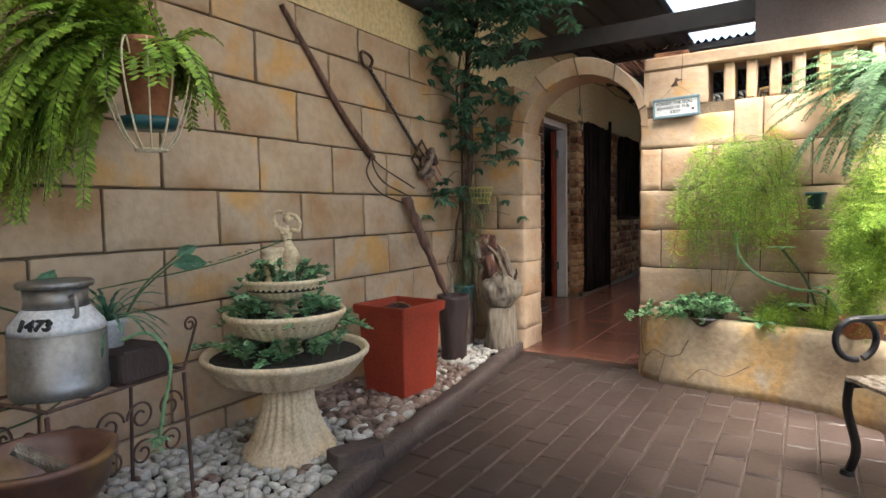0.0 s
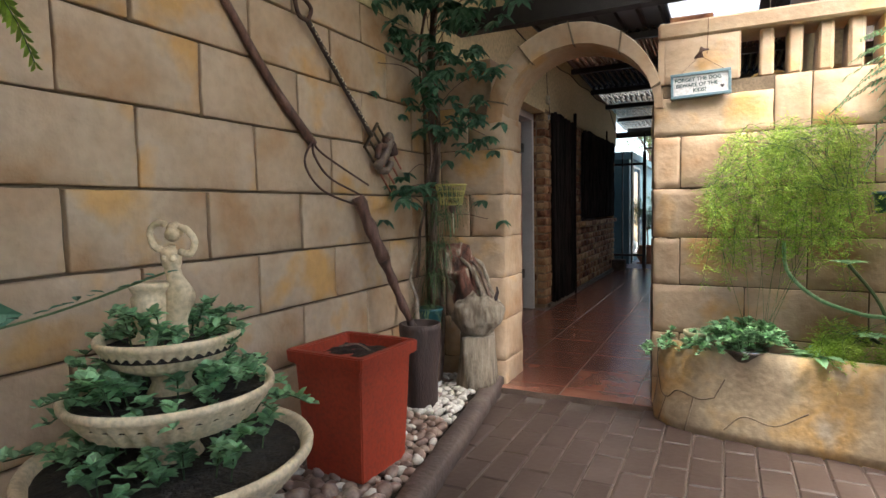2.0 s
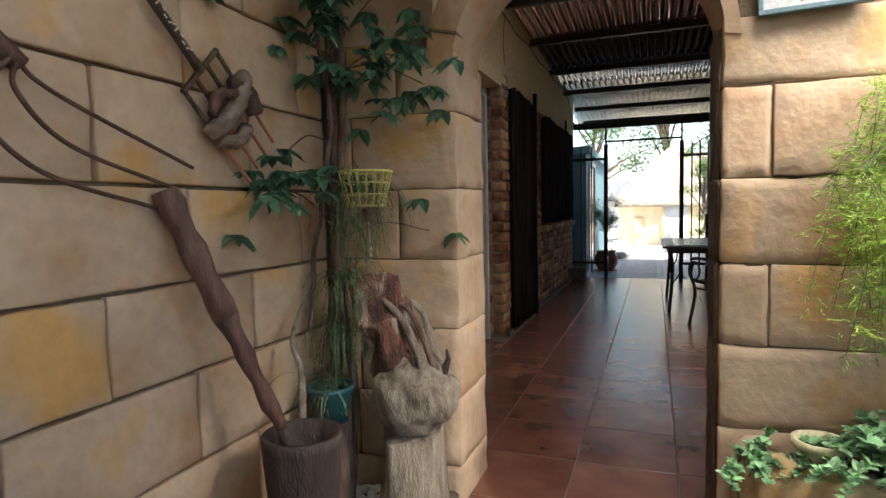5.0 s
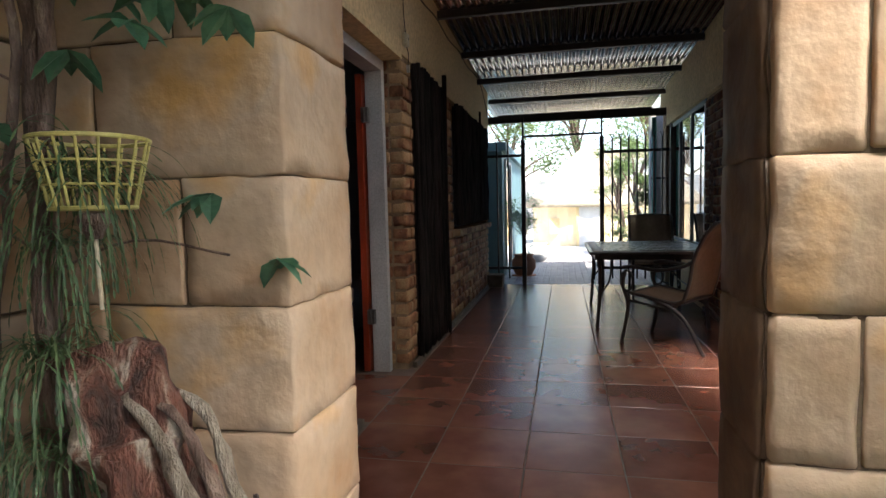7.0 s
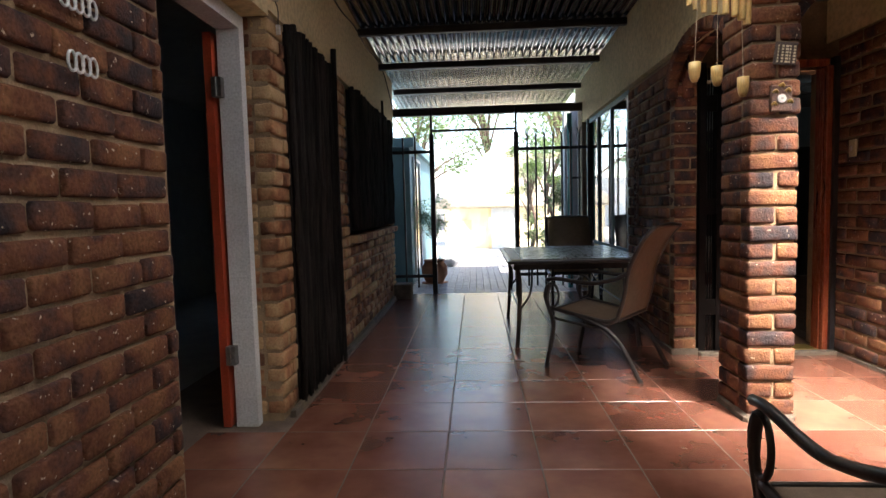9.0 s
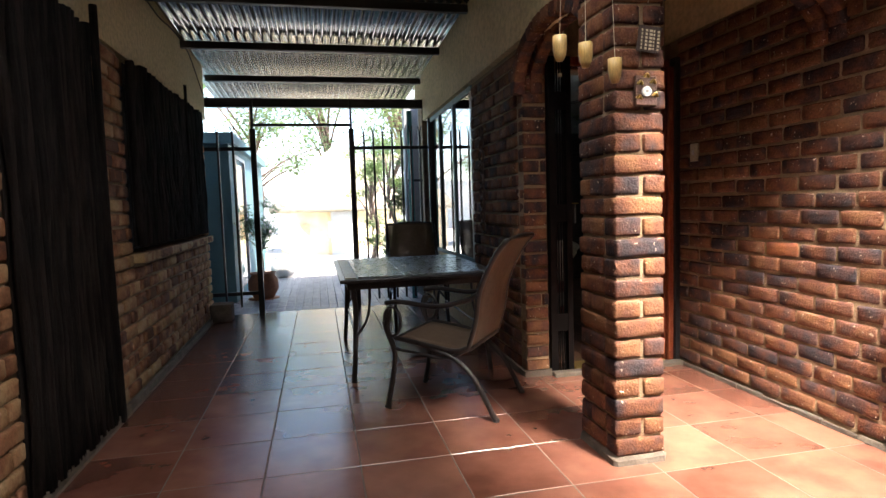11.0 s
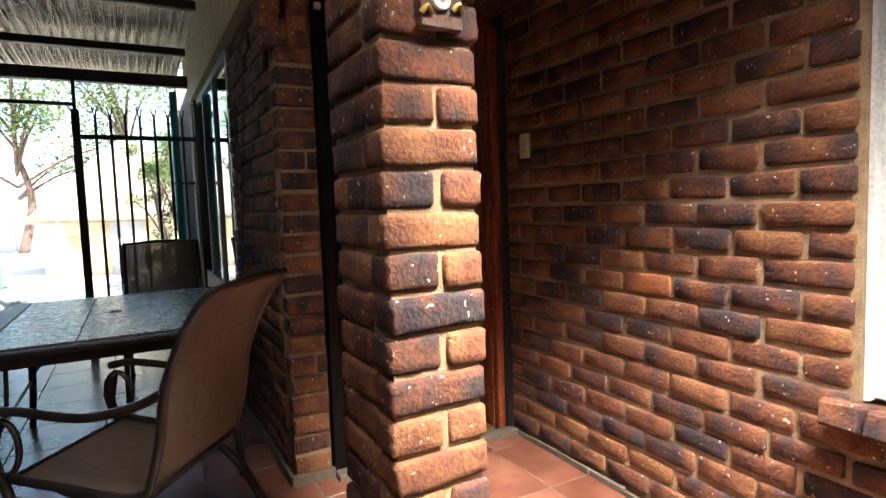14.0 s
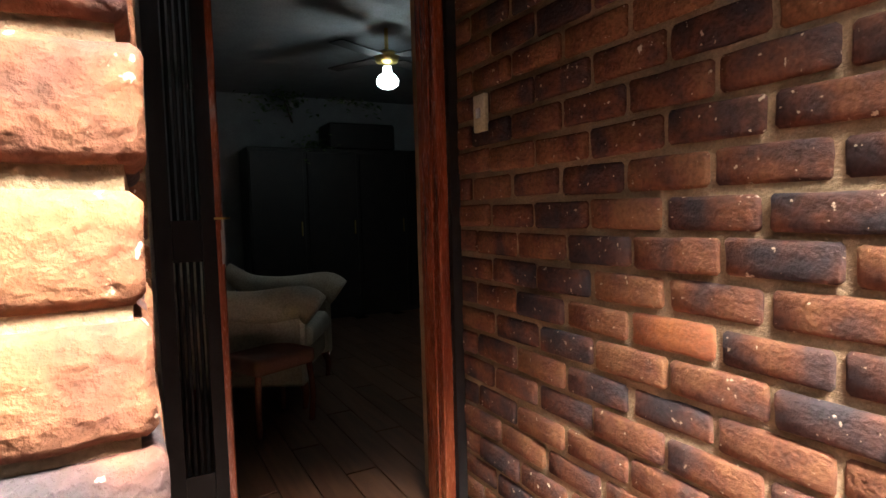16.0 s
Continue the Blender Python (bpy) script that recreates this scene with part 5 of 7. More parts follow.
def scroll(c, r, turns=1.4, axis="y", flip=1):
    pts = []
    for i in range(28):
        a = turns * 2 * math.pi * i / 27
        q = r * (1 - 0.75 * i / 27)
        u, v = flip * q * math.cos(a), q * math.sin(a)
        pts.append((c[0], c[1] + u, c[2] + v) if axis == "y" else (c[0] + u, c[1], c[2] + v))
    return tube(pts, 0.0042, n=6)


for k in range(4):
    part("scroll", scroll((0.142, -0.07 + 0.12 * k, 0.42), 0.055, flip=1 if k % 2 else -1), M_RUST, stand)
    part("scroll", scroll((0.142, -0.07 + 0.12 * k, 0.29), 0.05, flip=-1 if k % 2 else 1), M_RUST, stand)
for k in range(2):
    part("scroll", scroll((-0.06 + 0.12 * k, -0.142, 0.42), 0.05, axis="x", flip=1 if k % 2 else -1), M_RUST, stand)
part("curl", scroll((0.16, 0.38, 0.70), 0.03), M_RUST, stand)
part("curl_stem", tube([(0.14, 0.36, 0.53), (0.16, 0.41, 0.70)], 0.005), M_RUST, stand)
trough = thing("plant_trough", "dark brown rusty metal trough on the wrought stand", "plant pot", (CX + 0.02, CY + 0.19, 0.545), 10)
part("body", boxes((-0.11, 0.11, -0.085, 0.10, 0, 0.11), bevel=0.01), M_MORT, trough)
wp = thing("white_pot", "small white plastic pot of strappy leaves in the trough", "plant pot", (CX - 0.01, CY + 0.16, 0.656))
part("body", lathe([(0, 0), (0.045, 0), (0.055, 0.075), (0.062, 0.08), (0.062, 0.095), (0.05, 0.095), (0, 0.08)], 28), M_WHITE, wp, "", True)
e = thing("strappy_plant", "dark green strap-leaved plant in the white pot", "plant", (CX - 0.01, CY + 0.16, 0.74))
rows = []
for i in range(26):
    az, el = rr.uniform(0, 6.283), rr.uniform(0.25, 1.2)
    p, w = Vector((0, 0, 0)), way_of(az, el)
    for k in range(6):
        rows.append((p.copy(), w.copy(), w.cross(Vector((0, 0, 1))).normalized(), 0.050, 0.020 - 0.002 * k, 0.0))
        p = p + w * 0.036
        w = (w + Vector((0, 0, -0.28))).normalized()
leaf_part("leaf", rows, M_CREEP, e)
e = thing("philodendron", "broad-leaved climbing plant behind the milk can", "plant", (CX - 0.15, CY + 0.2, 0.74))
rows, bm = [], bmesh.new()
facing = Vector((0.9, -0.42, 0))
for y, z, dy, dz, ln, wd in ((-0.20, 0.10, 0.4, 0.9, 0.12, 0.07), (-0.38, 0.12, 0.1, 1.0, 0.14, 0.08), (-0.36, 0.02, -0.7, 0.3, 0.12, 0.07), (0.28, 0.17, 1.0, 0.1, 0.15, 0.075), (0.30, 0.20, 0.8, 0.5, 0.10, 0.05), (-0.42, -0.25, -0.3, -0.9, 0.24, 0.09), (-0.36, -0.32, -0.9, -0.5, 0.22, 0.07)):
    p = Vector((0.02, y, z))
    part("stem", tube(bend([(0, 0, -0.18), (0.0, y * 0.5, (z - 0.1) * 0.7), p], 5), 0.004, n=6), M_GRASS, e)
    w = Vector((0.15, dy, dz)).normalized()
    rows.append((p, w, w.cross(facing).normalized(), ln, wd, 0.15))
tube(bend([(0, 0, 0.1), (0.2, 0.35, 0.17), (0.3, 0.62, 0.25)], 6), 0.003, bm, 5)
for k in range(14):
    f = k / 13
    p = Vector((0.15 + 0.16 * f, 0.3 + 0.32 * f, 0.16 + 0.09 * f))
    w = way_of(rr.uniform(0, 6), 0.3)
    rows.append((p, w, w.cross(Vector((0, 0, 1))).normalized(), 0.035, 0.02, 0.1))
part("stem", bm, M_GRASS, e)
leaf_part("leaf", rows, M_CREEP, e)
e = thing("trailing_shoot", "long pale trailing succulent shoot over the stand", "plant")
part("stem", tube(bend([(CX + 0.05, CY + 0.17, 0.68), (CX + 0.12, CY + 0.23, 0.70), (CX + 0.17, CY + 0.27, 0.60), (CX + 0.17, CY + 0.24, 0.45), (CX + 0.18, CY + 0.21, 0.34)]), 0.006), M_SUCC, e)
leaf_part("leaf", clump(rr, (CX + 0.18, CY + 0.21, 0.34), (0.02, 0.02, 0.06), 26, 0.04, 0.022), M_SUCC, e)
e = thing("shaggy_plant", "dark strappy plant low behind the stand", "plant", (CX + 0.0, CY - 0.12, 0.28))
leaf_part("leaf", clump(rr, (0, 0, 0), (0.08, 0.1, 0.06), 20, 0.22, 0.04, 0.3), M_CREEP, e)
bowl = thing("clay_bowl", "wide brown glazed clay bowl with grey driftwood inside", "bowl", (-1.68, 0.66, 0.315))
part("body", lathe([(0, 0), (0.10, 0), (0.15, 0.08), (0.165, 0.15), (0.175, 0.155), (0.175, 0.172), (0.155, 0.172), (0.145, 0.12), (0.09, 0.05), (0, 0.045)], 48), M_GLAZE, bowl, "", True)
drift = thing("driftwood", "short piece of pale grey driftwood in the clay bowl", "driftwood")
part("wood", irregular(tube([(-1.74, 0.62, 0.50), (-1.65, 0.73, 0.40)], [0.016, 0.02], n=8), 0.003, 4), M_GREYWOOD, drift)
bs = thing("bowl_stand", "plain dark wooden stand under the clay bowl", "stand", (-1.68, 0.66, -0.025))
part("post", lathe([(0, -0.04), (0.12, -0.04), (0.07, 0.05), (0.07, 0.3), (0.11, 0.34), (0, 0.34)], 24), M_MORT, bs, "", True)

# hanging fern
HX, HY = -1.90, 1.13
hang = thing("hanging_basket", "terracotta pot in a flared cream wire hanging basket", "hanging basket", (HX, HY, 1.33))
part("pot", lathe([(0, 0.10), (0.07, 0.10), (0.092, 0.32), (0.10, 0.325), (0.10, 0.36), (0.085, 0.36), (0.08, 0.3), (0, 0.3)], 36), M_TERRA, hang, "terracotta pot", True)
part("saucer", lathe([(0, 0.07), (0.08, 0.07), (0.095, 0.105), (0.0, 0.10)], 32), M_TEAL, hang, "dark saucer", True)
for i in range(12):
    a = 2 * math.pi * i / 12
    c, s = math.cos(a), math.sin(a)
    part("rib", tube(bend([(0.05 * c, 0.05 * s, 0), (0.09 * c, 0.09 * s, 0.06), (0.135 * c, 0.135 * s, 0.20), (0.145 * c, 0.145 * s, 0.30), (0.12 * c, 0.12 * s, 0.35), (0.10 * c, 0.10 * s, 0.30)], 5), 0.0032, n=6), M_WIRE, hang)
part("hoop", tube([(0.05 * math.cos(a), 0.05 * math.sin(a), 0) for a in [2 * math.pi * i / 24 for i in range(25)]], 0.004, n=6), M_WIRE, hang)
part("hanger", tube([(0.0, 0.0, 0.5), (0.0, 0.0, 1.41)], 0.003, n=6), M_RUST, hang)
for k in range(3):
    a = 2.1 * k
    part("hanger", tube([(0.1 * math.cos(a), 0.1 * math.sin(a), 0.35), (0, 0, 0.55)], 0.002, n=5), M_RUST, hang)
fern = thing("boston_fern", "large arching bright green fern in the hanging basket", "fern", (HX, HY, 1.66))
rows, ribs = [], bmesh.new()
for i in range(150):
    az, reach = rr.uniform(3.3, 5.0), 1.0
    if i % 4 == 0:
        az, reach = rr.uniform(-1.2, 3.3), rr.uniform(0.25, 0.5)
    rws, pts = frond(rr, (rr.uniform(-0.06, 0.06), rr.uniform(-0.06, 0.06), 0), az, rr.uniform(0.1, 1.2), reach * rr.uniform(0.45, 0.88), rr.uniform(2.2, 3.6), 0.064, 0.017, 0.42)
    rows += rws
    tube(pts[::4] + [pts[-1]], 0.0012, ribs, 4)
leaf_part("frond", rows, M_FERN, fern, "feathery bright green fronds")
part("rib", ribs, M_GRASS, fern)

# sign on the arch wall
sign = thing("sign", "small white wooden sign in a dusty blue frame on a string", "sign", (-0.745, AY - 0.030, 1.775), 0)
sign.rotation_euler = (radians(0), radians(-1.5), 0)
part("board", boxes((-0.135, 0.135, -0.004, 0.010, -0.052, 0.052)), M_WHITE, sign)
for r in ((-0.147, 0.147, -0.012, 0.012, 0.050, 0.066), (-0.147, 0.147, -0.012, 0.012, -0.066, -0.050), (-0.147, -0.133, -0.0115, 0.0115, -0.050, 0.050), (0.133, 0.147, -0.0115, 0.0115, -0.050, 0.050)):
    part("frame", boxes(r, bevel=0.002), M_BLUEFR, sign, "dusty blue frame")
for txt, z, dx in (("FORGET THE DOG", 0.028, -0.012), ("BEWARE OF THE", -0.001, -0.018), ("KIDS!", -0.030, -0.005)):
    letters(sign, txt, 0.027, pose(dx, -0.0052, z, 90, 0, 0), M_INK)
bm = bmesh.new()
vs = [bm.verts.new((0.105 + 0.010 * x, -0.0056, -0.022 + 0.010 * z)) for x, z in ((0, -1.1), (0.9, 0), (0.95, 0.6), (0.5, 0.95), (0, 0.5), (-0.5, 0.95), (-0.95, 0.6), (-0.9, 0))]
bm.faces.new(vs)
part("heart", bm, M_MORT, sign, "small dark painted heart")
part("string", tube([(-0.10, 0, 0.06), (0.0, 0.0, 0.15), (0.12, 0, 0.06)], 0.0015, n=5), M_RUST, sign)
orn = thing("twig_ornament", "small dark woven ornament hanging above the sign", "ornament", (-0.745, AY - 0.03, 1.93))
part("cord", tube([(0.03, 0.01, 0.0), (0.035, 0.02, 0.19)], 0.002, n=5), M_RUST, orn)
for k in range(5):
    part("twig", tube(bend([(-0.03 + 0.01 * k, -0.01, -0.02), (0.0, -0.02, 0.01 + 0.005 * k), (0.04 - 0.006 * k, -0.01, 0.02)], 4), 0.005, n=6), M_RUST, orn)
cap = thing("loose_coping_brick", "loose pinkish brick lying on top of the wall", "brick", (-0.80, AY + 0.12, 2.126), 4)
part("body", irregular(boxes((-0.11, 0.11, -0.05, 0.05, 0, 0.045), bevel=0.006), 0.002, 9), M_BRICK2, cap)

# curved planter
pline = [(-0.93, 4.10, 0), (-0.90, 3.97, 0), (-0.74, 3.86, 0), (-0.42, 3.80, 0), (0.03, 3.73, 0), (0.40, 3.50, 0), (0.9, 3.15, 0), (1.6, 2.85, 0), (3.18, 2.65, 0)]


def planter_wall():
    bm = bmesh.new()
    pts, rings = bend(pline, 12), []
    for i, p in enumerate(pts):
        d = (pts[min(i + 1, len(pts) - 1)] - pts[max(i - 1, 0)]).normalized()
        s = Vector((d.y, -d.x, 0))
        prof = [(0.03, -0.06), (0.035, 0.02), (0.028, 0.10), (0.02, 0.18), (0.012, 0.26), (0.008, 0.33), (-0.004, 0.385), (-0.03, 0.41), (-0.07, 0.41), (-0.095, 0.38), (-0.10, -0.06)]
        rings.append([bm.verts.new(p + s * (a + 0.016 * noise.noise(Vector((p.x * 3, p.y * 3, z * 5)))) + Vector((0, 0, z + (0.012 * noise.noise(p * 2.5) if z > 0.3 else 0)))) for a, z in prof])
    for a, b in zip(rings, rings[1:]):
        n = len(a)
        for i in range(n):
            bm.faces.new((a[i], a[(i + 1) % n], b[(i + 1) % n], b[i]))
    bm.faces.new(rings[0]), bm.faces.new(list(reversed(rings[-1])))
    bmesh.ops.recalc_face_normals(bm, faces=bm.faces)
    return bm


planter = structure("planter_wall", planter_wall(), M_RENDER, "curved planter wall of ochre painted render with cracks", True)
bm = bmesh.new()
inner = [p + Vector((0, 0.06, 0)) for p in bend(pline, 6)]
vs = [bm.verts.new((p.x, p.y, 0.35)) for p in inner]
top = [bm.verts.new((min(max(p.x, -0.9), 3.18), AY - 0.005, 0.35)) for p in inner]
for a, b, c, d in zip(vs, vs[1:], top[1:], top):
    bm.faces.new((a, b, c, d))
structure("planter_soil", bm, M_SOIL, "dark soil in the planter")
pts = bend(pline, 12)
for crk in ([(0.12, 0.36), (0.16, 0.25), (0.21, 0.14), (0.27, 0.12), (0.33, 0.17), (0.42, 0.15), (0.47, 0.17)], [(0.26, 0.125), (0.23, 0.03), (0.21, -0.02)], [(0.40, 0.15), (0.385, 0.05), (0.37, -0.03)], [(0.47, 0.17), (0.50, 0.27)], [(0.5, 0.02), (0.55, 0.10), (0.62, 0.08), (0.68, 0.16)], [(0.02, 0.2), (0.06, 0.12), (0.1, 0.0)]):
    line = []
    for u, z in bend([(a, b, 0) for a, b in crk], 5) and [(q.x, q.y) for q in bend([(a, b, 0) for a, b in crk], 5)]:
        k = min(len(pts) - 2, max(0, int(u * (len(pts) - 1) * 0.62)))
        f = u * (len(pts) - 1) * 0.62 - k
        p = pts[k].lerp(pts[k + 1], f)
        d = (pts[k + 1] - pts[k]).normalized()
        s = Vector((d.y, -d.x, 0))
        a = 0.035 - 0.08 * max(0, z)
        line.append(p + s * (a + 0.016 * noise.noise(Vector((p.x * 3, p.y * 3, z * 5)))) + Vector((0, 0, z)))
    part("crack", tube(line, 0.004, n=5), M_JOINT, planter, "dark raked line in the render")

# planter plants
def asparagus(name, label, root, tips, n, material=None, ln=0.05, hang=0.12):
    e = thing(name, label, "plant")
    rows, bm = [], bmesh.new()
    hubs = tips[::9]
    for i, tip in enumerate(tips):
        a = Vector(root if i % 9 == 0 else hubs[rr.randrange(len(hubs))]) + Vector((rr.uniform(-0.05, 0.05), rr.uniform(-0.03, 0.03), 0))
        b = Vector(tip)
        mid = (a + b) / 2 + Vector((rr.uniform(-0.06, 0.06), rr.uniform(-0.03, 0.02), 0.06))
        end = b + Vector((rr.uniform(-0.10, 0.10), -0.03, -hang * rr.uniform(0.4, 2.2)))
        line = bend([a, mid, b, (b + end) / 2 + Vector((0, -0.02, 0.02)), end], 7)
        tube(line, 0.0011, bm, 4)
        needles(rr, line[len(line) * 45 // 100:], n, ln * rr.uniform(0.6, 1.1), rows)
    tagged(part("stem", bm, M_GRASS, e), "thin wiry stems", "", "", "stuff")
    leaf_part("foliage", rows, material or M_ASP, e, "fine needle-like foliage")
    return e


def cloud(cx, cz, w, h, n, y0=3.82, y1=4.06):
    out = []
    for _ in range(n):
        a, q = rr.uniform(0, 6.283), math.sqrt(rr.random())
        out.append((cx + w * q * math.cos(a), rr.uniform(y0, y1), cz + h * q * math.sin(a)))
    return out


asparagus("asparagus_fern", "airy bright yellow-green asparagus fern against the block wall", (-0.45, 3.98, 0.40), cloud(-0.33, 1.42, 0.30, 0.13, 56) + cloud(-0.60, 1.22, 0.12, 0.16, 18) + cloud(-0.22, 1.16, 0.20, 0.16, 30), 74, ln=0.06, hang=0.20)
asparagus("asparagus_fern", "bright green asparagus fern spilling from a terracotta pot", (0.26, 3.75, 0.52), cloud(0.27, 0.92, 0.13, 0.34, 60, 3.6, 3.85) + cloud(0.42, 1.15, 0.2, 0.35, 50, 3.5, 3.9), 170, ln=0.06)
asparagus("asparagus_fern", "low green asparagus fern on the planter soil", (0.05, 3.93, 0.38), cloud(0.0, 0.50, 0.26, 0.06, 26, 3.82, 4.02), 110, ln=0.05)
asparagus("asparagus_fern", "tall green fern mass filling the planter end", (0.9, 3.7, 0.40), cloud(0.95, 1.1, 0.4, 0.5, 50, 3.3, 3.9), 110, ln=0.07)
e = thing("hanging_fern", "grey-green fern with long arching fronds", "fern", (0.50, 3.66, 1.68))
rows, ribs = [], bmesh.new()
for i in range(74):
    rws, p2 = frond(rr, (rr.uniform(-0.05, 0.05), rr.uniform(-0.05, 0.05), 0), rr.uniform(2.0, 4.4), rr.uniform(0.0, 0.9), rr.uniform(0.42, 0.80), rr.uniform(1.2, 2.5), 0.060)
    rows += rws
    tube(p2[::4] + [p2[-1]], 0.0014, ribs, 4)
leaf_part("frond", rows, M_BLUEFERN, e)
part("rib", ribs, M_GRASS, e)
part("pot", lathe([(0, -0.2), (0.08, -0.2), (0.11, 0), (0, 0)], 24), M_TERRA, e, "terracotta pot", True)
part("hanger", tube([(0, 0, 0), (0, 0, 1.2)], 0.003, n=5), M_RUST, e)
for (x, y, z, r, h, m, lab) in ((0.05, 3.99, 1.08, 0.055, 0.10, M_TEAL, "dark green pot fixed on the block wall"), (0.27, 3.71, 0.33, 0.10, 0.175, M_TERRA, "terracotta pot in the planter"), (-0.735, 3.955, 0.345, 0.070, 0.13, M_CREAMPL, "cream pot with a brown rim in the planter"), (-0.52, 3.90, 0.32, 0.10, 0.10, M_ZINC, "shallow grey metal basin in the planter")):
    e = thing("plant_pot", lab, "plant pot", (x, y, z))
    part("body", lathe([(0, 0), (r * 0.75, 0), (r * 0.95, h * 0.82), (r * 1.05, h * 0.84), (r * 1.05, h), (r * 0.9, h), (r * 0.85, h * 0.85), (0, h * 0.85)], 32), m, e, "", True)
    part("soil", lathe([(0, h * 0.85), (r * 0.88, h * 0.86), (0, h * 0.93)], 24), M_SOIL if m is not M_CREAMPL else M_GLAZE, e, "brown soil", True)
succulent((-0.64, 3.90, 0.40), 0.12, 26, 0.030, "small blue-green echeverias in the planter", 0.4)
succulent((-0.52, 3.90, 0.43), 0.14, 60, 0.032, "blue-green jade plant in the metal basin", 0.3)
succulent((-0.94, 3.93, 0.37), 0.07, 10, 0.028, "blue-green succulent spilling over the planter edge", 0.6)
e = thing("agave", "pale green broad-leaved rosette beside the basin", "plant", (-0.22, 3.88, 0.40))
rows = []
for i in range(12):
    w = way_of(rr.uniform(0, 6.283), rr.uniform(-0.05, 0.35))
    rows.append((Vector((0, 0, 0)), w, w.cross(Vector((0, 0, 1))).normalized(), rr.uniform(0.13, 0.22), 0.055, 0.15))
leaf_part("leaf", rows, M_SUCC, e)
e = thing("frangipani", "young thick-stemmed plant with pale green leaf tips", "plant", (0.10, 3.86, 0.38))
bm, rows = bmesh.new(), []
for tip in ((-0.21, 0, 0.47), (-0.12, -0.02, 0.14), (0.02, 0.02, 0.24)):
    tube(bend([(0, 0, 0), (tip[0] * 0.4, 0, tip[2] * 0.6), tip], 6), 0.008, bm, 7)
    for k in range(8):
        w = way_of(k * 0.8, 0.35)
        rows.append((Vector(tip), w, w.cross(Vector((0, 0, 1))).normalized(), 0.09, 0.035, 0.2))
part("stem", bm, M_GRASS, e)
leaf_part("leaf", rows, M_SUCC, e)
e = thing("cactus_stem", "long spiny grey-green cactus stem arching along the wall", "cactus")
cl = bend([(-0.36, 3.95, 0.95), (-0.34, 3.93, 0.80), (-0.22, 3.90, 0.68), (-0.05, 3.87, 0.62), (0.10, 3.85, 0.60), (0.2, 3.84, 0.45)], 8)
part("stem", tube(cl, 0.009, n=8), M_SUCC, e)
rows = []
for k in range(160):
    p = cl[rr.randrange(len(cl))]
    w = way_of(rr.uniform(0, 6.283), rr.uniform(-1.4, 1.4))
    rows.append((p, w, w.cross(Vector((0.1, 0.2, 1))).normalized(), 0.022, 0.002, 0))
leaf_part("spine", rows, M_WIRE, e)

# bench
bench = thing("garden_bench", "black iron garden bench with grey wooden seat slats", "bench", (0.17, 2.87, -0.03), -57.6)
part("front_leg", tube(bend([(0, 0, 0), (0.02, 0.02, 0.12), (-0.01, 0.0, 0.28), (0.0, 0, 0.40)]), 0.018, n=10), M_STEEL, bench)
part("foot", lathe([(0, 0), (0.028, 0), (0.024, 0.02), (0, 0.025)], 16), M_STEEL, bench)
part("arm", tube([(0.0, 0.02 + 0.085 * math.cos(a), 0.575 + 0.085 * math.sin(a)) for a in [math.pi * 2 * i / 24 - 1.2 for i in range(24)]] , 0.014, n=10), M_STEEL, bench, "open round scroll arm")
part("arm_rest", tube(bend([(0.0, 0.02, 0.66), (0.0, 0.20, 0.665), (0.0, 0.42, 0.66)]), 0.014, n=8), M_STEEL, bench)
part("back_leg", tube(bend([(0, 0.50, 0), (0, 0.44, 0.38), (0, 0.52, 0.85)]), 0.018, n=10), M_STEEL, bench)
part("front_leg", tube([(1.2, 0, 0), (1.2, 0, 0.42)], 0.018, n=10), M_STEEL, bench)
part("back_leg", tube(bend([(1.2, 0.50, 0), (1.2, 0.44, 0.38), (1.2, 0.52, 0.85)]), 0.018, n=10), M_STEEL, bench)
part("side_rail", tube([(0, 0.0, 0.38), (0, 0.45, 0.38)], 0.012, n=8), M_STEEL, bench)
for k in range(6):
    part("seat_slat", boxes((-0.03, 1.23, 0.0 + 0.075 * k, 0.06 + 0.075 * k, 0.395, 0.415), bevel=0.004), M_GREYWOOD, bench, "grey weathered slat")
for k in range(3):
    part("back_slat", boxes((-0.03, 1.23, 0.46 + 0.02 * k, 0.48 + 0.02 * k, 0.52 + 0.12 * k, 0.60 + 0.12 * k), bevel=0.004), M_GREYWOOD, bench, "grey weathered slat")

# ---- passage things ----
# left doorway
door1 = structure("door_1", boxes((LX - 0.240, LX - 0.120, 6.87, 6.93, 0, 2.10), (LX - 0.240, LX - 0.120, 5.90, 5.95, 0, 2.10), (LX - 0.240, LX - 0.120, 5.90, 6.93, 2.10, 2.17)), M_WHITE, "white painted steel door frame in the brick wall")
leaf = part("door_leaf", boxes((LX - 0.300, LX - 0.257, 6.84, 7.66, 0.01, 2.08)), M_REDDOOR, door1, "bright red door standing open")
for z in (0.35, 1.75):
    h = part("hinge", boxes((LX - 0.260, LX - 0.210, 6.825, 6.868, z, z + 0.10)), M_CAN, door1, "plain steel hinge")
    part("pin", tube([(LX - 0.235, 6.82, z), (LX - 0.235, 6.82, z + 0.10)], 0.006), M_CAN, h)
structure("left_room", boxes((-5.3, -5.2, 4.4, 13, -0.1, 2.7), (-5.2, LX - 0.3, 4.4, 4.5, -0.1, 2.7), (-5.2, LX - 0.3, 12.0, 12.1, -0.1, 2.7), (-5.2, LX - 0.3, 4.5, 12.0, 2.6, 2.7), (-5.2, -3.3, 4.5, 12.0, -0.1, 0.0)), M_WALLIN, "dim room behind the brick wall")
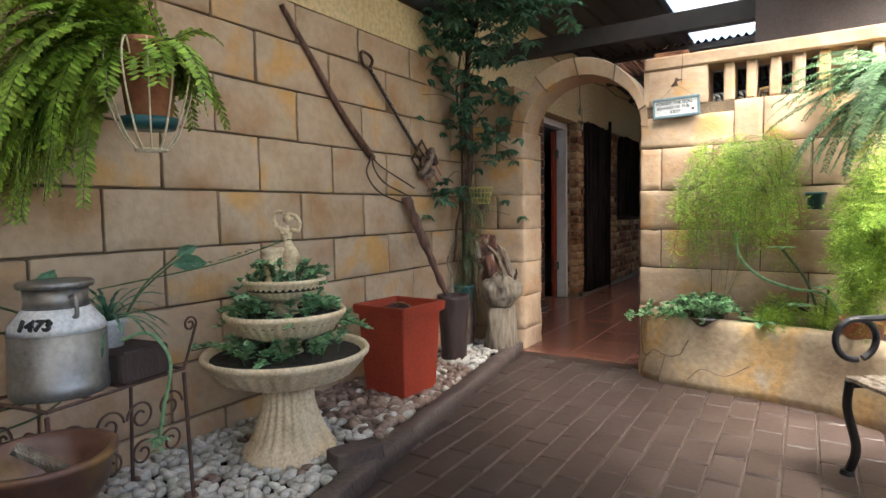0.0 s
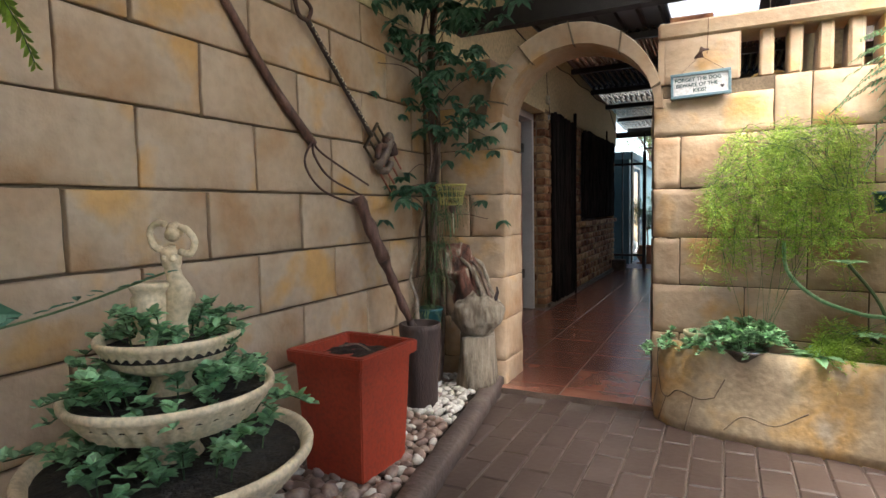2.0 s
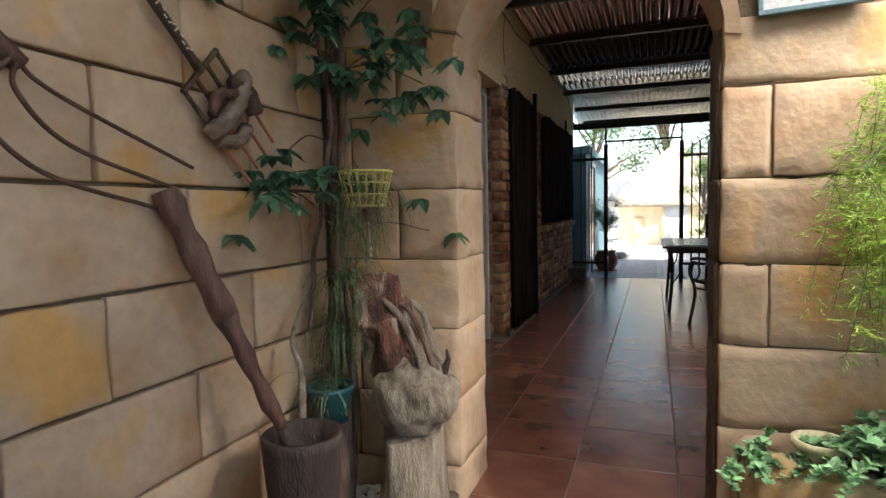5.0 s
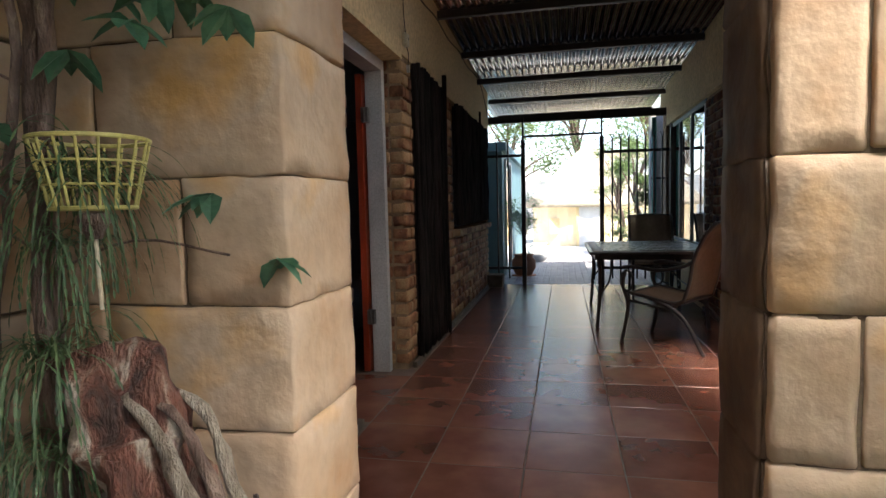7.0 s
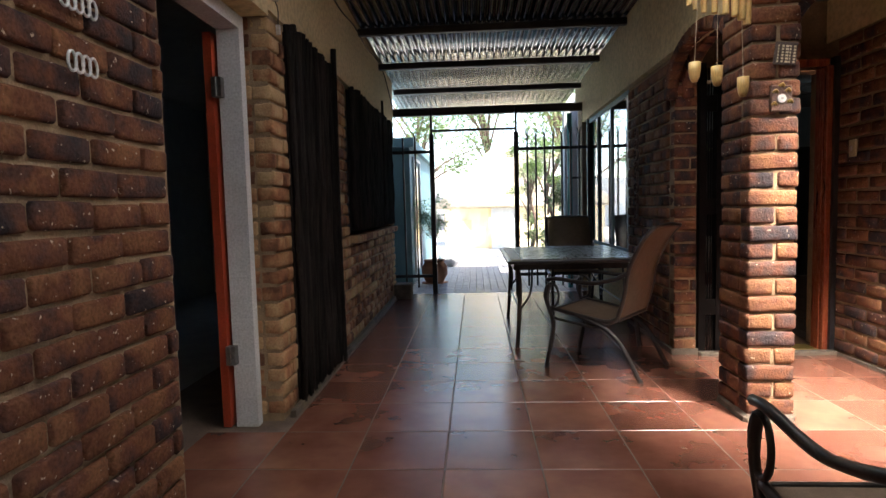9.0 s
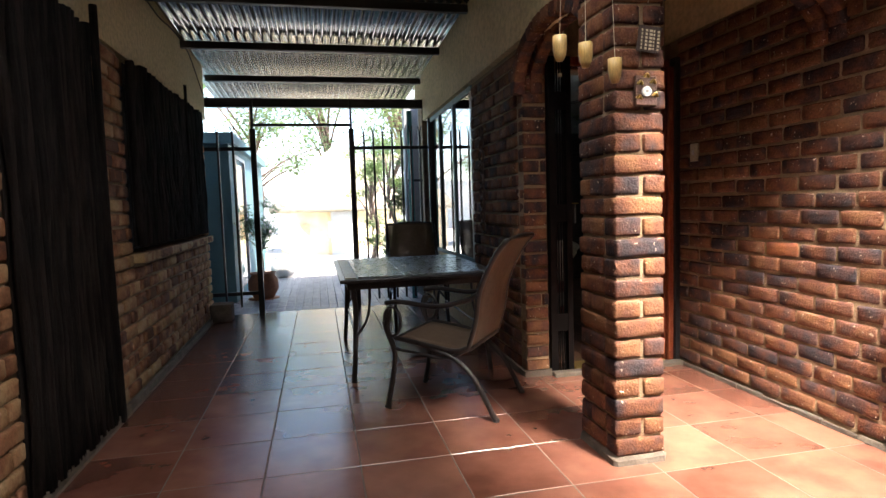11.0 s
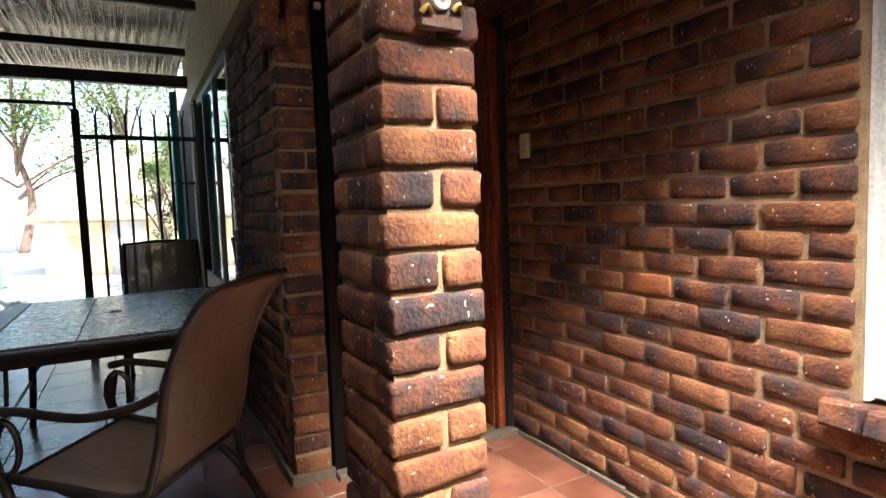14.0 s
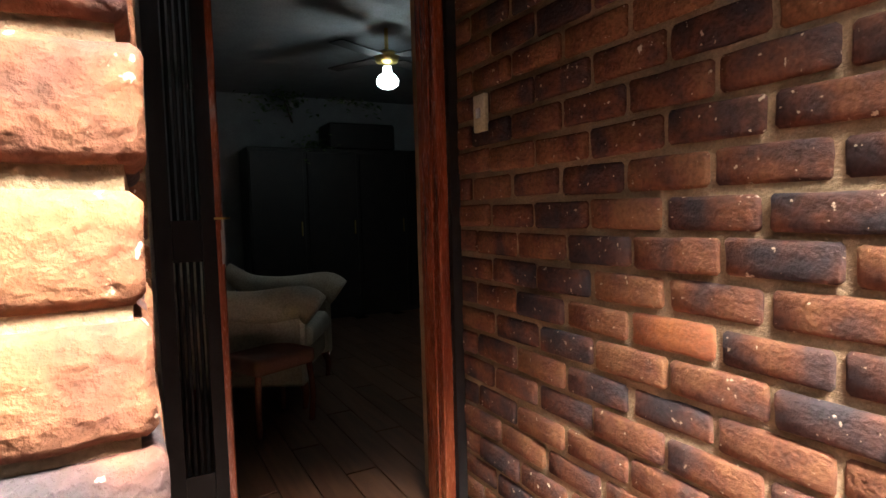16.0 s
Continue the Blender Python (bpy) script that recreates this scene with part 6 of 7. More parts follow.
structure("lintel", boxes((LX - 0.29, LX + 0.006, 5.86, 6.96, 2.185, 2.221)), M_CREAM, "plastered lintel edge")


def stick_panel(name, label, y0, y1, z0, z1, n):
    e = thing(name, label, "wood panel")
    for i in range(n):
        y = y0 + (y1 - y0) * (i + 0.5) / n
        w = (y1 - y0) / n
        top = z1 + rr.uniform(-0.025, 0.02)
        pts, k = [], 7
        for j in range(k + 1):
            f = j / k
            pts.append((LX + 0.035 + rr.uniform(-0.010, 0.012), y + rr.uniform(-0.013, 0.013), z0 + (top - z0) * f))
        part("stick", tube(pts, [w * rr.uniform(0.36, 0.66) for _ in range(k + 1)], n=7), M_DARKWOOD, e, "", True)
    part("backing", boxes((LX + 0.002, LX + 0.012, y0, y1, z0 + 0.01, z1 - 0.04)), M_DARKWOOD, e)
    return e


stick_panel("stick_gate", "dark closed gate of rough upright slab sticks", 7.185, 8.12, 0.03, 2.21, 26)
e = thing("gate_post", "thin dark upright post at the stick gate", "post")
part("post", tube(bend([(LX + 0.05, 8.18, 0.0), (LX + 0.045, 8.17, 1.2), (LX + 0.05, 8.19, 2.34)]), 0.022), M_DARKWOOD, e, "", True)
stick_panel("stick_screen", "dark window screen of rough upright sticks", 8.77, 11.1, 0.97, 2.21, 56)
e = thing("screen_post", "thin dark upright post in the stick screen", "post")
part("post", tube([(LX + 0.06, 10.35, 0.97), (LX + 0.06, 10.36, 2.36)], 0.014), M_DARKWOOD, e)
sill = structure("sill_left", boxes((LX - 0.25, LX + 0.02, 8.74, 11.18, 0.845, 0.86)), M_MORTAR, "sloped brick window sill")
for i in range(30):
    part("sill_brick", irregular(boxes((LX - 0.1, LX + 0.065, 8.79 + i * 0.08 - 0.034, 8.95 + i * 0.08 + 0.034, 0.865, 0.93), bevel=0.006), 0.002, i), M_BRICK2, sill)
cable = thing("cable", "grey electric cable clipped along the plaster", "cable")
cp = [(LX + 0.012, 5.2, 2.84)] + [(LX + 0.012, 5.9 + 0.55 * i, 2.80 + 0.018 * (-1) ** i) for i in range(10)] + [(LX + 0.012, 11.5, 2.5)]
part("wire", tube(bend(cp, 4), 0.006, n=6), M_CONC, cable)
jb = thing("junction_box", "small beige electric box on the plaster with a wire", "junction box", (LX, 7.02, 2.33))
part("body", boxes((0.004, 0.04, -0.035, 0.035, -0.045, 0.045), bevel=0.006), M_CREAMPL, jb)
part("hole", tube([(0.038, 0.01, 0.01), (0.042, 0.01, 0.01)], 0.008), M_BLACKP, jb)
part("wire", tube(bend([(0.02, 0.02, -0.04), (0.03, 0.03, -0.09), (0.02, 0.05, -0.17)]), 0.003), M_BLACKP, jb)
part("wire", tube(bend([(0.02, 0.0, 0.045), (0.015, -0.02, 0.25), (0.02, 0.02, 0.5)]), 0.003), M_BLACKP, jb)
part("plug", boxes((0.01, 0.03, 0.04, 0.06, -0.21, -0.16)), M_WHITE, jb)
for z, n in ((1.726, 5), (1.565, 4)):
    e = thing("wire_ornament", "white coiled wire letters fixed on the brick", "ornament", (LX + 0.026, 5.46, z))
    for k in range(n):
        part("coil", tube([(0, 0.028 * (k - n / 2) + 0.016 * math.cos(a), 0.026 * math.sin(a)) for a in [2 * math.pi * i / 16 for i in range(17)]], 0.004, n=6), M_WHITE, e)
structure("skirting_left", irregular(boxes((LX + 0.012, LX + 0.045, 7.0, 11.2, 0, 0.04), (LX + 0.012, LX + 0.045, AY + AT, 5.88, 0, 0.04)), 0.002, 3), M_CONC, "rough cement edge along the wall foot")
bm = bmesh.new()
for k in range(18):
    box(bm, RX - 0.020 - rnd.uniform(0, 0.012), RX - 0.008, 4.6 + 0.203 * k, 4.802 + 0.203 * k, 0, 0.022 + rnd.uniform(0, 0.014), 0.004)
structure("skirting_right", irregular(bm, 0.003, 5), M_CONC, "rough cement edge along the wall foot")
structure("skirting_mid", irregular(boxes((X2 - 0.02, 0.30, 8.24, 8.262, 0, 0.045), (X2 - 0.022, X2 - 0.006, 8.263, 9.5, 0, 0.045)), 0.002, 6), M_CONC, "rough cement edge along the wall foot")


# table
table = thing("patio_table", "rectangular patio table with grey slate tiles and dark metal legs", "table", (-0.545, 9.16, 0), 0)
hx, hy = 0.555, 0.74
part("top", boxes((-hx, hx, -hy, hy, 0.690, 0.716), bevel=0.008, seg=2), M_CHAIR, table, "dark metal top frame")
ap = boxes((-hx + 0.05, hx - 0.05, -hy + 0.05, -hy + 0.07, 0.64, 0.69), (-hx + 0.05, hx - 0.05, hy - 0.07, hy - 0.05, 0.64, 0.69), (-hx + 0.05, -hx + 0.07, -hy + 0.071, hy - 0.071, 0.64, 0.69), (hx - 0.07, hx - 0.05, -hy + 0.071, hy - 0.071, 0.64, 0.69))
part("apron", ap, M_CHAIR, table)
for i in range(3):
    for j in range(4):
        if (i, j) == (1, 1):
            pass
        x0, y0 = -hx + 0.12 + i * 0.32, -hy + 0.05 + j * 0.35
        part("tile", boxes((x0, x0 + 0.315, y0, y0 + 0.345, 0.712, 0.724), bevel=0.002), M_SLATE, table)
for j in range(14):
    y0 = -hy + 0.05 + j * 0.1
    part("border_tile", boxes((-hx + 0.035, -hx + 0.112, y0, y0 + 0.095, 0.712, 0.7235), bevel=0.002), M_TANTILE, table, "tan stone border tile")
part("umbrella_hole", lathe([(0, 0.724), (0.028, 0.724), (0.028, 0.727), (0, 0.727)], 20), M_BLACKP, table)
for sx in (-1, 1):
    for sy in (-1, 1):
        x, y = sx * (hx - 0.08), sy * (hy - 0.08)
        part("leg", tube(bend([(x, y, 0.68), (x - sx * 0.02, y - sy * 0.03, 0.5), (x - sx * 0.01, y - sy * 0.02, 0.25), (x + sx * 0.01, y, 0.0)]), 0.018, n=10), M_CHAIR, table, "curved dark metal leg", True)
        part("brace", tube(bend([(x - sx * 0.01, y - sy * 0.02, 0.22), (x - sx * 0.02, y - sy * 0.14, 0.30), (x - sx * 0.03, y - sy * 0.2, 0.48), (x, y - sy * 0.12, 0.68)]), 0.010, n=8), M_CHAIR, table, "", True)
        part("scroll", scroll((x, y - sy * 0.16, 0.58), 0.05, 1.2, "y", sy), M_CHAIR, table)
        part("brace", tube(bend([(x - sx * 0.01, y - sy * 0.02, 0.30), (x - sx * 0.10, y, 0.45), (x - sx * 0.12, y, 0.68)]), 0.009, n=8), M_CHAIR, table, "", True)
    part("rail", tube([(sx * (hx - 0.10), -hy + 0.1, 0.30), (sx * (hx - 0.10), hy - 0.1, 0.30)], 0.008), M_CHAIR, table)


def sheet(rows, thick=0.006):
    """A curved sheet from rows of points, given some thickness."""
    bm = bmesh.new()
    g = [[bm.verts.new(p) for p in r] for r in rows]
    for a, b in zip(g, g[1:]):
        for i in range(len(a) - 1):
            bm.faces.new((a[i], a[i + 1], b[i + 1], b[i]))
    bmesh.ops.recalc_face_normals(bm, faces=bm.faces)
    bmesh.ops.solidify(bm, geom=bm.faces[:], thickness=thick)
    return bm


def patio_chair(at, rz, label):
    """Forward is +x; origin on the floor under the seat."""
    c = thing("patio_chair", label, "chair", at, rz, "patio chairs")
    W = 0.255
    seat_line = bend([(0.27, 0, 0.425), (0.12, 0, 0.405), (-0.10, 0, 0.375), (-0.19, 0, 0.40)], 6)
    back_line = bend([(-0.19, 0, 0.40), (-0.235, 0, 0.55), (-0.265, 0, 0.72), (-0.35, 0, 0.90), (-0.43, 0, 1.0)], 6)
    part("seat", sheet([[(p.x, y, p.z) for y in (-W + 0.01, -W / 2, 0, W / 2, W - 0.01)] for p in seat_line]), M_SLING, c, "brown woven sling seat", True)
    part("backrest", sheet([[(p.x, y, p.z) for y in (-W + 0.01, -W / 2, 0, W / 2, W - 0.01)] for p in back_line]), M_SLING, c, "brown woven sling backrest", True)
    part("top_rail", tube(bend([(-0.43, -W, 0.995), (-0.44, 0, 1.01), (-0.43, W, 0.995)]), 0.011), M_CHAIR, c, "", True)
    part("front_rail", tube([(0.27, -W, 0.42), (0.27, W, 0.42)], 0.012), M_CHAIR, c)
    part("back_rail", tube([(-0.19, -W, 0.385), (-0.19, W, 0.385)], 0.012), M_CHAIR, c)
    for s in (-1, 1):
        y = s * W
        part("side_frame", tube([(p.x, y, p.z) for p in seat_line + back_line[1:]], 0.015, n=8), M_CHAIR, c, "", True)
        part("front_leg", tube(bend([(0.33, y, 0.0), (0.325, y, 0.04), (0.29, y, 0.20), (0.275, y, 0.34), (0.32, y, 0.48), (0.30, y, 0.60)]), 0.016, n=8), M_CHAIR, c, "", True)
        part("scroll", tube([(0.285 + 0.055 * math.cos(a), y, 0.52 + 0.085 * math.sin(a)) for a in [2 * math.pi * i / 20 for i in range(21)]], 0.010, n=8), M_CHAIR, c, "", True)
        part("arm", tube(bend([(0.32, y * 1.02, 0.63), (0.22, y * 1.06, 0.642), (0.0, y * 1.06, 0.625), (-0.17, y * 1.02, 0.66), (-0.255, y, 0.70)]), 0.015, n=8), M_CHAIR, c, "", True)
        part("rear_leg", tube(bend([(0.10, y, 0.40), (-0.10, y, 0.33), (-0.22, y, 0.22), (-0.33, y, 0.02), (-0.345, y, 0.0)]), 0.016, n=8), M_CHAIR, c, "", True)
        part("under_bow", tube(bend([(0.27, y, 0.36), (0.10, y, 0.34), (-0.05, y, 0.33), (-0.19, y, 0.39)]), 0.010, n=8), M_CHAIR, c, "", True)
        for x in (0.33, -0.34):
            part("glide", lathe([(0, 0), (0.018, 0), (0.018, 0.018), (0, 0.02)], 12), M_BLACKP, c).location = (x, y, 0)
    return c


ch = patio_chair((-0.445, 7.965, 0), 144, "dark metal patio chair with brown sling turned from the table")
o = copy_thing(ch, pose(-0.27, 10.33, 0, 0, 0, -92))
o["label"] = "dark metal patio chair with sling facing the table's far end"
o = copy_thing(ch, pose(-0.375, 5.12, 0, 0, 0, 89))
o["label"] = "dark metal patio chair with sling standing alone by the arch"

# gate
GY = 11.42
gate = thing("entrance_gate", "black steel entrance gate with spiked bars, middle way open", "gate")
for x in (-1.895, -0.80):
    part("post", boxes((x - 0.03, x + 0.03, GY - 0.03, GY + 0.03, -0.035, 2.10)), M_STEEL, gate)
    part("upright", boxes((x - 0.014, x + 0.014, GY - 0.014, GY + 0.014, 2.10, 2.42)), M_STEEL, gate)
part("head", boxes((-1.881, -0.814, GY - 0.015, GY + 0.015, 2.13, 2.16)), M_STEEL, gate)
part("rail", boxes((LX, -1.925, GY - 0.012, GY + 0.012, 1.86, 1.90)), M_STEEL, gate)
part("rail", boxes((LX, -1.925, GY - 0.012, GY + 0.012, 0.23, 0.27)), M_STEEL, gate)
part("rail", boxes((-0.77, 0.16, GY - 0.012, GY + 0.012, 1.86, 1.90)), M_STEEL, gate)
part("rail", boxes((-0.77, 0.16, GY - 0.012, GY + 0.012, 0.23, 0.27)), M_STEEL, gate)


def spike_bar(x, z0=0.1, z1=2.06):
    b = part("bar", boxes((x - 0.011, x + 0.011, GY - 0.034, GY - 0.0125, z0, z1)), M_STEEL, gate)
    for s in (-1, 1):
        part("prong", tube([(x, GY - 0.023, z1 - 0.02), (x + s * 0.022, GY - 0.023, z1 + 0.07)], 0.006, n=6), M_STEEL, b)


for x in (-2.27, -2.11):
    spike_bar(x)
for k in range(7):
    spike_bar(-0.66 + 0.11 * k)
part("end_post", boxes((0.10, 0.15, GY - 0.05, GY - 0.036, 0, 2.35)), M_STEEL, gate)
blk = thing("concrete_block", "small grey concrete block at the gate foot", "block", (-2.28, 11.2, 0))
part("body", irregular(boxes((-0.12, 0.10, -0.12, 0.10, 0, 0.19), bevel=0.01), 0.003, 8), M_CONC, blk)

# windows of the passage and the clinker wall
win = structure("window_1", boxes((X2, X2 + 0.04, 9.52, 11.53, 0.66, 0.70), (X2, X2 + 0.04, 9.52, 11.53, 2.17, 2.22)), M_BLUEFR, "steel framed passage windows with bluish paint")
for y in (9.53, 10.2, 10.86, 11.5):
    part("window_frame", boxes((X2 - 0.005, X2 + 0.045, y - 0.022, y + 0.022, 0.701, 2.169)), M_BLUEFR if y > 10 else M_WHITE, win)
M_MIRRORGLASS = mat("dark_glass", [(0.01, 0.012, 0.013), (0.014, 0.016, 0.017)], 0.12, bump=0.0, coat=1.0, spec=1.0)
M_MIRRORGLASS.node_tree.nodes["Principled BSDF"].inputs["Roughness"].links[0].from_node.inputs["To Min"].default_value = 0.02
M_MIRRORGLASS.node_tree.nodes["Principled BSDF"].inputs["Roughness"].links[0].from_node.inputs["To Max"].default_value = 0.04
for y0, y1 in ((9.552, 10.178), (10.222, 10.838), (10.882, 11.478)):
    part("pane", boxes((X2 + 0.012, X2 + 0.018, y0, y1, 0.70, 2.17)), M_MIRRORGLASS, win)
win = structure("window_2", boxes((RX + 0.055, RX + 0.11, 6.55, 6.595, 0.64, 2.055), (RX + 0.055, RX + 0.11, 5.205, 5.25, 0.64, 2.055), (RX + 0.055, RX + 0.11, 5.25, 6.55, 2.01, 2.055), (RX + 0.055, RX + 0.11, 5.25, 6.55, 0.64, 0.685), (RX + 0.065, RX + 0.10, 5.90, 5.94, 0.685, 2.01), bevel=0.004), M_WHITE, "white painted steel window in the clinker wall")
part("reveal", boxes((RX + 0.02, RX + 0.054, 6.585, 6.598, 0.64, 2.05)), M_WHITE, win)
for z in (0.98, 1.3, 1.62):
    part("glazing_bar", boxes((RX + 0.07, RX + 0.09, 5.25, 5.90, z - 0.01, z + 0.01), (RX + 0.07, RX + 0.09, 5.94, 6.55, z - 0.01, z + 0.01)), M_WHITE, win)
part("stay", tube([(RX + 0.05, 6.50, 0.90), (RX + 0.05, 6.25, 0.90)], 0.006), M_CAN, win, "steel window stay")
part("pane", boxes((RX + 0.078, RX + 0.082, 5.25, 6.55, 0.685, 2.01)), M_MIRRORGLASS, win)
part("curtain_rod", tube([(RX + 0.26, 5.2, 1.98), (RX + 0.26, 6.59, 1.98)], 0.01), M_STEEL, win)
for k in range(10):
    part("burglar_bar", tube([(RX + 0.13, 5.3 + 0.14 * k, 0.66), (RX + 0.13, 5.3 + 0.14 * k, 2.04)], 0.006), M_STEEL, win)
# Unseen room: its indoor darkness is put into the black wall colour.
structure("right_room", boxes((3.6, 3.7, 4.4, 8.5, -0.1, 2.7), (RX + 0.3, 3.6, 4.46, 4.55, -0.1, 2.7), (RX + 0.3, 3.6, 8.45, 8.55, -0.1, 2.7), (RX + 0.3, 3.6, 4.55, 8.45, 2.6, 2.7)), M_BLACKWOOD_SHADE, "black box standing in for the dark behind the window")
sill = structure("sill_right", boxes((RX - 0.02, RX + 0.2, 5.15, 6.63, 0.555, 0.565)), M_MORTAR, "brick window sill")
for i in range(14):
    y = 6.60 - i * 0.112
    m = pose(RX - 0.005, y, 0.60, 0, 12, 0)
    bm = irregular(box(bmesh.new(), -0.11, 0.06, -0.05, 0.05, -0.036, 0.036, 0.008, 1), 0.003, i)
    bmesh.ops.transform(bm, matrix=m, verts=bm.verts)
    part("sill_brick", bm, M_BRICK, sill)

# alcove door
door2 = structure("door_2", boxes((1.203, 1.246, 8.25, 8.40, 0.0, 2.10), (0.472, 0.50, 8.34, 8.40, 0, 2.10), (0.472, 1.246, 8.30, 8.40, 2.101, 2.16), bevel=0.005), M_REDWOOD, "varnished red wooden door frame")
part("bead", boxes((1.194, 1.202, 8.29, 8.35, 0, 2.09), bevel=0.002), M_REDWOOD, door2)
part("threshold", boxes((0.50, 1.193, 8.27, 8.44, 0.0, 0.025), bevel=0.004), M_BRASS, door2, "worn brass threshold strip")
part("lining", boxes((1.247, 1.283, 8.235, 8.30, 0, 2.16)), M_STEEL, door2, "black steel edge")
part("step", boxes((0.30, 1.28, 8.18, 8.249, -0.005, 0.03), bevel=0.006), M_CONC, door2, "dark cement step")
M_GATEBLACK = mat("matt_black_steel", [(0.003, 0.0025, 0.0025), (0.006, 0.005, 0.005)], 0.5, scale=20, bump=0.05, spec=0.1)
sg = thing("security_gate", "black steel security gate folded back beside the door", "gate")
part("frame", boxes((0.305, 0.350, 8.25, 8.31, 0.0, 2.15), (0.430, 0.468, 8.25, 8.31, 0.0, 2.15)), M_GATEBLACK, sg)
for k in range(4):
    part("bar", tube([(0.362 + 0.018 * k, 8.28, 0.0), (0.362 + 0.018 * k, 8.28, 2.12)], 0.006), M_GATEBLACK, sg)
for z in (0.3, 1.05, 1.8):
    part("lattice", boxes((0.351, 0.429, 8.255, 8.265, z, z + 0.12)), M_GATEBLACK, sg)
key = thing("key", "brass key on a ring hanging in the lock", "key", (0.485, 8.24, 1.17))
part("ring", tube([(0.0, 0, 0.0 + 0) , (0.0, 0.0, -0.05)], 0.003, n=6), M_CAN, key)
part("bow", lathe([(0, 0), (0.022, 0), (0.022, 0.006), (0, 0.006)], 16), M_BRASS, key)
part("blade", boxes((-0.005, 0.005, -0.002, 0.002, -0.13, -0.03)), M_CAN, key)
sw = thing("light_switch", "cream plastic bell switch on the clinker wall", "switch", (RX - 0.014, 8.07, 1.49))
part("plate", boxes((-0.010, 0.006, -0.035, 0.035, -0.06, 0.06), bevel=0.004, seg=2), M_CREAMPL, sw)
part("rocker", boxes((-0.017, -0.009, -0.010, 0.010, -0.016, 0.016), bevel=0.002), M_WHITE, sw)

# pillar decorations
dial = thing("thermometer_plaque", "small brown plaque with a round white dial on the pillar", "plaque", (0.168, PY0 - 0.018, 1.645))
part("backing", irregular(boxes((-0.05, 0.055, -0.008, 0.012, -0.06, 0.07), bevel=0.006), 0.003, 4), M_RUST, dial)
part("dial", tube([(0, -0.018, 0), (0, -0.008, 0)], 0.021, n=24), M_WHITE, dial, "round white dial")
part("knob", tube([(0, -0.021, 0), (0, -0.018, 0)], 0.006, n=12), M_CAN, dial)
for dx, dz in ((-0.03, 0.03), (0.03, 0.035), (0.0, 0.06), (-0.035, -0.03), (0.04, -0.02)):
    part("leaf", tube(bend([(dx - 0.012, -0.012, dz), (dx, -0.018, dz + 0.012), (dx + 0.012, -0.012, dz)], 3), 0.006, n=6), M_BRASS, dial)
plq = thing("word_plaque", "dark plaque with small pale bars of lettering on the pillar", "plaque", (0.195, PY0 - 0.012, 1.86), 0)
plq.rotation_euler = (0, radians(6), 0)
part("board", irregular(boxes((-0.055, 0.05, -0.006, 0.008, -0.05, 0.06), bevel=0.003), 0.002, 3), M_MORT, plq)
for i in range(6):
    for j in range(5):
        w = 0.006 + 0.004 * ((i * 3 + j) % 3)
        part("mark", boxes((-0.045 + j * 0.019, -0.045 + j * 0.019 + w, -0.008, -0.0062, -0.04 + i * 0.015, -0.031 + i * 0.015)), M_WIRE, plq)

# bamboo chimes
chime = thing("bamboo_chime", "bamboo wind chime with three hanging clappers", "wind chime", (-0.29, 6.5, 0))
part("disc", lathe([(0, 2.24), (0.12, 2.24), (0.12, 2.26), (0, 2.26)], 28), M_BAMBOO, chime)
part("cord", tube([(0, 0, 2.26), (0, 0, 3.01)], 0.003, n=5), M_WIRE, chime)
for k in range(8):
    x = -0.125 + 0.036 * k
    zb = 1.99 - 0.012 * k
    part("tube", tube([(x, 0.03 * math.sin(k), zb), (x, 0.03 * math.sin(k), zb + 0.26)], [0.011 + 0.0008 * k, 0.011 + 0.0008 * k], n=12), M_BAMBOO, chime)
for x, z in ((-0.10, 1.665), (-0.005, 1.645), (0.105, 1.595)):
    part("cord", tube([(x, 0, z + 0.08), (x * 0.8, 0, 2.24)], 0.0012, n=4), M_WIRE, chime)
    part("clapper", lathe([(0, z), (0.012, z + 0.002), (0.020, z + 0.02), (0.024, z + 0.05), (0.024, z + 0.085), (0.0, z + 0.085)], 16), M_BAMBOO, chime, "", True).location = (x, 0, 0)
# metal ornament on the wall end
orn = thing("metal_ornament", "dark cast metal garland ornament on the brick wall", "wall ornament", (X2 - 0.03, 9.12, 0))
for k in range(9):
    z = 1.0 + k * 0.095
    r = 0.045 if k % 3 else 0.06
    part("link", tube([(-0.004, r * math.cos(a), z + 0.045 * math.sin(a)) for a in [2 * math.pi * i / 14 for i in range(15)]], 0.010, n=6), M_RUST, orn, "", True)
    part("boss", lathe([(0, 0), (0.016, 0), (0.010, 0.014), (0, 0.018)], 10), M_RUST, orn).matrix_basis = pose(-0.01, 0, z, 0, -90, 0)

# living room
fan = thing("ceiling_fan", "ceiling fan with four dark blades and a lit glass bowl lamp", "ceiling fan", (1.99, 10.50, -0.03))
part("rod", tube([(0, 0, 2.40), (0, 0, 2.59)], 0.015), M_BRASS, fan)
part("motor", lathe([(0, 2.32), (0.08, 2.33), (0.10, 2.38), (0.06, 2.41), (0, 2.41)], 28), M_BRASS, fan, "", True)
for k in range(4):
    bm = boxes((0.12, 0.55, -0.06, 0.06, 2.36, 2.368))
    bmesh.ops.rotate(bm, cent=(0, 0, 0), matrix=Matrix.Rotation(k * math.pi / 2 + 0.5, 3, "Z"), verts=bm.verts)
    part("blade", bm, M_BLACKWOOD_SHADE, fan)
M_LAMP = glow("lamp_glass", (0.75, 0.95, 1.0), 3.2)
part("shade", lathe([(0, 2.13), (0.045, 2.140), (0.080, 2.165), (0.084, 2.20), (0.060, 2.235), (0.035, 2.25), (0.03, 2.30), (0, 2.30)], 28), M_LAMP, fan, "white glass lamp bowl, lit", True)
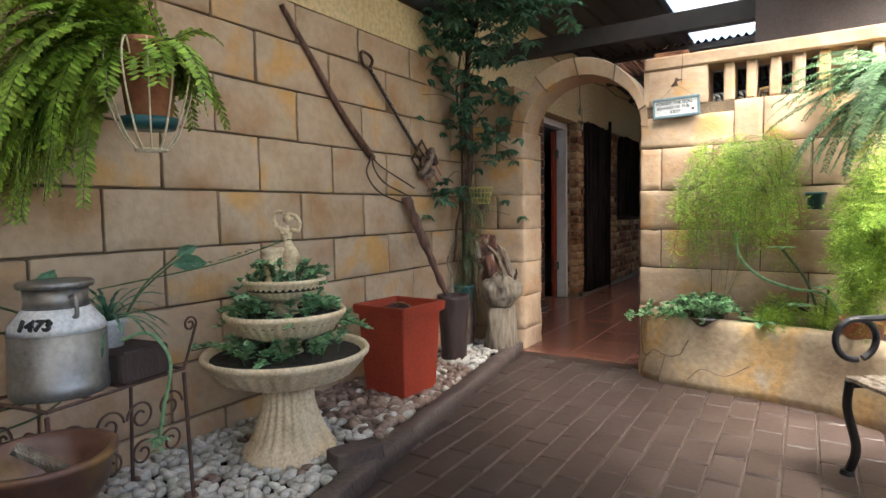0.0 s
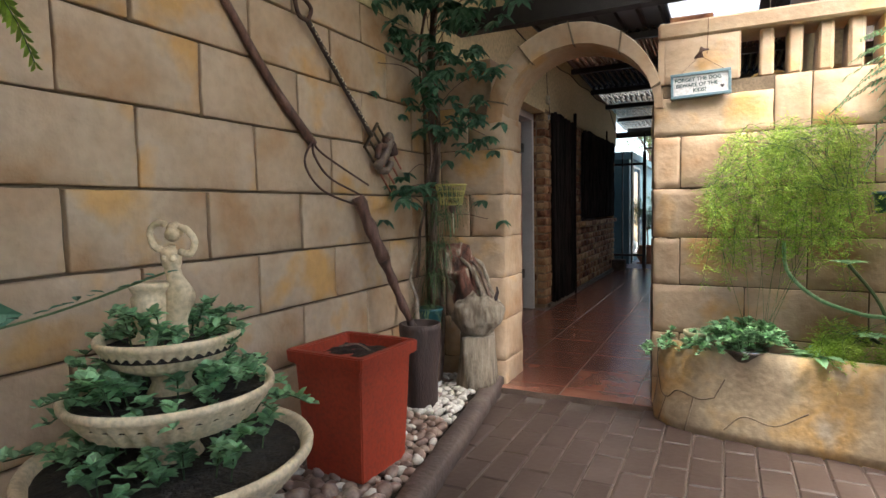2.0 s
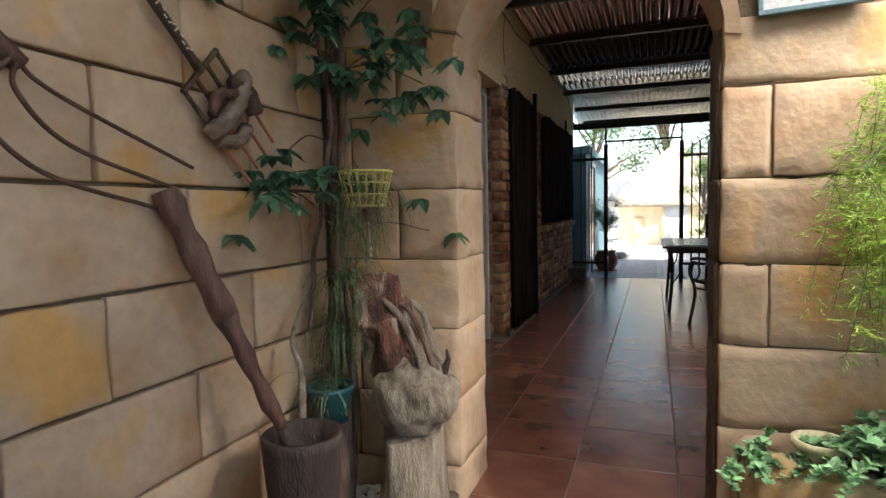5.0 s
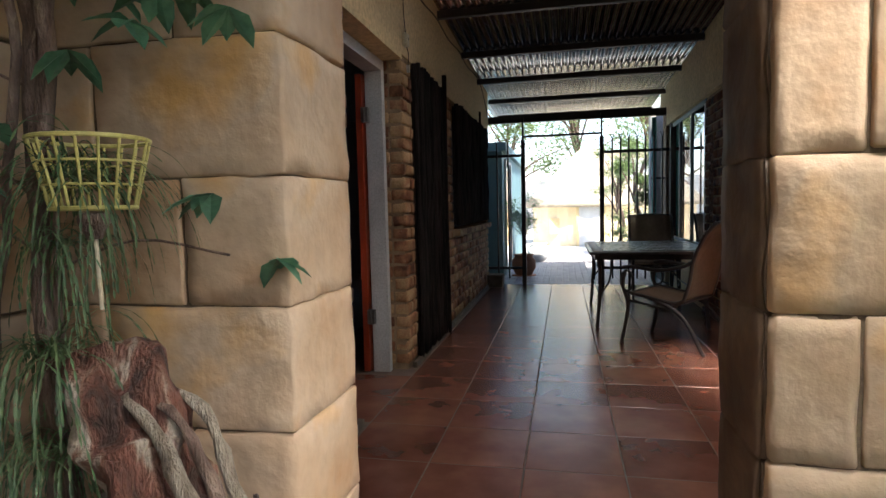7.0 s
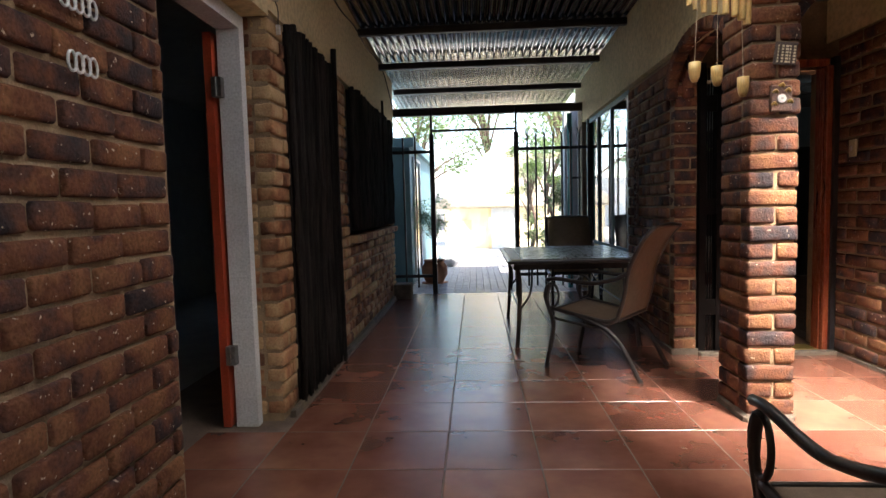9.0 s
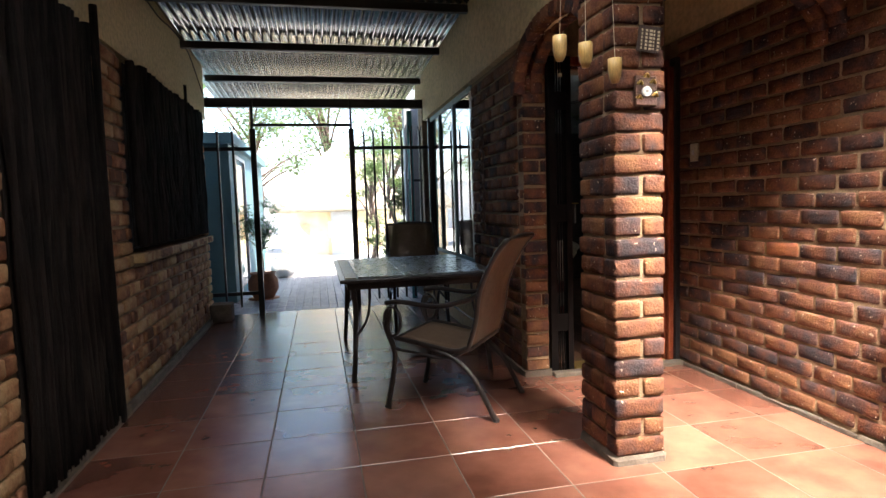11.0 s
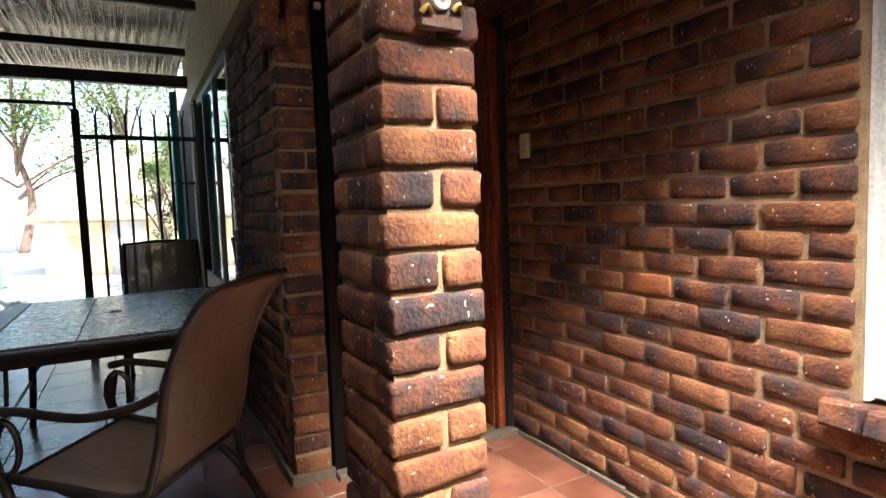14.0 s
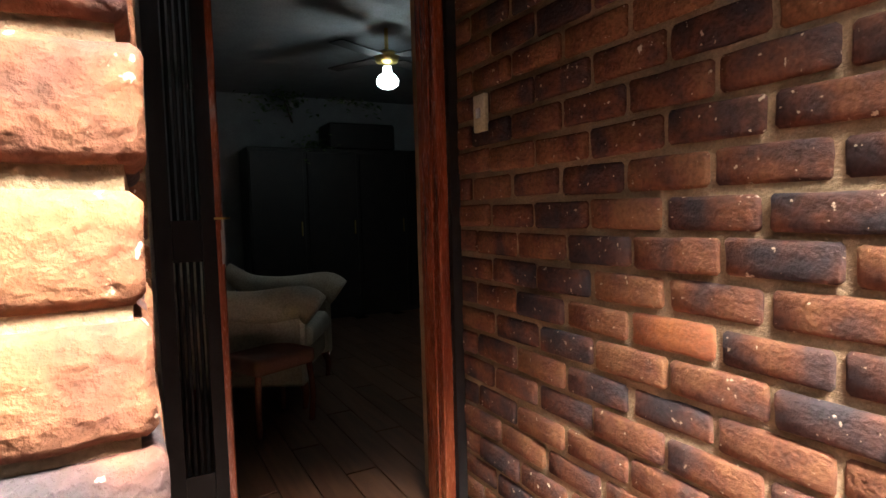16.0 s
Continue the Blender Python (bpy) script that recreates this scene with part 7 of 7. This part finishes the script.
arm = thing("armchair", "cream upholstered armchair with rolled arms in the dim room", "armchair", (0.98, 10.35, -0.006), -28)
part("seat", boxes((-0.30, 0.34, -0.30, 0.30, 0.20, 0.36), bevel=0.05, seg=3), M_CLOTH, arm, "", True)
part("cushion", boxes((-0.26, 0.38, -0.29, 0.29, 0.362, 0.50), bevel=0.06, seg=4), M_CLOTH, arm, "", True)
part("backrest", sheet([[(x, y, z) for x, z in ((-0.26 - 0.10 * math.cos(y * 2.2), 0.22), (-0.30, 0.55), (-0.36 - 0.05 * abs(y), 0.85 - 0.3 * y * y), (-0.42, 1.06 - 0.9 * y * y), (-0.47, 1.05 - 0.9 * y * y), (-0.49, 0.95 - 0.6 * y * y))] for y in [-0.40 + 0.08 * q for q in range(11)]], 0.10), M_CLOTH, arm, "", True)
for s in (-1, 1):
    part("arm", tube(bend([(-0.38, s * 0.36, 0.80), (-0.20, s * 0.38, 0.68), (0.08, s * 0.39, 0.64), (0.34, s * 0.38, 0.66), (0.43, s * 0.38, 0.61)], 5), [0.06 + 0.004 * min(q, 11) for q in range(21)], n=16), M_CLOTH, arm, "", True)
    part("side", boxes((-0.34, 0.36, s * 0.38 - 0.05, s * 0.38 + 0.05, 0.16, 0.62), bevel=0.02), M_CLOTH, arm)
    for x in (-0.35, 0.32):
        part("leg", tube(bend([(x, s * 0.34, 0.18), (x + 0.02, s * 0.35, 0.10), (x + 0.01, s * 0.35, 0.0)], 4), [0.03 - 0.0018 * q for q in range(9)]), M_REDWOOD, arm, "", True)
stool = thing("footstool", "low wooden stool with a reddish padded top in the dim room", "stool", (0.88, 9.72, -0.006), 25)
part("top", boxes((-0.20, 0.20, -0.16, 0.16, 0.34, 0.43), bevel=0.03, seg=3), mat("rust_upholstery", [(0.16, 0.06, 0.04), (0.22, 0.09, 0.06)], 0.9, bump=0.2), stool, "", True)
for x in (-0.17, 0.17):
    for y in (-0.13, 0.13):
        part("leg", tube(bend([(x, y, 0.34), (x * 1.08, y * 1.05, 0.18), (x * 1.02, y, 0.0)], 4), 0.018), M_REDWOOD, stool, "", True)
cab = thing("wall_cabinet", "tall dark wooden cabinet against the far wall of the room", "cabinet", (2.9, 12.9, 0))
part("body", boxes((-1.6, 1.4, -0.25, 0.25, 0, 1.9), bevel=0.01), M_BLACKWOOD_SHADE, cab)
for k in range(5):
    d = part("door", boxes((-1.58 + 0.6 * k, -1.02 + 0.6 * k, -0.27, -0.252, 0.05, 1.85), bevel=0.005), M_BLACKWOOD_SHADE, cab)
    part("handle", tube([(-1.06 + 0.6 * k, -0.285, 0.95), (-1.06 + 0.6 * k, -0.285, 1.10)], 0.008), M_BRASS, d)
box1 = thing("storage_box", "dark box on top of the cabinet", "box", (2.6, 12.9, 1.9))
part("body", boxes((-0.4, 0.4, -0.2, 0.2, 0, 0.3), bevel=0.02), M_BLACKWOOD_SHADE, box1)

# ---- beyond the gate ----
cyan = thing("cyan_building", "pale cyan plastered outbuilding beside the driveway", "building")
part("wall", boxes((-6.0, -2.32, 12.55, 17.0, -0.05, 2.06)), M_CYAN, cyan)
part("roof", boxes((-6.1, -2.24, 12.45, 17.1, 2.064, 2.20)), M_CYAN, cyan, "cyan painted fascia and roof edge")
w = part("window", boxes((-2.319, -2.312, 13.0, 13.9, 0.1, 1.85)), M_MIRRORGLASS, cyan, "tall dark glass door")
part("frame", boxes((-2.319, -2.29, 12.94, 13.0, 0.0, 1.91), (-2.319, -2.29, 13.9, 13.96, 0, 1.91), (-2.319, -2.29, 12.94, 13.96, 1.911, 1.96)), M_WHITE, w)
M_OCHRE = mat("pale_ochre_plaster", [(0.74, 0.58, 0.36), (0.82, 0.68, 0.46)], 0.8, scale=2, bump=0.1)
M_THATCH = mat("pale_thatch", [(0.30, 0.25, 0.18), (0.46, 0.40, 0.30)], 0.9, scale=6, stretch=(1, 1, 5), bump=0.8)
hut = thing("thatched_hut", "pale ochre plastered round hut with a low thatched roof", "building", (-0.55, 21.6, -0.03))
part("wall", lathe([(0, -0.05), (1.75, -0.05), (1.75, 1.35), (0, 1.35)], 32), M_OCHRE, hut)
part("roof", lathe([(0, 1.25), (2.02, 1.12), (2.04, 1.24), (1.5, 1.72), (0.8, 2.45), (0.12, 3.05), (0.0, 3.08)], 32), M_THATCH, hut, "", True)
dr = part("door", boxes((-0.35, 0.30, -1.80, -1.60, 0, 1.12)), M_WHITE, hut)
for x in (-0.43, 0.301):
    part("post", boxes((x, x + 0.079, -1.83, -1.60, 0, 1.16)), M_CREAM, dr)
part("window", boxes((-1.18, -0.90, -1.50, -1.30, 0.35, 0.80)), M_CREAM, hut, "small yellow shutter")
house = thing("white_house", "white plastered house across the yard with a pale roof", "building")
part("wall", boxes((0.4, 7.5, 25.0, 31.0, -0.05, 2.8)), M_WHITE, house)
part("roof", boxes((0.1, 7.8, 24.7, 31.3, 2.801, 3.0)), M_THATCH, house, "", False)
for x in (1.2, 3.4, 5.6):
    part("window", boxes((x, x + 1.0, 24.97, 25.0, 0.9, 2.0)), M_MIRRORGLASS, house)
wall_far = thing("boundary_wall", "tall white boundary wall across the yard", "wall")
part("panel", boxes((-14, 8, 33, 33.25, -0.05, 2.4)), M_WHITE, wall_far)
for k in range(8):
    part("pier", boxes((-13 + 2.7 * k, -12.6 + 2.7 * k, 32.85, 33.0, -0.05, 2.5)), M_WHITE, wall_far)


def tree(name, label, at, h, r, n, leaf, material=None, seed=1, low=0.35):
    q = random.Random(seed)
    e = thing(name, label, "tree", at)
    bm = bmesh.new()
    tube(bend([(0, 0, -0.05), (0.05 * h, 0, h * 0.25), (0, 0.03 * h, h * 0.5), (0.02 * h, 0, h * 0.75)]), [h * 0.022 * (1 - 0.03 * i) for i in range(25)], bm, 10)
    rows = []
    for k in range(14):
        a = q.uniform(0, 6.283)
        zc = h * q.uniform(low, 0.95)
        rad = r * q.uniform(0.25, 0.9)
        c = Vector((rad * math.cos(a), rad * math.sin(a), zc))
        tube(bend([(0, 0, zc * 0.6), c * 0.5 + Vector((0, 0, zc * 0.35)), c], 4), [h * 0.008 * (1 - 0.08 * i) for i in range(9)], bm, 6)
        s = r * q.uniform(0.28, 0.5)
        rows += clump(q, c, (s, s, s * 0.7), n // 14, leaf, leaf * 0.5)
    part("trunk", bm, M_BARK, e, "", True)
    leaf_part("crown", rows, material or M_TREE, e)
    return e


tree("tree", "leafy green garden tree behind the hut", (-4.0, 31, 0), 7.5, 3.4, 5200, 0.22, seed=2)
tree("tree", "leafy green garden tree beyond the yard", (2.5, 30, 0), 8.5, 3.6, 5600, 0.22, seed=3)
tree("tree", "wide leafy tree over the boundary wall", (-9.5, 34, 0), 8.0, 4.0, 4200, 0.25, seed=4)
tree("tree", "tall leafy tree behind the boundary wall", (-0.5, 37, 0), 9.5, 4.0, 4200, 0.25, seed=5)
for k, (x, y, s) in enumerate(((0.45, 14.0, 0.8), (1.2, 15.0, 1.2), (0.15, 15.8, 0.8), (2.2, 13.6, 1.1), (0.9, 17.2, 1.3), (0.0, 18.0, 0.9))):
    tree("shrub", "dense green shrub beside the driveway", (x, y, 0), 2.5 + 0.3 * s, 0.80 * s, 4200, 0.075, seed=20 + k, low=0.1)
e = thing("potted_olive", "small grey-green olive tree with a thin trunk in the red urn", "tree", (-2.0, 12.80, 0.26))
q = random.Random(31)
bm, rows = bmesh.new(), []
tube(bend([(0, 0, -0.1), (0.01, 0.01, 0.2), (-0.01, 0, 0.45)]), 0.012, bm, 8)
for k in range(16):
    a, rad, zc = q.uniform(0, 6.283), q.uniform(0.05, 0.30), q.uniform(0.42, 1.05)
    c = Vector((rad * math.cos(a), rad * math.sin(a), zc))
    tube(bend([(0, 0, 0.35), c * 0.5 + Vector((0, 0, 0.2)), c], 4), 0.004, bm, 5)
    rows += clump(q, c, (0.13, 0.13, 0.11), 150, 0.05, 0.020)
part("trunk", bm, M_BARK, e, "", True)
leaf_part("crown", rows, M_BLUEFERN, e)
e = thing("clay_urn", "round red terracotta pot on the driveway", "plant pot", (-2.0, 12.80, -0.035))
part("body", lathe([(0, 0), (0.12, 0), (0.20, 0.14), (0.20, 0.26), (0.15, 0.34), (0.18, 0.37), (0.15, 0.37), (0.13, 0.3), (0, 0.3)], 36), M_TERRA, e, "", True)
part("saucer", lathe([(0, -0.0), (0.2, 0.0), (0.21, 0.02), (0, 0.02)], 28), M_TERRA, e, "", True)
e = thing("white_urn", "rounded white pot on the driveway", "plant pot", (-1.86, 15.25, -0.035))
part("body", lathe([(0, 0), (0.14, 0), (0.24, 0.16), (0.22, 0.3), (0.16, 0.36), (0.19, 0.4), (0.15, 0.4), (0, 0.33)], 36), M_WHITE, e, "", True)
pipe = thing("downpipe", "teal painted downpipe beside the brick pier", "downpipe")
part("tube", tube([(-0.02, 12.0, -0.03), (-0.02, 12.0, 2.4)], 0.035, n=14), mat("teal_pipe_paint", [(0.02, 0.24, 0.25), (0.03, 0.30, 0.30)], 0.4, bump=0), pipe, "", True)
part("bracket", boxes((-0.06, 0.14, 11.98, 12.02, 1.5, 1.53)), M_STEEL, pipe)
pier = structure("pier", boxes((0.13, 0.32, 11.9, 12.15, -0.05, 2.5)), M_MORTAR, "red brick pier beyond the gate")
structure("roof_pier", boxes((0.1, 0.5, 11.56, 12.2, 2.51, 2.9)), M_CREAM, "plaster over the brick pier")
for y in range(60):
    for x in range(26):
        if y % 2 == 0 or x > 0:
            DRIVE.append((-2.35 + 0.105 * x, 11.36 + 0.1025 * y))
for i, (x, y) in enumerate(sorted(DRIVE, key=lambda p: p[1])[:300]):
    place("paver", drive_meshes[rnd.randrange(4)], pose(x, y, -0.036 + rnd.uniform(-0.001, 0.001), 0, 0, 0), ground)
rest = bmesh.new()
for x, y in sorted(DRIVE, key=lambda p: p[1])[300:1500]:
    old = len(rest.verts)
    rest.from_mesh(drive_meshes[rnd.randrange(4)])
    rest.verts.ensure_lookup_table()
    bmesh.ops.translate(rest, vec=(x, y, -0.037), verts=rest.verts[old:])
tagged(part("far_pavers", rest, M_DRIVE, ground), kind="stuff")
for x, y in PAVERS:
    d = (x + 0.3) ** 2 + (y - 3) ** 2
    place("paver", paver_meshes[rnd.randrange(5)], pose(x, y, -0.045 + rnd.uniform(-0.002, 0.002), rnd.uniform(-0.5, 0.5), rnd.uniform(-0.5, 0.5), 180 * rnd.randrange(2)), floor_garden)
